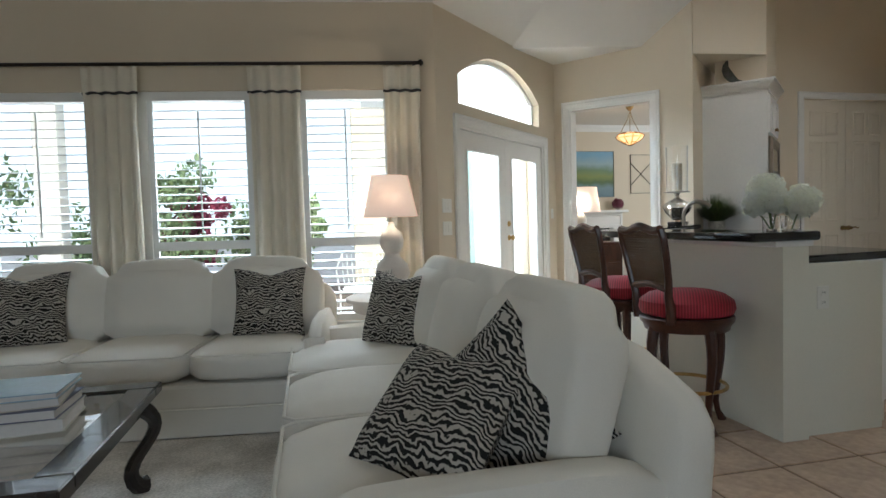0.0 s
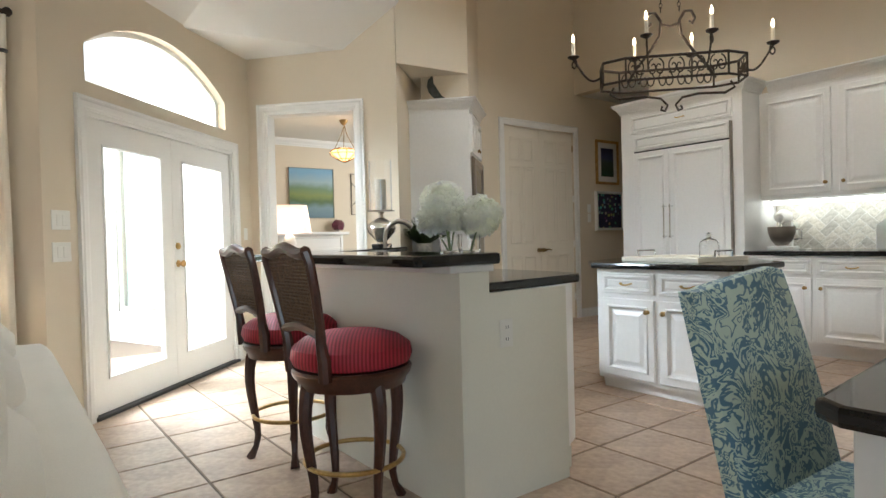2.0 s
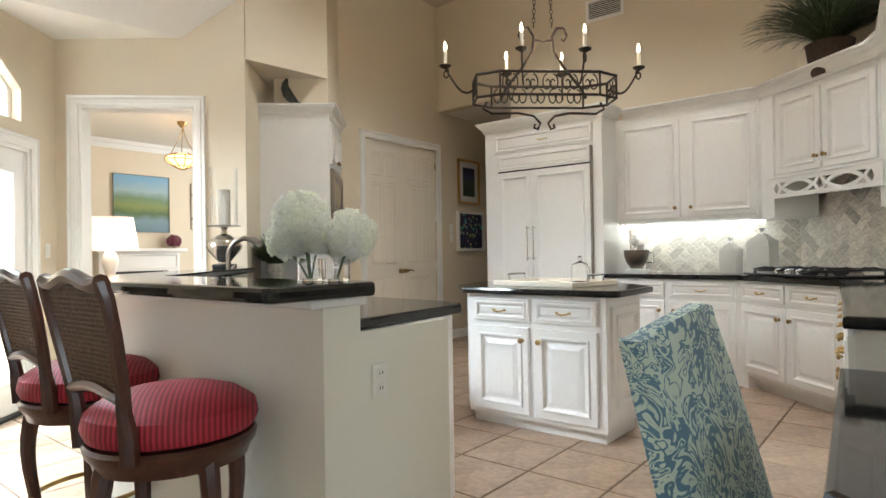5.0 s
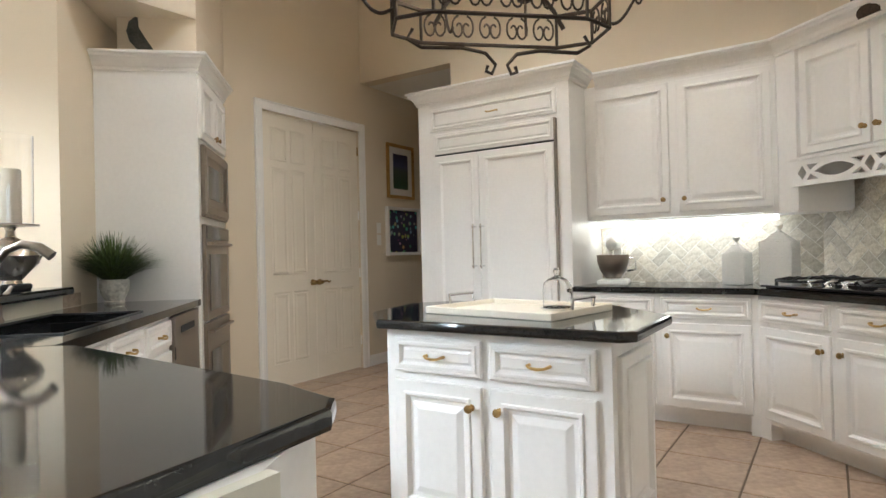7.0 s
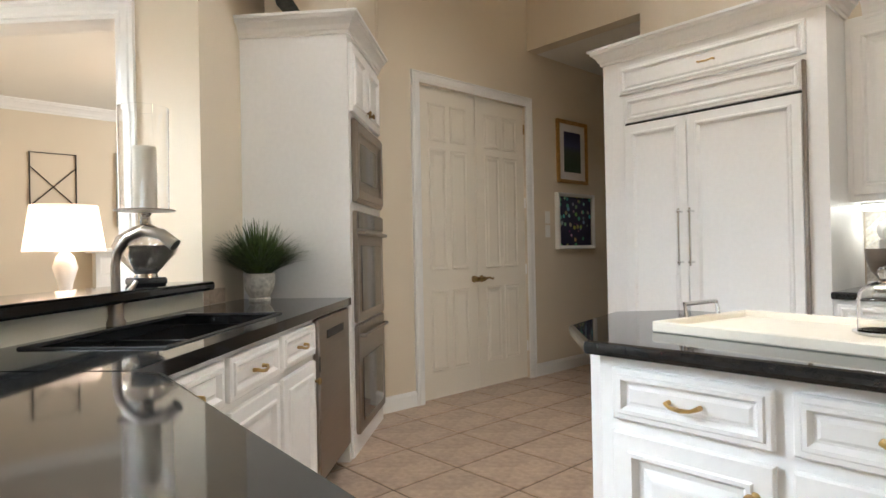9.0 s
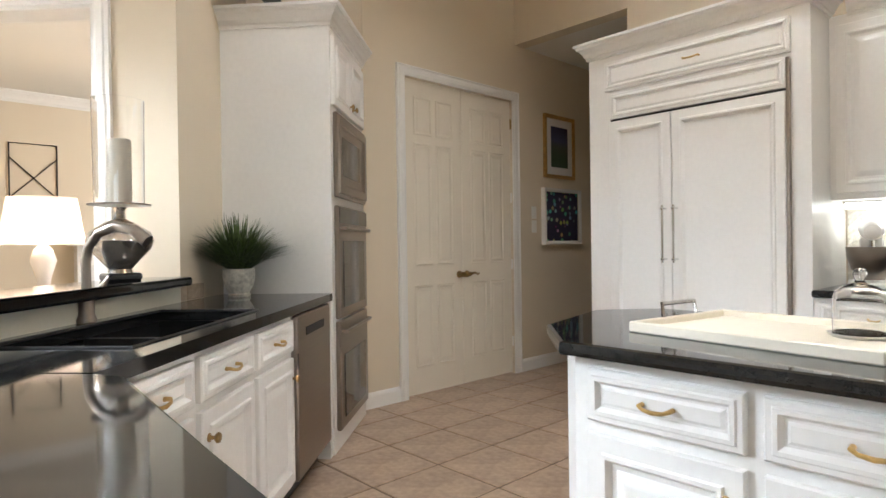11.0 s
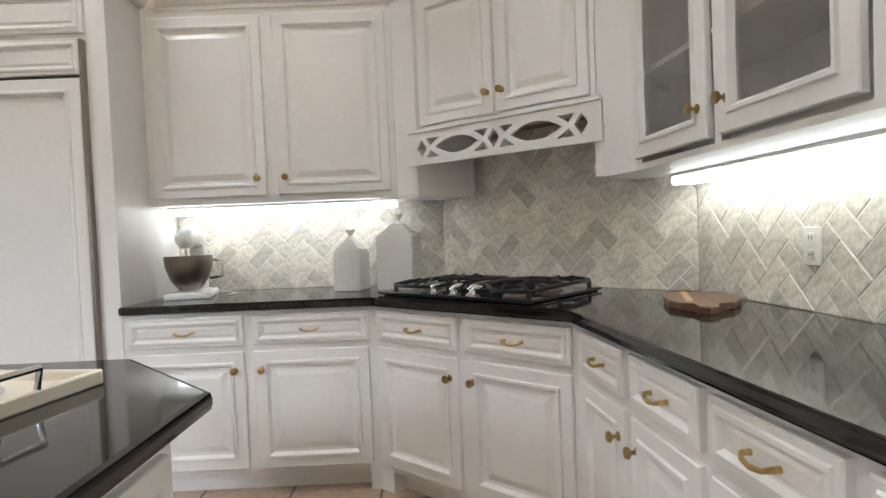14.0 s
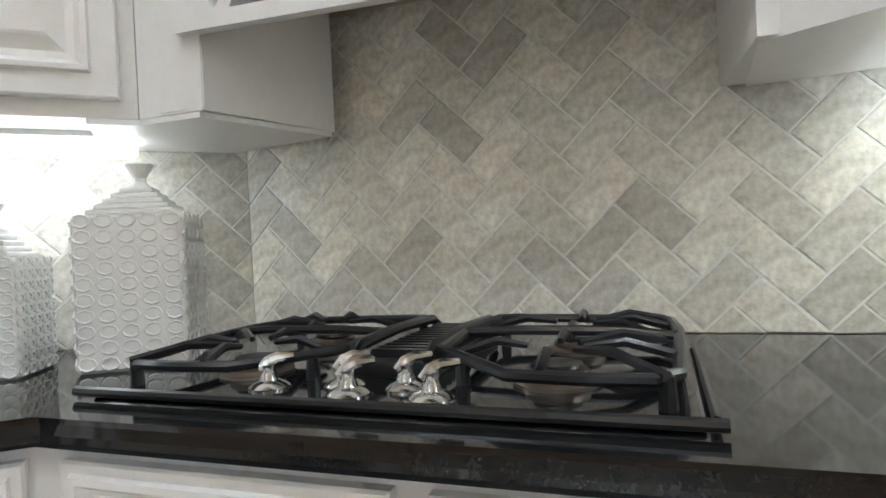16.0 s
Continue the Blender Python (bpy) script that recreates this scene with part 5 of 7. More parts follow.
# ---- windows, shutters, curtains ----
for i, (a, b) in enumerate(WINS):
    w = thing("window_%d" % (i + 1), NWF @ pose(0, WIN_Y, 0), "white window with open plantation shutters", "window", kind="structure")
    z0, z1 = 0.36, 2.21
    x0, x1 = a - 0.09, b + 0.09
    bm = B()
    box(bm, x0, a - 0.02, 0.02, 0.12, z0, z1), box(bm, b + 0.02, x1, 0.02, 0.12, z0, z1), box(bm, a - 0.02, b + 0.02, 0.02, 0.12, z1 - 0.07, z1), box(bm, a - 0.02, b + 0.02, 0.02, 0.12, z0, z0 + 0.05)
    part("window_frame", bm, TRIM, w)
    part("window_sill", boxb(x0 - 0.02, x1 + 0.02, -0.05, 0.13, z0 - 0.03, z0 - 0.001, 0.005), TRIM, w)
    bm = B()
    box(bm, a - 0.02, a + 0.02, 0.03, 0.06, z0 + 0.05, z1 - 0.07), box(bm, b - 0.02, b + 0.02, 0.03, 0.06, z0 + 0.05, z1 - 0.07), box(bm, a + 0.02, b - 0.02, 0.03, 0.06, 0.965, 1.035)
    part("shutter_frame", bm, BLIND, w)
    lo = [z0 + 0.09 + 0.066 * k for k in range(int((0.945 - z0 - 0.09) / 0.066) + 1)] + [1.075 + 0.066 * k for k in range(int((z1 - 0.09 - 1.075) / 0.066) + 1)]
    for z in lo:
        bm = box(B(), a + 0.021, b - 0.021, -0.030, 0.030, -0.004, 0.004, 0.002)
        bm.transform(pose(0, 0.045, z, 8, 0, 0))
        part("louvre", bm, BLIND, w)
    part("tilt_rod", boxb((a + b) / 2 - 0.006, (a + b) / 2 + 0.006, 0.0, 0.010, 1.1, z1 - 0.15), BLIND, w)
    g = part("pane", boxb(a - 0.02, b + 0.02, 0.10, 0.104, z0 + 0.05, z1 - 0.07), PANE, w)
    g.visible_shadow = False
rod = thing("curtain_rod", NWF @ pose(0, WIN_Y - 0.09, 2.395), "dark bronze curtain rod over the windows", "curtain rod")
part("rod", tube(B(), [(-4.6, 0, 0), (0.97, 0, 0)], 0.014, 8), IRON, rod, "", True)
part("finial", tube(B(), [(0.97, 0, 0), (0.985, 0, 0), (1.0, 0, 0), (1.015, 0, 0)], [0.014, 0.026, 0.026, 0.01], 10), IRON, rod, "", True)
part("bracket", tube(B(), [(0.94, 0, 0), (0.94, 0.088, -0.01)], 0.009, 6), IRON, rod)


def curtain(x0, x1, folds):
    t = thing("curtain", NWF @ pose(0, WIN_Y - 0.09, 0), "cream pleated curtain panel with a dark braid band", "curtain", "curtains")
    bm = B()
    n = folds * 10
    rows = [(0.03, 1.0, 0.030), (1.2, 0.95, 0.032), (1.95, 0.92, 0.030), (2.165, 0.97, 0.020), (2.20, 1.0, 0.012), (2.365, 1.02, 0.022), (2.375, 1.02, 0.02)]
    grid = []
    cx = (x0 + x1) / 2
    for z, s, amp in rows:
        r = []
        for k in range(n + 1):
            u = k / n
            y = amp * math.sin(u * folds * 2 * math.pi + 0.5 * math.sin(z * 2)) + 0.006 * noise.noise(Vector((u * 9, z, x0)))
            r.append(bm.verts.new((cx + (u - 0.5) * (x1 - x0) * s, y, z)))
        grid.append(r)
    for a, b in zip(grid, grid[1:]):
        for k in range(n):
            bm.faces.new((a[k], a[k + 1], b[k + 1], b[k]))
    p = part("panel", bm, LINENC, t, "", True)
    md = p.modifiers.new("cloth", "SOLIDIFY")
    md.thickness = 0.004
    bm = B()
    pts = [(cx + (k / n - 0.5) * (x1 - x0) * 1.0, -0.006 + 0.018 * math.sin(k / n * folds * 2 * math.pi), 2.178) for k in range(n + 1)]
    part("braid", tube(bm, pts, 0.011, 6), DARKMETAL, t, "dark braid trim", True)
    return t


for a, b, f in ((-1.565, -1.165, 4), (-0.345, 0.055, 4), (0.70, 0.985, 3), (-2.80, -2.38, 4)):
    curtain(a, b, f)

# ---- chandelier ----
CHX, CHY = 4.72, 3.45
cd = thing("chandelier", pose(CHX, CHY, 1.98, 0, 0, -46.8) @ Matrix.Diagonal((0.89, 0.89, 1, 1)), "oblong wrought-iron scroll chandelier with candle bulbs", "chandelier")


def ring_pts(L, W, z):
    c = 0.16
    return [(-L, -W + c * 0.6, z), (-L + c, -W, z), (L - c, -W, z), (L, -W + c * 0.6, z), (L, W - c * 0.6, z), (L - c, W, z), (-L + c, W, z), (-L, W - c * 0.6, z)]


CL, CW = 0.53, 0.20
Z0, Z1 = 0.17, 0.32
part("lower_rail", tube(B(), ring_pts(CL, CW, Z0), 0.009, 6, True), IRON, cd, "", True)
part("upper_rail", tube(B(), ring_pts(CL, CW, Z1), 0.010, 6, True), IRON, cd, "twisted iron rail", True)


def spiral(cx, cz, r0, r1, a0, turns, n=16):
    return [(cx + (r0 + (r1 - r0) * i / n) * math.cos(radians(a0) + turns * 2 * math.pi * i / n), cz + (r0 + (r1 - r0) * i / n) * math.sin(radians(a0) + turns * 2 * math.pi * i / n)) for i in range(n + 1)]


def scroll_panel(p, q, n):
    """S scrolls between the rails from p to q."""
    p, q = Vector(p), Vector(q)
    for k in range(n):
        a, b = p.lerp(q, k / n), p.lerp(q, (k + 1) / n)
        mid, h = (a + b) / 2, (Z1 - Z0) / 2
        d = (b - a)
        bm = B()
        for sgn in (1, -1):
            pts = []
            for u, v in spiral(0.25 * sgn, 0.0, 0.42, 0.12, 90 if sgn > 0 else -90, 1.15 * -sgn * sgn, 14):
                pts.append((mid.x + d.x * u * 0.62, mid.y + d.y * u * 0.62, (Z0 + Z1) / 2 + v * h * 1.9 * sgn * 0.98))
            tube(bm, pts, 0.0055, 5)
        part("scroll", bm, IRON, cd, "", True)


rp = ring_pts(CL, CW, 0)
scroll_panel(rp[1], rp[2], 5), scroll_panel(rp[5], rp[6], 5), scroll_panel(rp[3], rp[4], 2), scroll_panel(rp[7], rp[0], 2)
for x, y, _ in rp:
    part("upright", tube(B(), [(x, y, Z0), (x, y, Z1)], 0.008, 6), IRON, cd)
# candle arms: two at the ends, four at the corners
arms = [(-CL, 0, -0.22, 0, 0.10), (CL, 0, 0.22, 0, 0.10), (-0.20, -CW, -0.03, -0.10, 0.13), (0.20, -CW, 0.03, -0.10, 0.13), (-0.20, CW, -0.03, 0.10, 0.13), (0.20, CW, 0.03, 0.10, 0.13)]
for x, y, dx, dy, up in arms:
    bm = B()
    pts = []
    for k in range(13):
        f = k / 12
        pts.append((x + dx * f, y + dy * f, Z0 + 0.08 + 0.06 * math.sin(-f * math.pi * 1.2) + up * f))
    tube(bm, pts, 0.008, 6)
    ex, ey, ez = pts[-1]
    u = Vector((dx, dy, 0)).normalized()
    tube(bm, [(ex + u.x * a * 0.6 - u.x * 0.02, ey + u.y * a * 0.6 - u.y * 0.02, ez - 0.03 + b) for a, b in spiral(0.03, 0.0, 0.045, 0.012, 90, 1.1, 14)], 0.006, 5)
    arm = part("candle_arm", bm, IRON, cd, "scrolled iron arm", True)
    cup = lathe(B(), [(0.012, ez), (0.045, ez + 0.016), (0.048, ez + 0.024), (0.02, ez + 0.024)], 8, (ex, ey, 0))
    part("drip_pan", cup, IRON, arm)
    part("candle_sleeve", lathe(B(), [(0.014, ez + 0.022), (0.014, ez + 0.12), (0.011, ez + 0.124)], 12, (ex, ey, 0)), CANDLE, arm, "ivory candle sleeve", True)
    part("flame_bulb", lathe(B(), [(0.006, ez + 0.124), (0.013, ez + 0.140), (0.012, ez + 0.155), (0.005, ez + 0.178), (0.001, ez + 0.186)], 10, (ex, ey, 0)), BULB, arm, "lit flame bulb", True)
# lyre stays and chains
for sx in (-1, 1):
    bm = B()
    pts = [(sx * 0.33, 0, Z0 + 0.02), (sx * 0.28, 0, Z0 + 0.10), (sx * 0.17, 0, Z0 + 0.22), (sx * 0.08, 0, Z0 + 0.34), (sx * 0.07, 0, Z0 + 0.44), (sx * 0.11, 0, Z0 + 0.50), (sx * 0.16, 0, Z0 + 0.50), (sx * 0.185, 0, Z0 + 0.45), (sx * 0.165, 0, Z0 + 0.41), (sx * 0.14, 0, Z0 + 0.43)]
    tube(bm, pts, 0.011, 6)
    part("lyre_stay", bm, IRON, cd, "", True)
    bm = B()
    tube(bm, [(sx * 0.44, 0, Z0 - 0.005), (sx * 0.47, 0, Z0 - 0.05), (sx * 0.40, 0, Z0 - 0.085), (sx * 0.2, 0, Z0 - 0.08), (sx * 0.08, 0, Z0 - 0.10), (sx * 0.03, 0, Z0 - 0.15), (sx * 0.05, 0, Z0 - 0.19), (sx * 0.08, 0, Z0 - 0.18), (sx * 0.07, 0, Z0 - 0.155)], 0.009, 6)
    part("base_scroll", bm, IRON, cd, "", True)
    bm = B()
    z = Z0 + 0.50
    k = 0
    top = 2.33
    while z < top:
        pr = 0.011
        xx = sx * (0.07 * (1 - (z - Z0 - 0.5) / 1.8))
        if k % 2:
            ring = [(xx + pr * math.cos(a), 0, z + 0.02 + 0.02 * math.sin(a)) for a in [2 * math.pi * i / 10 for i in range(10)]]
        else:
            ring = [(xx, pr * math.cos(a), z + 0.02 + 0.02 * math.sin(a)) for a in [2 * math.pi * i / 10 for i in range(10)]]
        tube(bm, ring, 0.003, 4, True)
        z += 0.031
        k += 1
    part("chain", bm, IRON, cd)
part("cross_brace", tube(B(), [(-0.07, 0, Z0 + 0.42), (0, 0, Z0 + 0.40), (0.07, 0, Z0 + 0.42)], 0.009, 6), IRON, cd, "", True)
part("ceiling_canopy", lathe(B(), [(0.02, 2.32), (0.06, 2.34), (0.065, 2.378)], 16), IRON, cd, "", True)
cm = cd.matrix_world
lamp("chandelier_glow", "POINT", Matrix.Translation(cm @ Vector((0, 0, 0.55))), 18, (1, 0.72, 0.45), 0.25)

# ---- cooktop ----
DF = pose(B1[0], B1[1], 0, 0, 0, math.degrees(math.atan2(B2[1] - B1[1], B2[0] - B1[0])))
WL = math.hypot(B2[0] - B1[0], B2[1] - B1[1])

CK = DF @ pose(0.635, -0.385, CTOP)
ck = thing("gas_cooktop", CK, "black glass gas cooktop with iron grates", "cooktop")
part("glass_plate", boxb(-0.42, 0.42, -0.275, 0.25, 0.0005, 0.008, 0.003), BLACKGLASS, ck)
# raised downdraft vent between the two grates
vent = part("downdraft_vent", prism(B(), [(-0.068, -0.12), (0.068, -0.12), (0.068, 0.235), (-0.068, 0.235)], 0.008, 0.030, 0.004), BLACKIRON, ck, "black central vent body")
for k in range(12):
    y = -0.085 + 0.026 * k
    part("slat", boxb(-0.050, 0.050, y, y + 0.011, 0.031, 0.044), BLACKIRON, vent)
for sx in (-1, 1):
    part("vent_rail", tube(B(), [(sx * 0.060, -0.125, 0.036), (sx * 0.060, -0.10, 0.052), (sx * 0.060, 0.05, 0.058), (sx * 0.060, 0.21, 0.052), (sx * 0.060, 0.238, 0.036)], 0.009, 8), BLACKIRON, vent, "", True)


def grate(sx):
    """A bowed cast-iron frame with four fingers over each burner."""
    bm = B()
    rim = [(0.078, -0.115, 0.050), (0.105, -0.135, 0.048), (0.150, -0.175, 0.045), (0.205, -0.232, 0.043), (0.300, -0.240, 0.043), (0.372, -0.236, 0.043), (0.398, -0.205, 0.044), (0.404, -0.06, 0.050), (0.404, 0.08, 0.052), (0.396, 0.205, 0.048), (0.370, 0.235, 0.046), (0.24, 0.243, 0.048), (0.11, 0.240, 0.050), (0.078, 0.215, 0.052), (0.074, 0.05, 0.056)]
    tube(bm, [(sx * x, y, z) for x, y, z in rim], 0.0085, 8, True)
    tube(bm, [(sx * 0.076, 0.012, 0.056), (sx * 0.16, 0.012, 0.060), (sx * 0.32, 0.012, 0.060), (sx * 0.402, 0.012, 0.052)], 0.008, 8)
    for x, y in ((0.385, -0.225), (0.388, 0.225), (0.088, 0.225), (0.120, -0.145)):
        tube(bm, [(sx * x, y, 0.008), (sx * x, y, 0.046)], [0.011, 0.009], 8)
    for cy, lo, hi in ((-0.115, -0.236, 0.012), (0.128, 0.012, 0.240)):
        cx = 0.245
        for ex, ey in ((0.402, cy), (0.088 if cy > 0 else 0.112, cy), (cx, lo), (cx, hi), (0.385, lo if cy < 0 else hi), (0.385, hi if cy < 0 else lo)):
            d = Vector((cx - ex, cy - ey)).normalized()
            tx, ty = cx - d.x * 0.038, cy - d.y * 0.038
            tube(bm, [(sx * ex, ey, 0.047), (sx * (ex * 0.45 + tx * 0.55), ey * 0.45 + ty * 0.55, 0.064), (sx * tx, ty, 0.058)], [0.0075, 0.0075, 0.005], 6)
    return bm


for sx in (-1, 1):
    part("grate", grate(sx), BLACKIRON, ck, "bowed cast-iron burner grate", True)
    for cy in (-0.115, 0.128):
        b = part("burner", lathe(B(), [(0.060, 0.008), (0.060, 0.013), (0.044, 0.017), (0.044, 0.026), (0.042, 0.028), (0.01, 0.028)], 24, (sx * 0.245, cy, 0)), STEEL, ck, "burner ring", True)
        part("cap", lathe(B(), [(0.030, 0.0285), (0.036, 0.031), (0.034, 0.036), (0.01, 0.038)], 24, (sx * 0.245, cy, 0)), BLACKIRON, b, "black burner cap", True)
part("front_rail", tube(B(), [(-0.44, -0.285, 0.012), (0.44, -0.285, 0.012)], 0.0075, 8), BLACKIRON, ck, "", True)
part("side_rail", tube(B(), [(0.43, -0.27, 0.012), (0.43, 0.25, 0.012)], 0.0055, 6), BLACKIRON, ck, "", True)
for x, y in ((-0.155, -0.205), (-0.045, -0.180), (-0.015, -0.225), (0.050, -0.180), (0.105, -0.225)):
    k = part("knob", lathe(B(), [(0.030, 0.008), (0.030, 0.011), (0.024, 0.016), (0.014, 0.020), (0.010, 0.034), (0.011, 0.042)], 18, (x, y, 0)), CHROME, ck, "chrome control knob", True)
    part("lever", tube(B(), [(x - 0.010, y - 0.006, 0.034), (x, y, 0.046), (x + 0.012, y + 0.006, 0.052), (x + 0.034, y + 0.016, 0.053)], [0.007, 0.009, 0.008, 0.005], 8), CHROME, k, "", True)


# ---- things on the worktops ----
def jar(m, w, h):
    t = thing("canister", m, "white ceramic canister embossed with rings and a stepped lid", "canister", "canisters")
    part("body", boxb(-w / 2, w / 2, -w / 2, w / 2, 0, h, 0.006), WHITECER, t)
    bm = B()
    n = 5
    rows = int(h / (w / n * 0.72))
    for face in range(4):
        for i in range(n):
            for j in range(rows):
                cx, cz = -w / 2 + (i + 0.5) * w / n, (j + 0.6) * h / rows
                pts = [(cx + 0.40 * w / n * math.cos(a), -w / 2 - 0.001, cz + 0.30 * w / n * math.sin(a)) for a in [2 * math.pi * k / 8 for k in range(8)]]
                rot = pose(0, 0, 0, 0, 0, 90 * face)
                tube(bm, [rot @ Vector(p) for p in pts], 0.0028, 4, True)
    part("embossing", bm, WHITECER, t)
    bm = B()
    z = h
    for k, f in enumerate((0.80, 0.68, 0.56, 0.44, 0.32)):
        box(bm, -w * f / 2, w * f / 2, -w * f / 2, w * f / 2, z, z + 0.011, 0.003)
        z += 0.011
    lathe(bm, [(0.022, z), (0.012, z + 0.012), (0.012, z + 0.02), (0.026, z + 0.046), (0.024, z + 0.05)], 14)
    part("lid", bm, WHITECER, t, "stepped white lid")
    return t


jar(pose(6.86, 2.79, CTOP, 0, 0, -14), 0.145, 0.218)
jar(pose(6.817, 2.533, CTOP, 0, 0, -13), 0.19, 0.288)

bd = thing("cutting_board", pose(5.75, 1.43, CTOP, 0, 0, -18) @ Matrix.Diagonal((0.95, 0.95, 0.9, 1)), "walnut cutting board with a pale stripe and looped handle", "cutting board")
WAL = mat("walnut", (0.125, 0.062, 0.03), 0.45, var=0.35, scale=3, fine=25, stretch=(1, 10, 10))
MAPLE = mat("pale_maple", (0.45, 0.29, 0.13), 0.45, var=0.15, scale=3, fine=25, stretch=(1, 10, 10))
pts = [(0.20, -0.02), (0.21, 0.06), (0.17, 0.11), (0.05, 0.125), (-0.10, 0.115), (-0.15, 0.08), (-0.17, 0.035), (-0.25, 0.03), (-0.275, 0.0), (-0.25, -0.03), (-0.17, -0.035), (-0.14, -0.09), (-0.05, -0.125), (0.08, -0.12), (0.17, -0.09)]
part("board", prism(B(), pts, 0.0, 0.028, 0.006), WAL, bd)
part("stripe", boxb(-0.12, 0.19, 0.035, 0.058, 0.0285, 0.0295), MAPLE, bd)
# dark disc on the board as the hole's shade; nothing is pierced
part("hole_shade", lathe(B(), [(0.011, 0.0282), (0.011, 0.0288), (0.001, 0.0288)], 12, (-0.25, 0, 0)), DARKMETAL, bd)

mx = thing("stand_mixer", pose(6.88, 3.64, CTOP, 0, 0, 12) @ Matrix.Scale(1.1, 4), "white stand mixer with a steel bowl", "mixer")
part("base", prism(B(), [(-0.16, -0.10), (0.10, -0.10), (0.15, -0.05), (0.15, 0.05), (0.10, 0.10), (-0.16, 0.10)], 0, 0.03, 0.01), WHITECER, mx, "", True)
part("column", boxb(0.07, 0.15, -0.05, 0.05, 0.02, 0.25, 0.02), WHITECER, mx, "", True)
bm = B()
tube(bm, [(0.17, 0, 0.275), (0.13, 0, 0.285), (0.0, 0, 0.292), (-0.12, 0, 0.28), (-0.165, 0, 0.272), (-0.175, 0, 0.27)], [0.03, 0.052, 0.057, 0.050, 0.036, 0.012], 14)
part("motor_head", bm, WHITECER, mx, "", True)
part("bowl", lathe(B(), [(0.05, 0.04), (0.055, 0.05), (0.085, 0.09), (0.105, 0.15), (0.108, 0.20), (0.10, 0.20)], 24, (-0.08, 0, 0)), STEEL, mx, "polished steel bowl", True)
part("bowl_handle", tube(B(), [(-0.08, -0.10, 0.18), (-0.08, -0.15, 0.17), (-0.08, -0.15, 0.10), (-0.08, -0.09, 0.09)], 0.008, 8), CHROME, mx, "", True)
part("beater_shaft", tube(B(), [(-0.09, 0, 0.25), (-0.09, 0, 0.15)], 0.014, 10), CHROME, mx)
part("cord", tube(B(), [(0.12, -0.06, 0.01), (0.10, -0.16, 0.006), (0.02, -0.20, 0.006), (-0.05, -0.17, 0.006)], 0.004, 5), SWITCH, mx)

# tray and cloche on the island
tz = CTI
ty = thing("serving_tray", pose(4.82, 3.45, tz, 0, 0, -9) @ Matrix.Diagonal((1.25, 1.18, 1.2, 1)), "cream lacquered serving tray with chrome handles", "tray")
part("tray_base", boxb(-0.19, 0.19, -0.27, 0.27, 0, 0.010, 0.003), CANDLE, ty)
bm = B()
box(bm, -0.195, 0.195, -0.285, -0.271, 0, 0.027, 0.003), box(bm, -0.195, 0.195, 0.271, 0.285, 0, 0.027, 0.003), box(bm, -0.205, -0.191, -0.285, 0.285, 0, 0.027, 0.003), box(bm, 0.191, 0.205, -0.285, 0.285, 0, 0.027, 0.003)
part("tray_rim", bm, CANDLE, ty)
for s in (-1, 1):
    part("handle", tube(B(), [(-0.07, s * 0.278, 0.026), (-0.07, s * 0.285, 0.062), (0.07, s * 0.285, 0.062), (0.07, s * 0.278, 0.026)], 0.006, 6), CHROME, ty, "chrome tray handle", True)
cl = thing("glass_cloche", pose(4.865, 3.275, tz + 0.0125) @ Matrix.Diagonal((0.9, 0.9, 1.0, 1)), "clear glass cloche with a knob on a silver dish", "cloche")
part("dish", lathe(B(), [(0.075, 0), (0.085, 0.006), (0.085, 0.010), (0.02, 0.011)], 24), CHROME, cl, "", True)
bm = lathe(B(), [(0.072, 0.0125), (0.073, 0.09), (0.066, 0.118), (0.045, 0.136), (0.016, 0.146), (0.012, 0.152), (0.016, 0.160), (0.020, 0.170), (0.014, 0.182), (0.002, 0.186), (0.002, 0.142), (0.043, 0.133), (0.064, 0.116), (0.0705, 0.09), (0.0695, 0.0125), (0.072, 0.0125)], 32)
bm.faces.ensure_lookup_table()
dome = part("dome", bm, CLEAR, cl, "", True)

# bar: hydrangeas in two glass vases
def flower_head(cx, cy, cz, r, seed):
    rnd = random.Random(seed)
    bm = B()
    n = 110
    for i in range(n):
        z = 1 - 1.75 * (i + 0.5) / n
        a = i * 2.39996
        q = math.sqrt(max(0, 1 - z * z))
        d = Vector((q * math.cos(a), q * math.sin(a), z))
        c = Vector((cx, cy, cz)) + d * r * (0.92 + 0.14 * rnd.random())
        tq = d.to_track_quat("Z", "Y") @ Euler((rnd.uniform(-0.5, 0.5), rnd.uniform(-0.5, 0.5), rnd.uniform(0, 3))).to_quaternion()
        for k in range(4):
            b = 2 * math.pi * k / 4
            s = 0.019 * rnd.uniform(0.85, 1.2)
            u, v = Vector((math.cos(b), math.sin(b), 0)), Vector((-math.sin(b), math.cos(b), 0))
            loc = [u * 0.001, u * s * 0.7 + v * s * 0.55 + Vector((0, 0, 0.004)), u * s * 1.25 + Vector((0, 0, 0.001)), u * s * 0.7 - v * s * 0.55 + Vector((0, 0, 0.004))]
            bm.faces.new([bm.verts.new(c + tq @ w) for w in loc])
    return bm


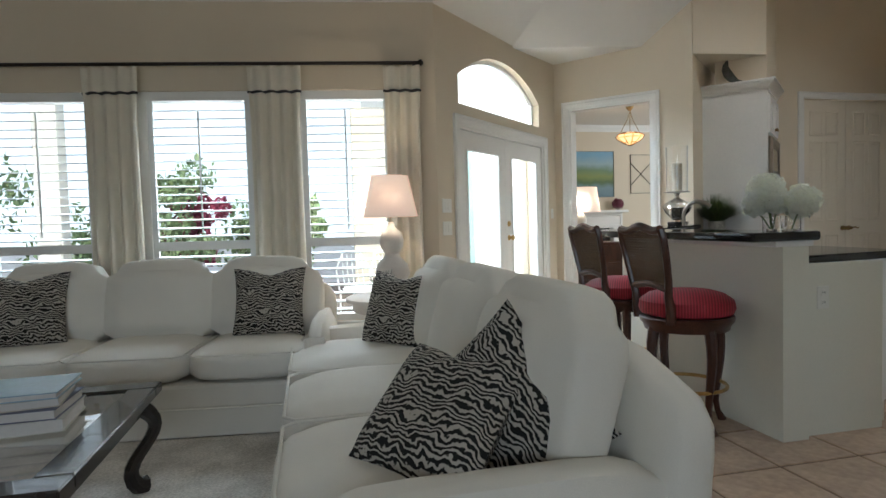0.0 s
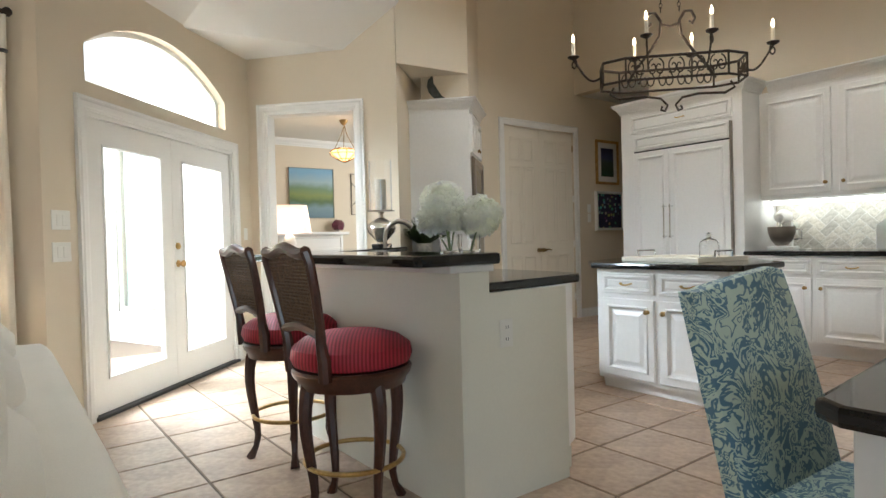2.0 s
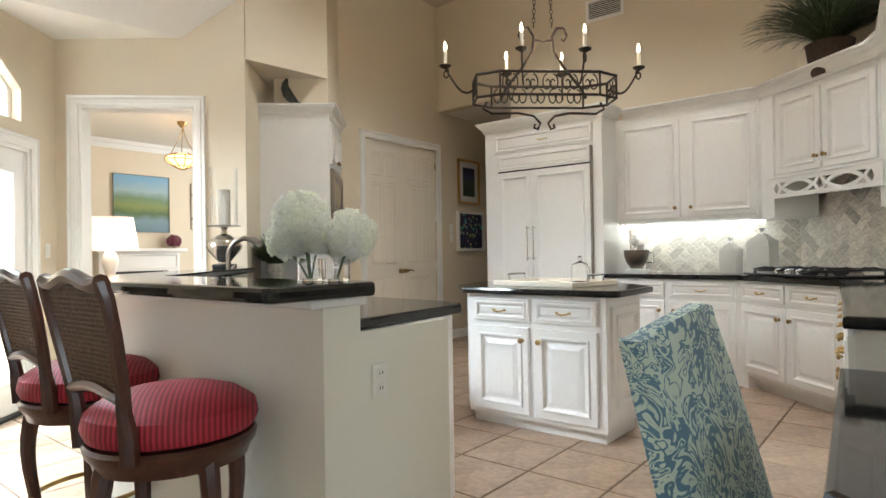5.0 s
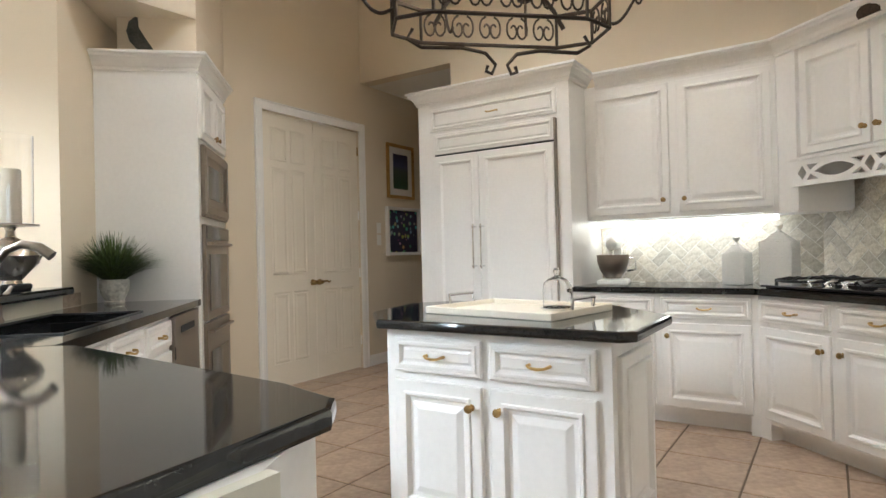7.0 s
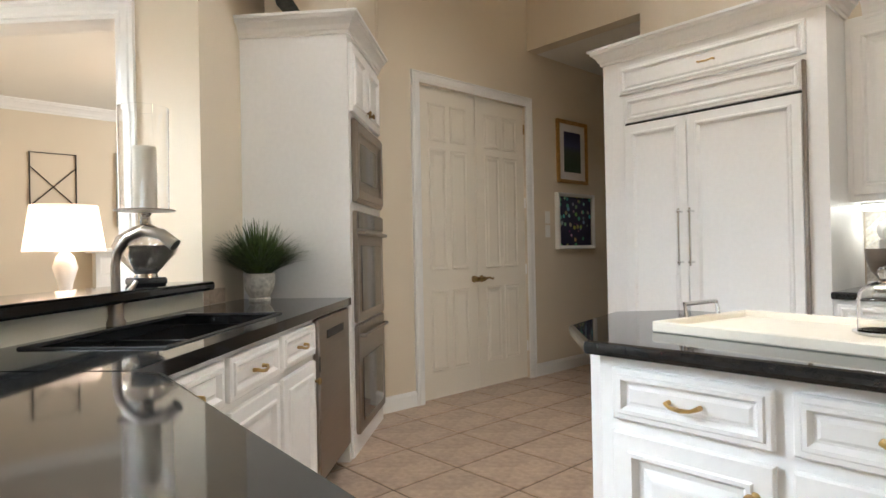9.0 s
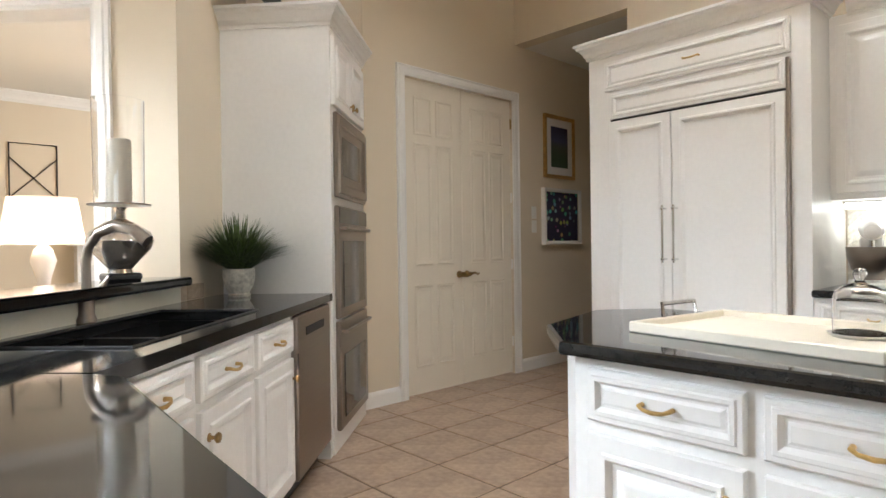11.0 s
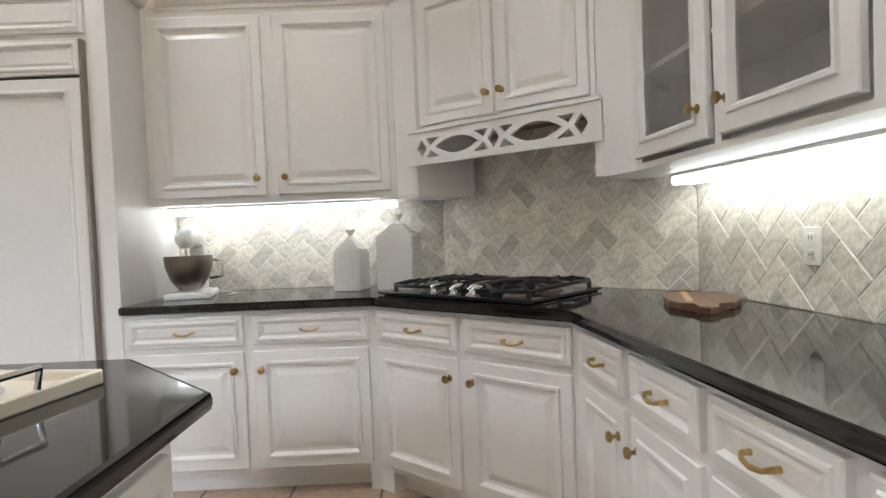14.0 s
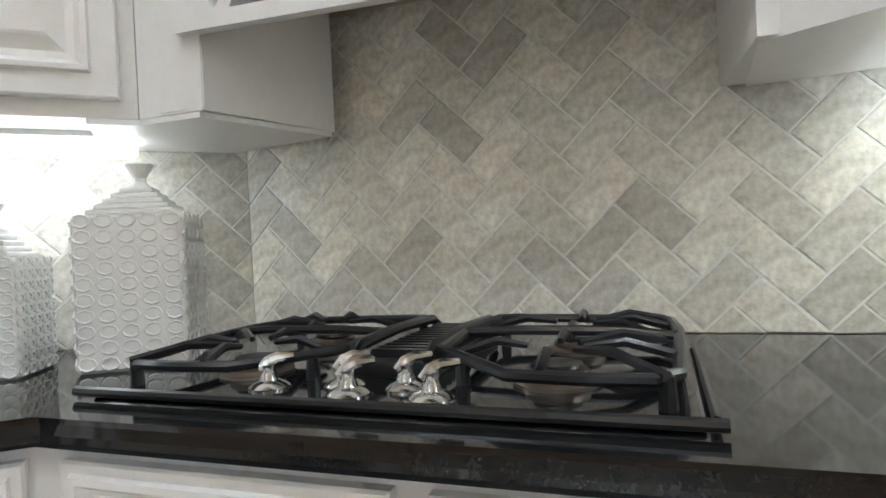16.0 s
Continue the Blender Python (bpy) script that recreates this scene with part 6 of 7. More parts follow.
def vase(m, heads, seed):
    t = thing("hydrangea_vase", m, "white hydrangeas in a low clear glass vase", "flowers", "hydrangea vases")
    part("vase", lathe(B(), [(0.042, 0), (0.045, 0.004), (0.045, 0.075), (0.042, 0.075), (0.042, 0.010), (0.01, 0.009)], 20), CLEAR, t, "clear glass", True)
    for i, (x, y, z, r) in enumerate(heads):
        h = part("flower_head", flower_head(x, y, z, r, seed + i), PETAL, t)
        part("core", lathe(B(), [(r * 0.5, z - r * 0.6), (r * 0.80, z - r * 0.2), (r * 0.82, z + r * 0.25), (r * 0.45, z + r * 0.74)], 12, (x, y, 0)), PETAL, h)
        part("stem", tube(B(), [(x * 0.1, y * 0.1, 0.012), (x * 0.5, y * 0.5, z * 0.5), (x, y, z - r * 0.5)], 0.004, 6), STEM, t)
    return t


vase(pose(2.40, 3.04, BZ), [(-0.02, 0.02, 0.205, 0.088), (0.03, 0.05, 0.145, 0.055), (-0.06, 0.05, 0.13, 0.055), (0.0, -0.04, 0.14, 0.055)], 3)
vase(pose(2.42, 2.94, BZ), [(0.03, -0.04, 0.145, 0.076), (0.05, 0.0, 0.11, 0.05)], 17)

# hurricane lamp at the end of the bar
hu = thing("hurricane_candle", pose(3.69, 5.72, BZ) @ Matrix.Diagonal((1.0, 1.0, 1.12, 1)), "mercury glass hurricane with an ivory pillar candle", "candle holder")
part("foot", boxb(-0.07, 0.07, -0.07, 0.07, 0, 0.03, 0.008), BLACKIRON, hu)
part("stem_urn", lathe(B(), [(0.05, 0.03), (0.045, 0.045), (0.06, 0.06), (0.12, 0.12), (0.135, 0.155), (0.12, 0.19), (0.06, 0.225), (0.025, 0.24), (0.02, 0.27), (0.03, 0.285)], 24), MERC, hu, "silvered mercury glass urn", True)
part("plate", lathe(B(), [(0.02, 0.285), (0.125, 0.292), (0.125, 0.297), (0.02, 0.297)], 24), STEEL, hu, "", True)
part("chimney", lathe(B(), [(0.098, 0.298), (0.100, 0.298), (0.104, 0.70), (0.100, 0.70), (0.096, 0.30)], 28), CLEAR, hu, "clear glass cylinder", True)
part("candle", lathe(B(), [(0.05, 0.30), (0.05, 0.54), (0.045, 0.548), (0.01, 0.545)], 20), CANDLE, hu, "ivory pillar candle", True)

# tap
tp = thing("kitchen_tap", SKF @ pose(0.83, 0.585, CTOP), "brushed steel pull-out kitchen tap", "tap")
part("base", lathe(B(), [(0.032, 0), (0.034, 0.01), (0.026, 0.03), (0.026, 0.10), (0.022, 0.11)], 18), STEEL, tp, "", True)
part("spout", tube(B(), [(0, 0, 0.08), (0, 0, 0.22), (0, -0.01, 0.27), (0, -0.05, 0.32), (0, -0.11, 0.345), (0, -0.18, 0.33), (0, -0.23, 0.29)], [0.017, 0.016, 0.016, 0.017, 0.019, 0.022, 0.024], 12), STEEL, tp, "", True)
part("lever", tube(B(), [(0.0, 0, 0.085), (0.045, 0, 0.09), (0.085, 0, 0.12), (0.10, -0.02, 0.16)], [0.02, 0.018, 0.012, 0.007], 10), STEEL, tp, "", True)


def grass_plant(name, m, n, r, h, leaf_mat, label, pot_prof, potmat, seed, wide=0.006, droop=0.6):
    rnd = random.Random(seed)
    t = thing(name, m, label, "plant")
    part("pot", lathe(B(), pot_prof, 22), potmat, t, "", True)
    z0 = pot_prof[-1][1]
    bm = B()
    for i in range(n):
        a, L = rnd.uniform(0, 2 * math.pi), h * rnd.uniform(0.6, 1.15)
        o = rnd.uniform(0.1, 1.0)
        d = Vector((math.cos(a), math.sin(a), 0))
        s = Vector((-d.y, d.x, 0))
        p0 = d * rnd.uniform(0, 0.05) + Vector((0, 0, z0 - 0.01))
        prev = None
        for k in range(5):
            f = k / 4
            p = p0 + d * (r * o * f) + Vector((0, 0, L * (f - droop * o * f * f)))
            w = wide * (1 - f * 0.85) * rnd.uniform(0.9, 1.1)
            cur = (bm.verts.new(p - s * w), bm.verts.new(p + s * w))
            if prev:
                bm.faces.new((prev[0], prev[1], cur[1], cur[0]))
            prev = cur
    part("foliage", bm, leaf_mat, t, "arching grassy leaves")
    return t


grass_plant("potted_grass", pose(4.33, 5.96, CTOP), 900, 0.36, 0.30, LEAF, "grassy plant in a distressed white pot", [(0.055, 0), (0.06, 0.012), (0.052, 0.02), (0.075, 0.06), (0.085, 0.11), (0.082, 0.14), (0.088, 0.15), (0.07, 0.15)], mat("distressed_pot", (0.60, 0.58, 0.52), 0.7, var=0.35, scale=14, fine=50, bump=0.3), 5)
grass_plant("cabinet_top_plant", pose(6.45, 1.98, UZ1 + 0.02), 1500, 0.62, 0.62, DARKLEAF, "large dark grassy plant in a brown basket", [(0.12, 0), (0.13, 0.02), (0.16, 0.22), (0.165, 0.24), (0.14, 0.24)], mat("dark_basket", (0.05, 0.03, 0.02), 0.8, var=0.4, scale=40, fine=90, bump=0.5), 9, 0.007, 0.75)
grass_plant("small_plant", pose(0.56, 4.46, 0.614), 160, 0.10, 0.14, DARKLEAF, "small evergreen plant on the end table", [(0.04, 0), (0.045, 0.01), (0.05, 0.07), (0.04, 0.07)], CREAM, 12, 0.006, 0.4)

# plate on the oven cabinet
pl = thing("decorative_plate", OF @ pose(0.12, 0.30, OZT + 0.115, 0, 0, -66) @ Matrix.Scale(0.72, 4), "large pewter-blue decorative plate on edge", "plate")
bm = lathe(B(), [(0.02, -0.012), (0.14, -0.010), (0.17, 0.0), (0.215, 0.012), (0.222, 0.016), (0.215, 0.020), (0.17, 0.010), (0.14, -0.002), (0.02, -0.004)], 40)
for v in bm.verts:
    rr = math.hypot(v.co.x, v.co.y)
    if rr > 0.2:
        k = 1 + 0.02 * math.cos(14 * math.atan2(v.co.y, v.co.x))
        v.co.x *= k
        v.co.y *= k
bm.transform(pose(0, 0, 0.215, 76, 0, 0))
part("dish", bm, mat("pewter_glaze", (0.075, 0.085, 0.080), 0.4, 0.3, var=0.4, scale=14, fine=60), pl, "", True)
part("stand", boxb(-0.06, 0.06, -0.02, 0.07, 0, 0.008), IRON, pl)

# pictures, switches
def picture(name, m, w, h, frame_mat, fw, art, label, mount=0.0, depth=0.03):
    t = thing(name, m, label, "picture")
    part("frame", rings_rect(B(), -w / 2, w / 2, -h / 2, h / 2, [(0, 0), (0, depth), (fw * 0.3, depth + 0.004), (fw, depth - 0.006), (fw, depth - 0.014)], True), frame_mat, t)
    if mount:
        part("mount", boxb(-w / 2 + fw, w / 2 - fw, -0.012, -0.001, -h / 2 + fw, h / 2 - fw), CREAM, t)
    i = fw + mount
    part("canvas", boxb(-w / 2 + i, w / 2 - i, -0.017, -0.0125, -h / 2 + i, h / 2 - i), art, t, "painted picture")
    return t


GOLD = mat("gilt_frame", (0.50, 0.30, 0.10), 0.4, 0.6, var=0.25, scale=20)
def art_mat(name, stops, scale, dist, spots=None):
    m = bpy.data.materials.new(name)
    m.use_nodes = True
    nt = m.node_tree
    b = nt.nodes["Principled BSDF"]
    b.inputs["Roughness"].default_value = 0.5
    tc = nt.nodes.new("ShaderNodeTexCoord")
    sp = nt.nodes.new("ShaderNodeSeparateXYZ")
    nt.links.new(tc.outputs["Generated"], sp.inputs[0])
    n = nt.nodes.new("ShaderNodeTexNoise")
    n.inputs["Scale"].default_value, n.inputs["Detail"].default_value = scale, 5
    nt.links.new(tc.outputs["Object"], n.inputs["Vector"])
    ma = nt.nodes.new("ShaderNodeMath")
    ma.operation = "MULTIPLY_ADD"
    ma.inputs[1].default_value = dist
    nt.links.new(n.outputs["Fac"], ma.inputs[0]), nt.links.new(sp.outputs["Z"], ma.inputs[2])
    r = nt.nodes.new("ShaderNodeValToRGB")
    while len(r.color_ramp.elements) < len(stops):
        r.color_ramp.elements.new(0.5)
    for e, (p, c) in zip(r.color_ramp.elements, stops):
        e.position, e.color = p, (*c, 1)
    nt.links.new(ma.outputs[0], r.inputs["Fac"])
    out = r.outputs["Color"]
    if spots:
        v = nt.nodes.new("ShaderNodeTexVoronoi")
        v.inputs["Scale"].default_value = spots
        nt.links.new(tc.outputs["Object"], v.inputs["Vector"])
        th = nt.nodes.new("ShaderNodeMath")
        th.operation = "LESS_THAN"
        th.inputs[1].default_value = 0.34
        nt.links.new(v.outputs["Distance"], th.inputs[0])
        hs = nt.nodes.new("ShaderNodeHueSaturation")
        hs.inputs["Value"].default_value, hs.inputs["Saturation"].default_value = 0.6, 0.8
        nt.links.new(v.outputs["Color"], hs.inputs["Color"])
        mi = nt.nodes.new("ShaderNodeMix")
        mi.data_type = "RGBA"
        nt.links.new(th.outputs[0], mi.inputs["Factor"]), nt.links.new(out, mi.inputs["A"]), nt.links.new(hs.outputs["Color"], mi.inputs["B"])
        out = mi.outputs["Result"]
    nt.links.new(out, b.inputs["Base Color"])
    return m


picture("framed_print", pose(7.80, PAN_Y, 2.12), 0.49, 0.615, GOLD, 0.035, art_mat("night_landscape", [(0.3, (0.03, 0.06, 0.03)), (0.6, (0.05, 0.07, 0.05)), (0.75, (0.05, 0.06, 0.14)), (1.0, (0.02, 0.02, 0.06))], 6, 0.2), "small dark landscape print in a gilt frame", 0.075)
picture("lily_painting", pose(7.82, PAN_Y, 1.44), 0.61, 0.545, TRIM, 0.035, art_mat("lily_pond", [(0.2, (0.02, 0.02, 0.05)), (0.9, (0.03, 0.03, 0.07))], 5, 0.3, 16), "dark painting of colourful lilies in a white frame", 0.0, 0.045)
def plate_switch(m, label, n=1, outlet=False):
    t = thing("outlet" if outlet else "light_switch", m, label, "outlet" if outlet else "switch")
    part("plate", boxb(-0.036 * n, 0.036 * n, -0.006, 0, -0.058, 0.058, 0.002), SWITCH, t)
    for i in range(n):
        x = (i - (n - 1) / 2) * 0.046
        if outlet:
            for z in (-0.025, 0.025):
                o = part("socket", boxb(x - 0.016, x + 0.016, -0.009, -0.0062, z - 0.016, z + 0.016, 0.002), SWITCH, t)
                for dx in (-0.006, 0.006):
                    part("slot", boxb(x + dx - 0.0015, x + dx + 0.0015, -0.0098, -0.0092, z - 0.005, z + 0.007), DARKMETAL, o)
        else:
            part("rocker", boxb(x - 0.016, x + 0.016, -0.010, -0.0062, -0.033, 0.033, 0.002), SWITCH, t)
    return t


plate_switch(pose(7.40, PAN_Y, 1.47), "white wall thermostat beside the paintings")
plate_switch(pose(7.40, PAN_Y, 1.34), "white light switch beside the paintings")
plate_switch(pose(2.575, 2.905, 0.70), "white duplex outlet on the peninsula", 1, True)
plate_switch(FDF @ pose(0.13, 0, 1.27), "white double light switch on the cream wall", 2)
plate_switch(FDF @ pose(0.13, 0, 1.08), "white light switch on the cream wall", 2)
plate_switch(FDF @ pose(2.45, 0, 1.20), "white light switch beside the french doors")
RF = pose(B2[0], B2[1], 0, 0, 0, math.degrees(math.atan2(U[1], U[0])))
plate_switch(RF @ pose(0.665, -0.012, 1.113), "white outlet on the stone backsplash", 1, True)
plate_switch(pose(FRW_X - 0.012, 3.65, 1.117, 0, 0, -90), "white outlet on the stone backsplash", 1, True)
vt = thing("air_vent", pose(FRW_X, 4.05, 3.72, 0, 0, -90), "white ceiling-height air vent grille", "vent")
part("frame", rings_rect(B(), -0.21, 0.21, -0.12, 0.12, [(0, 0), (0, 0.01), (0.03, 0.012), (0.03, 0.002)], True), TRIM, vt)
part("backing", boxb(-0.18, 0.18, -0.003, -0.001, -0.09, 0.09), DARKMETAL, vt)
for k in range(9):
    part("slat", boxb(-0.18, 0.18, -0.010, -0.0035, -0.085 + 0.02 * k, -0.079 + 0.02 * k), CREAM, vt)

# baseboards
for nm, m, L in (("baseboard", pose(OVR[0] + 0.03, PAN_Y, 0), PX0 - 0.08 - OVR[0] - 0.03), ("baseboard", pose(PX1 + 0.08, PAN_Y, 0), 2.0), ("baseboard", FDF, D0 - CASING), ("baseboard", FDF @ pose(D1 + CASING, 0, 0), FDL - D1 - CASING), ("baseboard", NWF @ pose(W1[0] - NWL, WIN_Y, 0), NWL)):
    bm = moulding(B(), [(0, 0, 0), (L, 0, 0)], BASEB)
    solid(nm, bm, TRIM, "white moulded baseboard", "baseboard", kind="structure", m=m)

# ---- formal room beyond the doorway ----
FRY = 10.0
wall("wall_formal_back", (0.8, FRY), (9.4, FRY), 3.0)
wall("wall_formal_right", (9.3, FRY), (9.3, PAN_Y), 3.0)
wall("wall_formal_left", (2.90, 7.22), (2.90, FRY), 2.85)
solid("formal_ceiling", prism(B(), [(2.78, 7.36), (3.10, 7.06), (4.14, 6.06), (5.1, 6.9), (5.6, 6.52), (9.4, 6.52), (9.4, 10.1), (2.78, 10.1)], 2.75, 2.85), CEIL, "white flat ceiling of the formal room", "ceiling", kind="structure")
solid("formal_crown", moulding(B(), [(2.90, FRY, 2.64), (9.3, FRY, 2.64)], CROWN), TRIM, "white crown moulding in the formal room", "moulding", kind="structure")
# unseen area lamp added to brighten the formal room
lamp("formal_fill_light", "AREA", look((7.5, 7.4, 1.8), (4.2, 9.6, 1.6)), 90, (1, 0.97, 0.92), 2.0, 1.8)
picture("landscape_painting", pose(4.98, FRY, 1.90), 0.77, 0.80, mat("canvas_edge", (0.3, 0.3, 0.25), 0.8), 0.004, art_mat("landscape_paint", [(0.05, (0.10, 0.16, 0.20)), (0.28, (0.16, 0.24, 0.26)), (0.42, (0.07, 0.12, 0.03)), (0.55, (0.20, 0.24, 0.05)), (0.68, (0.14, 0.22, 0.10)), (0.82, (0.30, 0.40, 0.42)), (1.0, (0.20, 0.36, 0.50))], 5, 0.18), "green and blue marsh landscape painting on canvas")
fp = thing("fireplace_mantel", pose(4.90, FRY, 0) @ Matrix.Diagonal((0.85, 1, 0.94, 1)), "white panelled fireplace mantel", "fireplace")
part("shelf", boxb(-0.72, 0.72, -0.26, 0, 1.30, 1.35, 0.008), TRIM, fp)
part("frieze", rings_rect(B(), -0.64, 0.64, 1.02, 1.30, [(0, 0), (0, 0.16), (0.05, 0.165), (0.06, 0.15), (0.08, 0.15)]), TRIM, fp)
for x in (-0.64, 0.44):
    part("pilaster", boxb(x, x + 0.20, -0.16, 0, 0, 1.02), TRIM, fp)
part("firebox", boxb(-0.44, 0.44, -0.02, -0.001, 0, 1.02), DARKMETAL, fp)


def lattice(m):
    t = thing("metal_wall_art", m, "dark metal lattice wall art", "wall art", "lattice wall art")
    bm = B()
    w, h = 0.20, 0.34
    tube(bm, [(-w, -0.01, -h), (w, -0.01, -h), (w, -0.01, h), (-w, -0.01, h)], 0.008, 5, True)
    for i in range(-3, 4):
        for s in (-1, 1):
            pts = [(x, -0.01, i * 0.2 + s * x * 1.0) for x in (-w, w)]
            if all(abs(p[2]) <= h for p in pts):
                tube(bm, pts, 0.006, 5)
    part("lattice", bm, IRON, t)


lattice(pose(4.02, FRY, 1.90)), lattice(pose(5.90, FRY, 1.90))
cs = thing("console_table", pose(3.74, 8.05, 0) @ Matrix.Diagonal((1, 1, 0.92, 1)), "dark wooden console chest", "chest")
part("body", boxb(-0.35, 0.55, -0.22, 0.22, 0.06, 0.84, 0.006), MAHOG, cs)
part("top", boxb(-0.38, 0.58, -0.25, 0.25, 0.84, 0.87, 0.006), MAHOG, cs)
for k in range(3):
    part("drawer", rings_rect(B(), -0.32, 0.52, 0.10 + 0.25 * k, 0.32 + 0.25 * k, [(0, 0), (0, 0.012), (0.01, 0.015)], y=-0.22), MAHOG, cs)
for x in (-0.32, 0.48):
    part("foot", boxb(x, x + 0.05, -0.2, 0.2, 0, 0.06), MAHOG, cs)
l2 = thing("table_lamp", pose(3.78, 8.05, 0.802), "lit white table lamp with tapered shade", "lamp")
part("base", lathe(B(), [(0.08, 0), (0.08, 0.02), (0.03, 0.05), (0.05, 0.18), (0.085, 0.30), (0.06, 0.38), (0.02, 0.42)], 18), WHITECER, l2, "", True)
bm = B()
seg = 28
a = [bm.verts.new((0.27 * math.cos(2 * math.pi * i / seg), 0.27 * math.sin(2 * math.pi * i / seg), 0.42)) for i in range(seg)]
b = [bm.verts.new((0.22 * math.cos(2 * math.pi * i / seg), 0.22 * math.sin(2 * math.pi * i / seg), 0.76)) for i in range(seg)]
for i in range(seg):
    bm.faces.new((a[i], a[(i + 1) % seg], b[(i + 1) % seg], b[i]))
part("shade", bm, SHADE, l2, "glowing white shade", True)
lamp("formal_lamp_bulb", "POINT", pose(3.78, 8.05, 1.36), 15, (1, 0.78, 0.55), 0.05)
pd = thing("pendant_light", pose(4.70, 8.30, 0.734) @ Matrix.Diagonal((0.9, 0.9, 0.695, 1)), "lit bronze pendant with amber glass", "pendant lamp")
AMBER = glow("amber_glass", (1, 0.55, 0.22), 3.0)
part("bowl", lathe(B(), [(0.03, 2.10), (0.10, 2.14), (0.19, 2.22), (0.21, 2.27), (0.18, 2.30), (0.09, 2.34), (0.04, 2.36)], 22), AMBER, pd, "lit amber glass bowl", True)
bm = B()
for k in range(10):
    an = 2 * math.pi * k / 10
    tube(bm, [(r * math.cos(an), r * math.sin(an), z) for r, z in ((0.02, 2.08), (0.11, 2.135), (0.205, 2.22), (0.225, 2.275), (0.18, 2.315), (0.08, 2.36))], 0.007, 5)
for r, z in ((0.215, 2.24), (0.20, 2.305), (0.11, 2.138)):
    tube(bm, [(r * math.cos(2 * math.pi * k / 20), r * math.sin(2 * math.pi * k / 20), z) for k in range(20)], 0.007, 5, True)
for k in range(3):
    an = 2 * math.pi * k / 3
    tube(bm, [(0.2 * math.cos(an), 0.2 * math.sin(an), 2.30), (0.05 * math.cos(an), 0.05 * math.sin(an), 2.62), (0.01, 0, 2.80)], 0.006, 5)
part("cage", bm, ANTBRASS, pd, "bronze cage and chains")
part("canopy", lathe(B(), [(0.02, 2.80), (0.06, 2.86), (0.065, 2.899)], 16), ANTBRASS, pd, "", True)
fl = thing("flower_bowl", pose(5.38, FRY - 0.12, 1.272), "purple flowers in a small bowl on the mantel", "flowers")
part("bowl", lathe(B(), [(0.03, 0), (0.06, 0.04), (0.065, 0.06), (0.05, 0.06)], 14), MERC, fl, "", True)
part("blooms", flower_head(0, 0, 0.10, 0.09, 31), mat("plum_petal", (0.16, 0.03, 0.06), 0.7, var=0.4, scale=20), fl)

# ---- outside ----
GROUND = mat("patio_stone", (0.45, 0.42, 0.38), 0.85, var=0.15, scale=3, fine=30, bump=0.2)
solid("ground", prism(B(), [(-60, 14.0), (-5.0, 6.22), (1.0, WIN_Y + 0.2), (2.75, 7.08), (2.74, 60), (-60, 60)][::-1], -0.30, -0.14), GROUND, "pale patio paving and lawn", "ground", kind="structure")
# self-glowing white card added in place of the overbright sky
SKYCARD = glow("sky_card_glow", (0.97, 1.0, 1.0), 1.15)
solid("backdrop", boxb(-60, 30, 54, 54.3, -1, 40), SKYCARD, "glowing white panel in place of the bright sky behind the garden", "backdrop", kind="structure")
# patio wall with a window, seen through the french doors
OWF = pose(2.66, 7.40, 0, 0, 0, 112)
pw = thing("patio_wall", OWF, "white stucco patio wall with a tall window", "wall", kind="structure")
bm = B()
for x0, x1, z0, z1 in ((0, 0.9, -0.14, 3.4), (1.7, 4.2, -0.14, 3.4), (0.9, 1.7, -0.14, 0.35), (0.9, 1.7, 2.4, 3.4)):
    box(bm, x0, x1, -0.2, 0, z0, z1)
part("stucco", bm, OUTWHITE, pw)
part("window_frame", rings_rect(B(), 0.9, 1.7, 0.35, 2.4, [(0, 0), (0, 0.03), (0.06, 0.03), (0.06, 0)], True), TRIM, pw)
part("pane", boxb(0.95, 1.65, -0.1, -0.09, 0.4, 2.35), mat("pale_green_glass", (0.45, 0.60, 0.55), 0.08, var=0.05), pw)
for x in (-0.6, -3.4):
    solid("patio_column", boxb(x - 0.16, x + 0.16, 9.6, 9.92, -0.14, 3.2, 0.01), OUTWHITE, "white square patio column", "column", "patio columns")


def patio_chair(m):
    t = thing("patio_chair", m, "white metal garden chair on the patio", "chair", "patio chairs")
    for x in (-0.22, 0.22):
        for y in (-0.2, 0.22):
            part("leg", tube(B(), [(x, y, 0), (x * 0.95, y * 0.95, 0.42)], 0.012, 6), TRIM, t)
    part("seat", lathe(B(), [(0.25, 0.41), (0.26, 0.425), (0.24, 0.44), (0.02, 0.435)], 18), TRIM, t)
    part("back_frame", tube(B(), [(-0.22, 0.22, 0.42), (-0.24, 0.26, 0.7), (-0.12, 0.29, 0.92), (0.12, 0.29, 0.92), (0.24, 0.26, 0.7), (0.22, 0.22, 0.42)], 0.012, 6), TRIM, t)
    for k in range(5):
        x = -0.14 + 0.07 * k
        part("back_bar", tube(B(), [(x, 0.22, 0.43), (x, 0.27, 0.7), (x * 0.9, 0.29, 0.9)], 0.007, 5), TRIM, t)
    return t


pc = patio_chair(pose(1.15, 7.60, -0.14, 0, 0, 40))
copy_thing(pc, pose(0.75, 8.4, -0.14, 0, 0, 150))


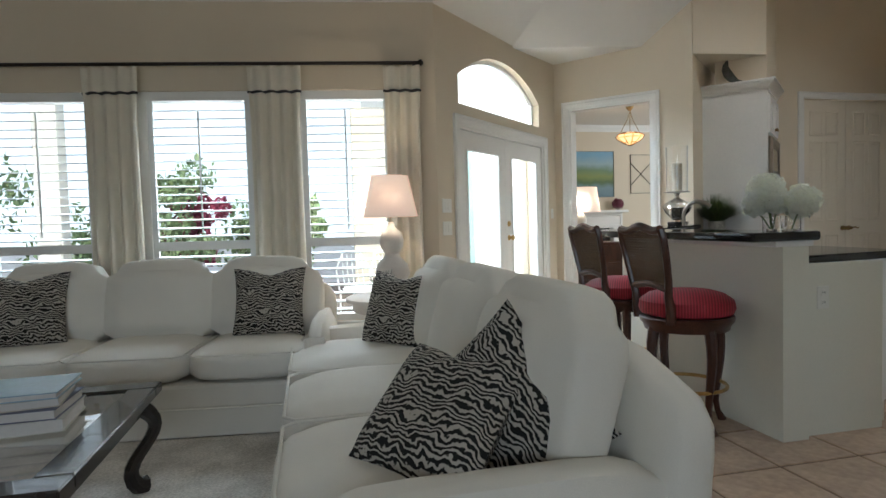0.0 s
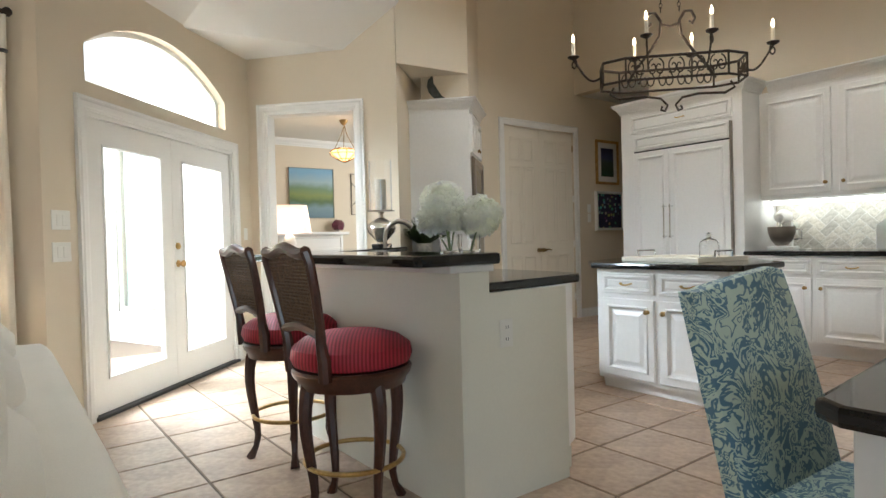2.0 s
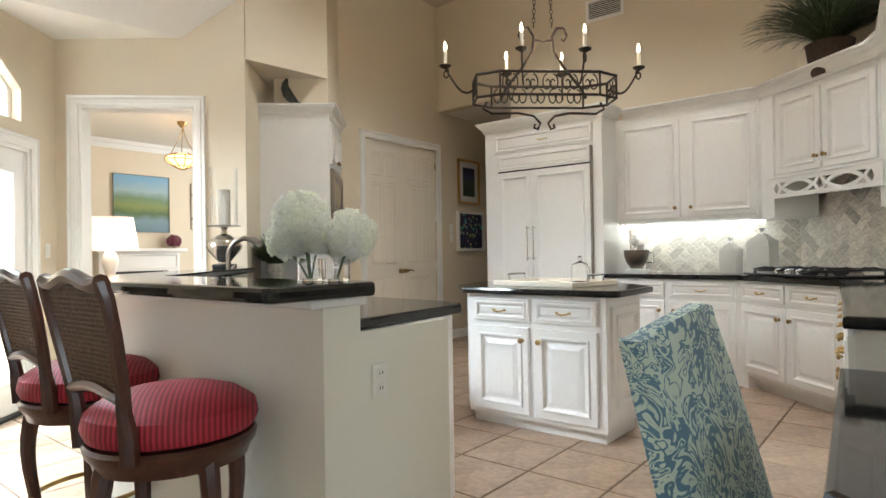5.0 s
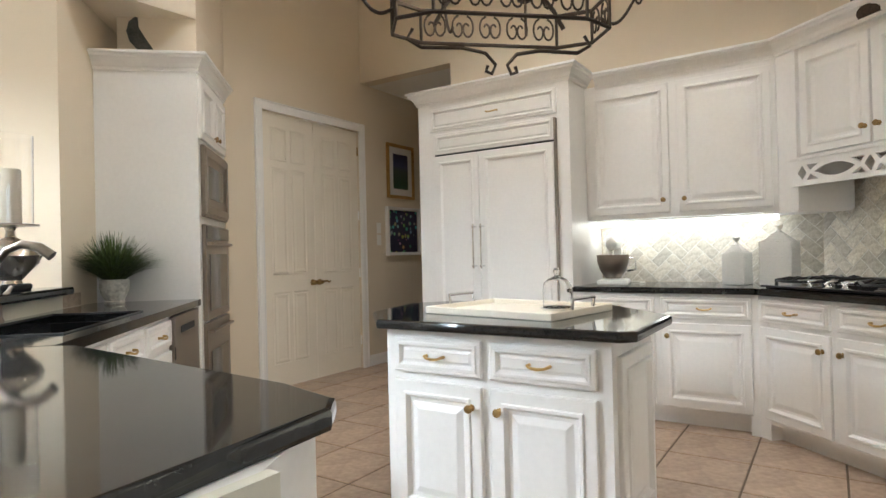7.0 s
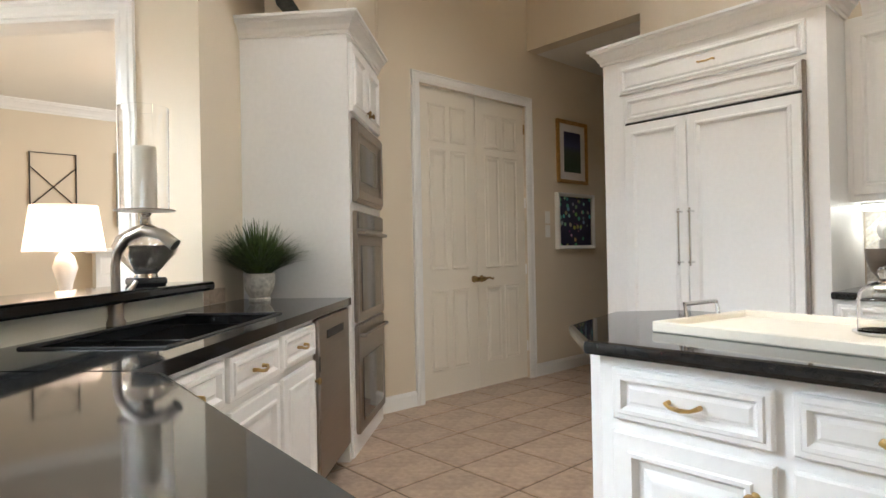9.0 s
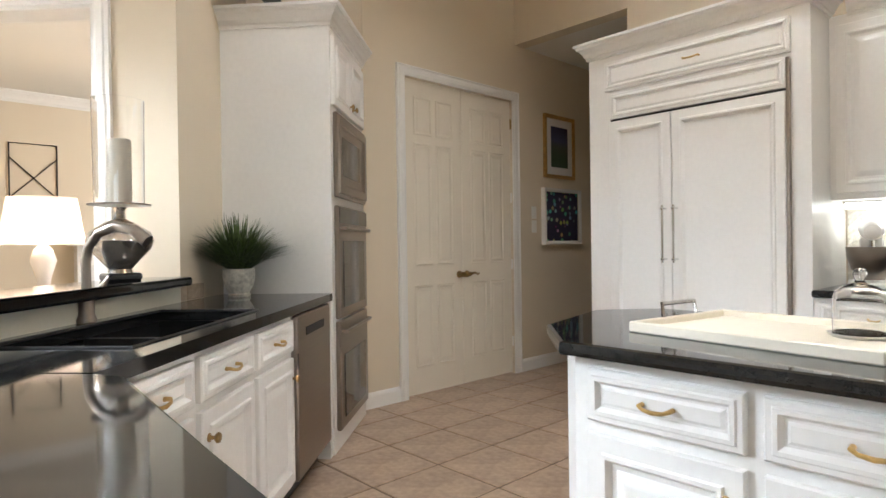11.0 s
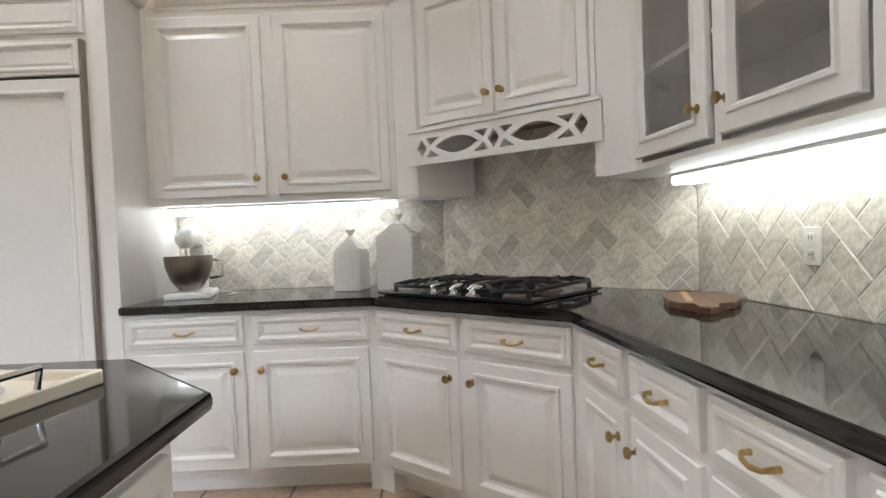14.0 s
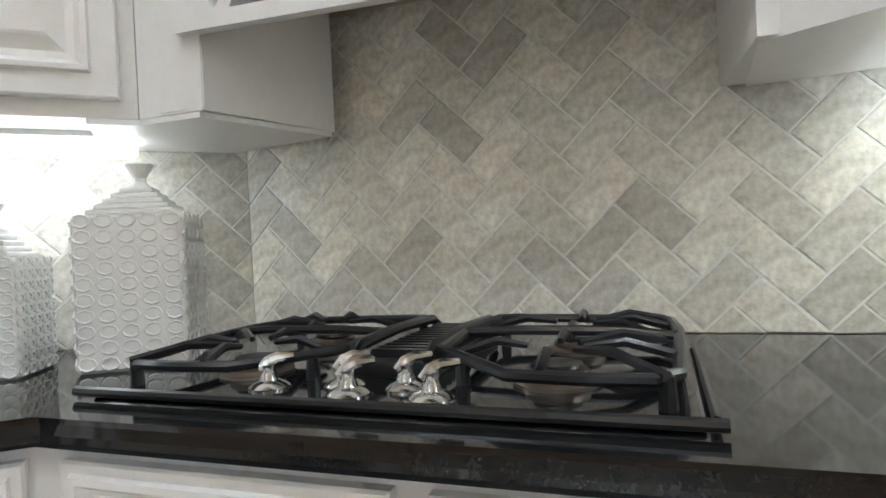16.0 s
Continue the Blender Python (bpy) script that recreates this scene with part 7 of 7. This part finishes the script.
def tree(x, y, h, r, seed, col):
    rnd = random.Random(seed)
    t = thing("garden_tree", pose(x, y, -0.14), "leafy green garden tree", "tree", "garden trees")
    bm = B()
    tube(bm, [(0, 0, 0), (0.05, 0.03, h * 0.3), (0.0, 0.06, h * 0.65)], [0.10, 0.07, 0.03], 7)
    for k in range(7):
        a = rnd.uniform(0, 6.28)
        tube(bm, [(0, 0.03, h * (0.25 + 0.05 * k)), (r * 0.6 * math.cos(a), r * 0.6 * math.sin(a), h * (0.45 + 0.06 * k))], [0.035, 0.012], 5)
    part("trunk", bm, MAHOG, t)
    bm = B()
    cl = [(rnd.gauss(0, r * 0.45), rnd.gauss(0, r * 0.45), h * rnd.uniform(0.35, 1.0), r * rnd.uniform(0.22, 0.45)) for k in range(22)]
    for i in range(1900):
        cx, cy, cz, cr = rnd.choice(cl)
        d = Vector((rnd.gauss(0, 1), rnd.gauss(0, 1), rnd.gauss(0, 1))).normalized() * cr * rnd.uniform(0.6, 1.05)
        c = Vector((cx, cy, cz)) + d
        q = Euler((rnd.uniform(0, 6), rnd.uniform(0, 6), rnd.uniform(0, 6))).to_matrix()
        s = rnd.uniform(0.05, 0.10)
        bm.faces.new([bm.verts.new(c + q @ Vector(p)) for p in ((-s, 0, 0), (0, -s * 0.5, 0), (s, 0, 0), (0, s * 0.5, 0))])
    part("crown", bm, col, t)


GARDEN = island_vary(mat("garden_leaf", (0.24, 0.33, 0.14), 0.6, var=0.3, scale=3, col2=(0.36, 0.45, 0.22)), 0.3, False)
PINKL = island_vary(mat("crepe_myrtle_bloom", (0.45, 0.08, 0.14), 0.6, var=0.3, scale=3), 0.3, False)
tree(-6.6, 12.5, 2.5, 1.5, 1, GARDEN), tree(-9.5, 13.5, 2.4, 1.6, 2, GARDEN), tree(-2.6, 12.5, 2.3, 0.9, 3, GARDEN), tree(-2.2, 13.4, 1.9, 0.6, 4, PINKL), tree(-1.0, 14.0, 1.6, 0.9, 6, GARDEN), tree(-4.4, 15, 1.5, 1.2, 7, GARDEN), tree(-0.1, 9.2, 1.9, 0.35, 8, GARDEN)

for cx, cy in ((3.6, 2.3), (5.3, 2.6), (5.6, 4.4), (3.9, 4.6), (2.0, 3.0), (-1.5, 1.0)):
    t = thing("recessed_downlight", pose(cx, cy, 4.345), "white recessed ceiling downlight, lit", "light", "recessed downlights")
    part("trim_ring", tube(B(), [(0.085 * math.cos(2 * math.pi * k / 24), 0.085 * math.sin(2 * math.pi * k / 24), 0.008) for k in range(24)], 0.010, 6, True), TRIM, t, "", True)
    part("lens", lathe(B(), [(0.078, 0.009), (0.078, 0.013), (0.02, 0.013)], 20), TUBE, t)

# ---- pieces: floor tiles, backsplash stones ----
TS = 0.43
full = bpy.data.meshes.new("tile")
bm = boxb(-TS / 2 + 0.0055, TS / 2 - 0.0055, -TS / 2 + 0.0055, TS / 2 - 0.0055, -0.012, 0.0, 0.003)
bm.to_mesh(full), bm.free()
full.materials.append(TILE)
rest = []
for i in range(-12, 20):
    for j in range(-16, 9):
        x, y = 3.80 + (i - 6.5) * TS, 3.07 + (j + 2.5) * TS
        if 1.1 < x < 7.3 and 1.3 < y < 6.6 and not (x > 6.6 and y < 5.2) and not (y < 1.8 and x > 3.4):
            o = new("tile", full)
            o.parent = FLOOR
            o.location = (x, y, 0)
        elif -5.2 < x < 9.3 and -4.2 < y < 10:
            rest.append((x, y))
bm = B()
for x, y in rest:
    box(bm, x - TS / 2 + 0.0055, x + TS / 2 - 0.0055, y - TS / 2 + 0.0055, y + TS / 2 - 0.0055, -0.012, 0.0)
o = part("tile_field", bm, TILE, FLOOR, "tan ceramic floor tiles")
o["kind"] = "stuff"


def clip_poly(poly, x0, x1, z0, z1):
    for axis, lim, sgn in ((0, x0, 1), (0, x1, -1), (1, z0, 1), (1, z1, -1)):
        out = []
        for i in range(len(poly)):
            a, b = poly[i - 1], poly[i]
            ia, ib = sgn * (a[axis] - lim) >= 0, sgn * (b[axis] - lim) >= 0
            if ia != ib:
                f = (lim - a[axis]) / (b[axis] - a[axis])
                out.append((a[0] + f * (b[0] - a[0]), a[1] + f * (b[1] - a[1])))
            if ib:
                out.append(b)
        poly = out
        if len(poly) < 3:
            return []
    return poly


def herringbone(wall_ob, x0, x1, z0, z1, W=0.077, j=0.0022, limit=10 ** 6, seed=0):
    rnd = random.Random(seed)
    part("backing", boxb(x0, x1, -0.0068, -0.0005, z0, z1), BSGROUT, wall_ob)
    c = math.sqrt(0.5)
    n = int((x1 - x0 + z1 - z0 + 1) / W) + 6
    shared = {}
    for i in range(-n, n):
        for k in range(-n, n):
            d = (i - k) % 4
            if d == 0:
                a = [(i * W + j, k * W + j), ((i + 2) * W - j, k * W + j), ((i + 2) * W - j, (k + 1) * W - j), (i * W + j, (k + 1) * W - j)]
            elif d == 3:
                a = [(i * W + j, k * W + j), ((i + 1) * W - j, k * W + j), ((i + 1) * W - j, (k + 2) * W - j), (i * W + j, (k + 2) * W - j)]
            else:
                continue
            p = [(x0 + (u - v) * c, z0 + (u + v) * c) for u, v in a]
            q = clip_poly(p, x0, x1, z0, z1)
            if len(q) < 3:
                continue
            area = abs(sum(q[m - 1][0] * q[m][1] - q[m][0] * q[m - 1][1] for m in range(len(q)))) / 2
            if area < 2e-4:
                continue
            cx, cz = sum(t[0] for t in q) / len(q), sum(t[1] for t in q) / len(q)
            whole = len(q) == 4 and area > 1.9 * (W - 2 * j) ** 2
            key = d if whole else None
            if key is not None and key in shared:
                me = shared[key]
            else:
                bm = B()
                h = 0.0052
                e = 0.965
                lo = [bm.verts.new((u - cx, 0, v - cz)) for u, v in q]
                m1 = [bm.verts.new((u - cx, -h + 0.002, v - cz)) for u, v in q]
                hi = [bm.verts.new(((u - cx) * e, -h, (v - cz) * e)) for u, v in q]
                for s in range(len(q)):
                    t2 = (s + 1) % len(q)
                    bm.faces.new((lo[s], lo[t2], m1[t2], m1[s])), bm.faces.new((m1[s], m1[t2], hi[t2], hi[s]))
                bm.faces.new(hi)
                bmesh.ops.recalc_face_normals(bm, faces=bm.faces)
                me = bpy.data.meshes.new("stone_tile")
                bm.to_mesh(me), bm.free()
                me.materials.append(STONE)
                if key is not None:
                    shared[key] = me
            o = new("stone_tile", me)
            o.parent = wall_ob
            o.location = (cx, -0.003 - rnd.uniform(0, 0.0012), cz)


herringbone(bpy.data.objects["wall_cooktop"], 0.004, WL - 0.004, CTOP + 0.002, HZ0 + 0.153, seed=1)
wl2 = thing("backsplash_left", pose(FRW_X, FY0 - 0.01, 0, 0, 0, -90), "cream tumbled stone herringbone backsplash", "backsplash", kind="structure")
herringbone(wl2, 0.0, FY0 - 0.01 - B1[1] - 0.004, CTOP + 0.002, UZ0 - 0.001, seed=2)
herringbone(bpy.data.objects["wall_southeast"], 0.008, 2.3, CTOP + 0.002, UZ0 - 0.001, seed=3)
small = bpy.data.meshes.new("splash_tile")
bm = boxb(-0.098, 0.098, -0.008, 0, -0.039, 0.039, 0.002)
bm.to_mesh(small), bm.free()
small.materials.append(mat("tan_splash_stone", (0.42, 0.33, 0.24), 0.5, var=0.2, scale=10, fine=50, bump=0.3))
for k in range(12):
    o = new("splash_tile", small)
    o.parent = SPL
    o.location = (-0.22 + 0.2 * k, 0.648, CTOP + 0.042)
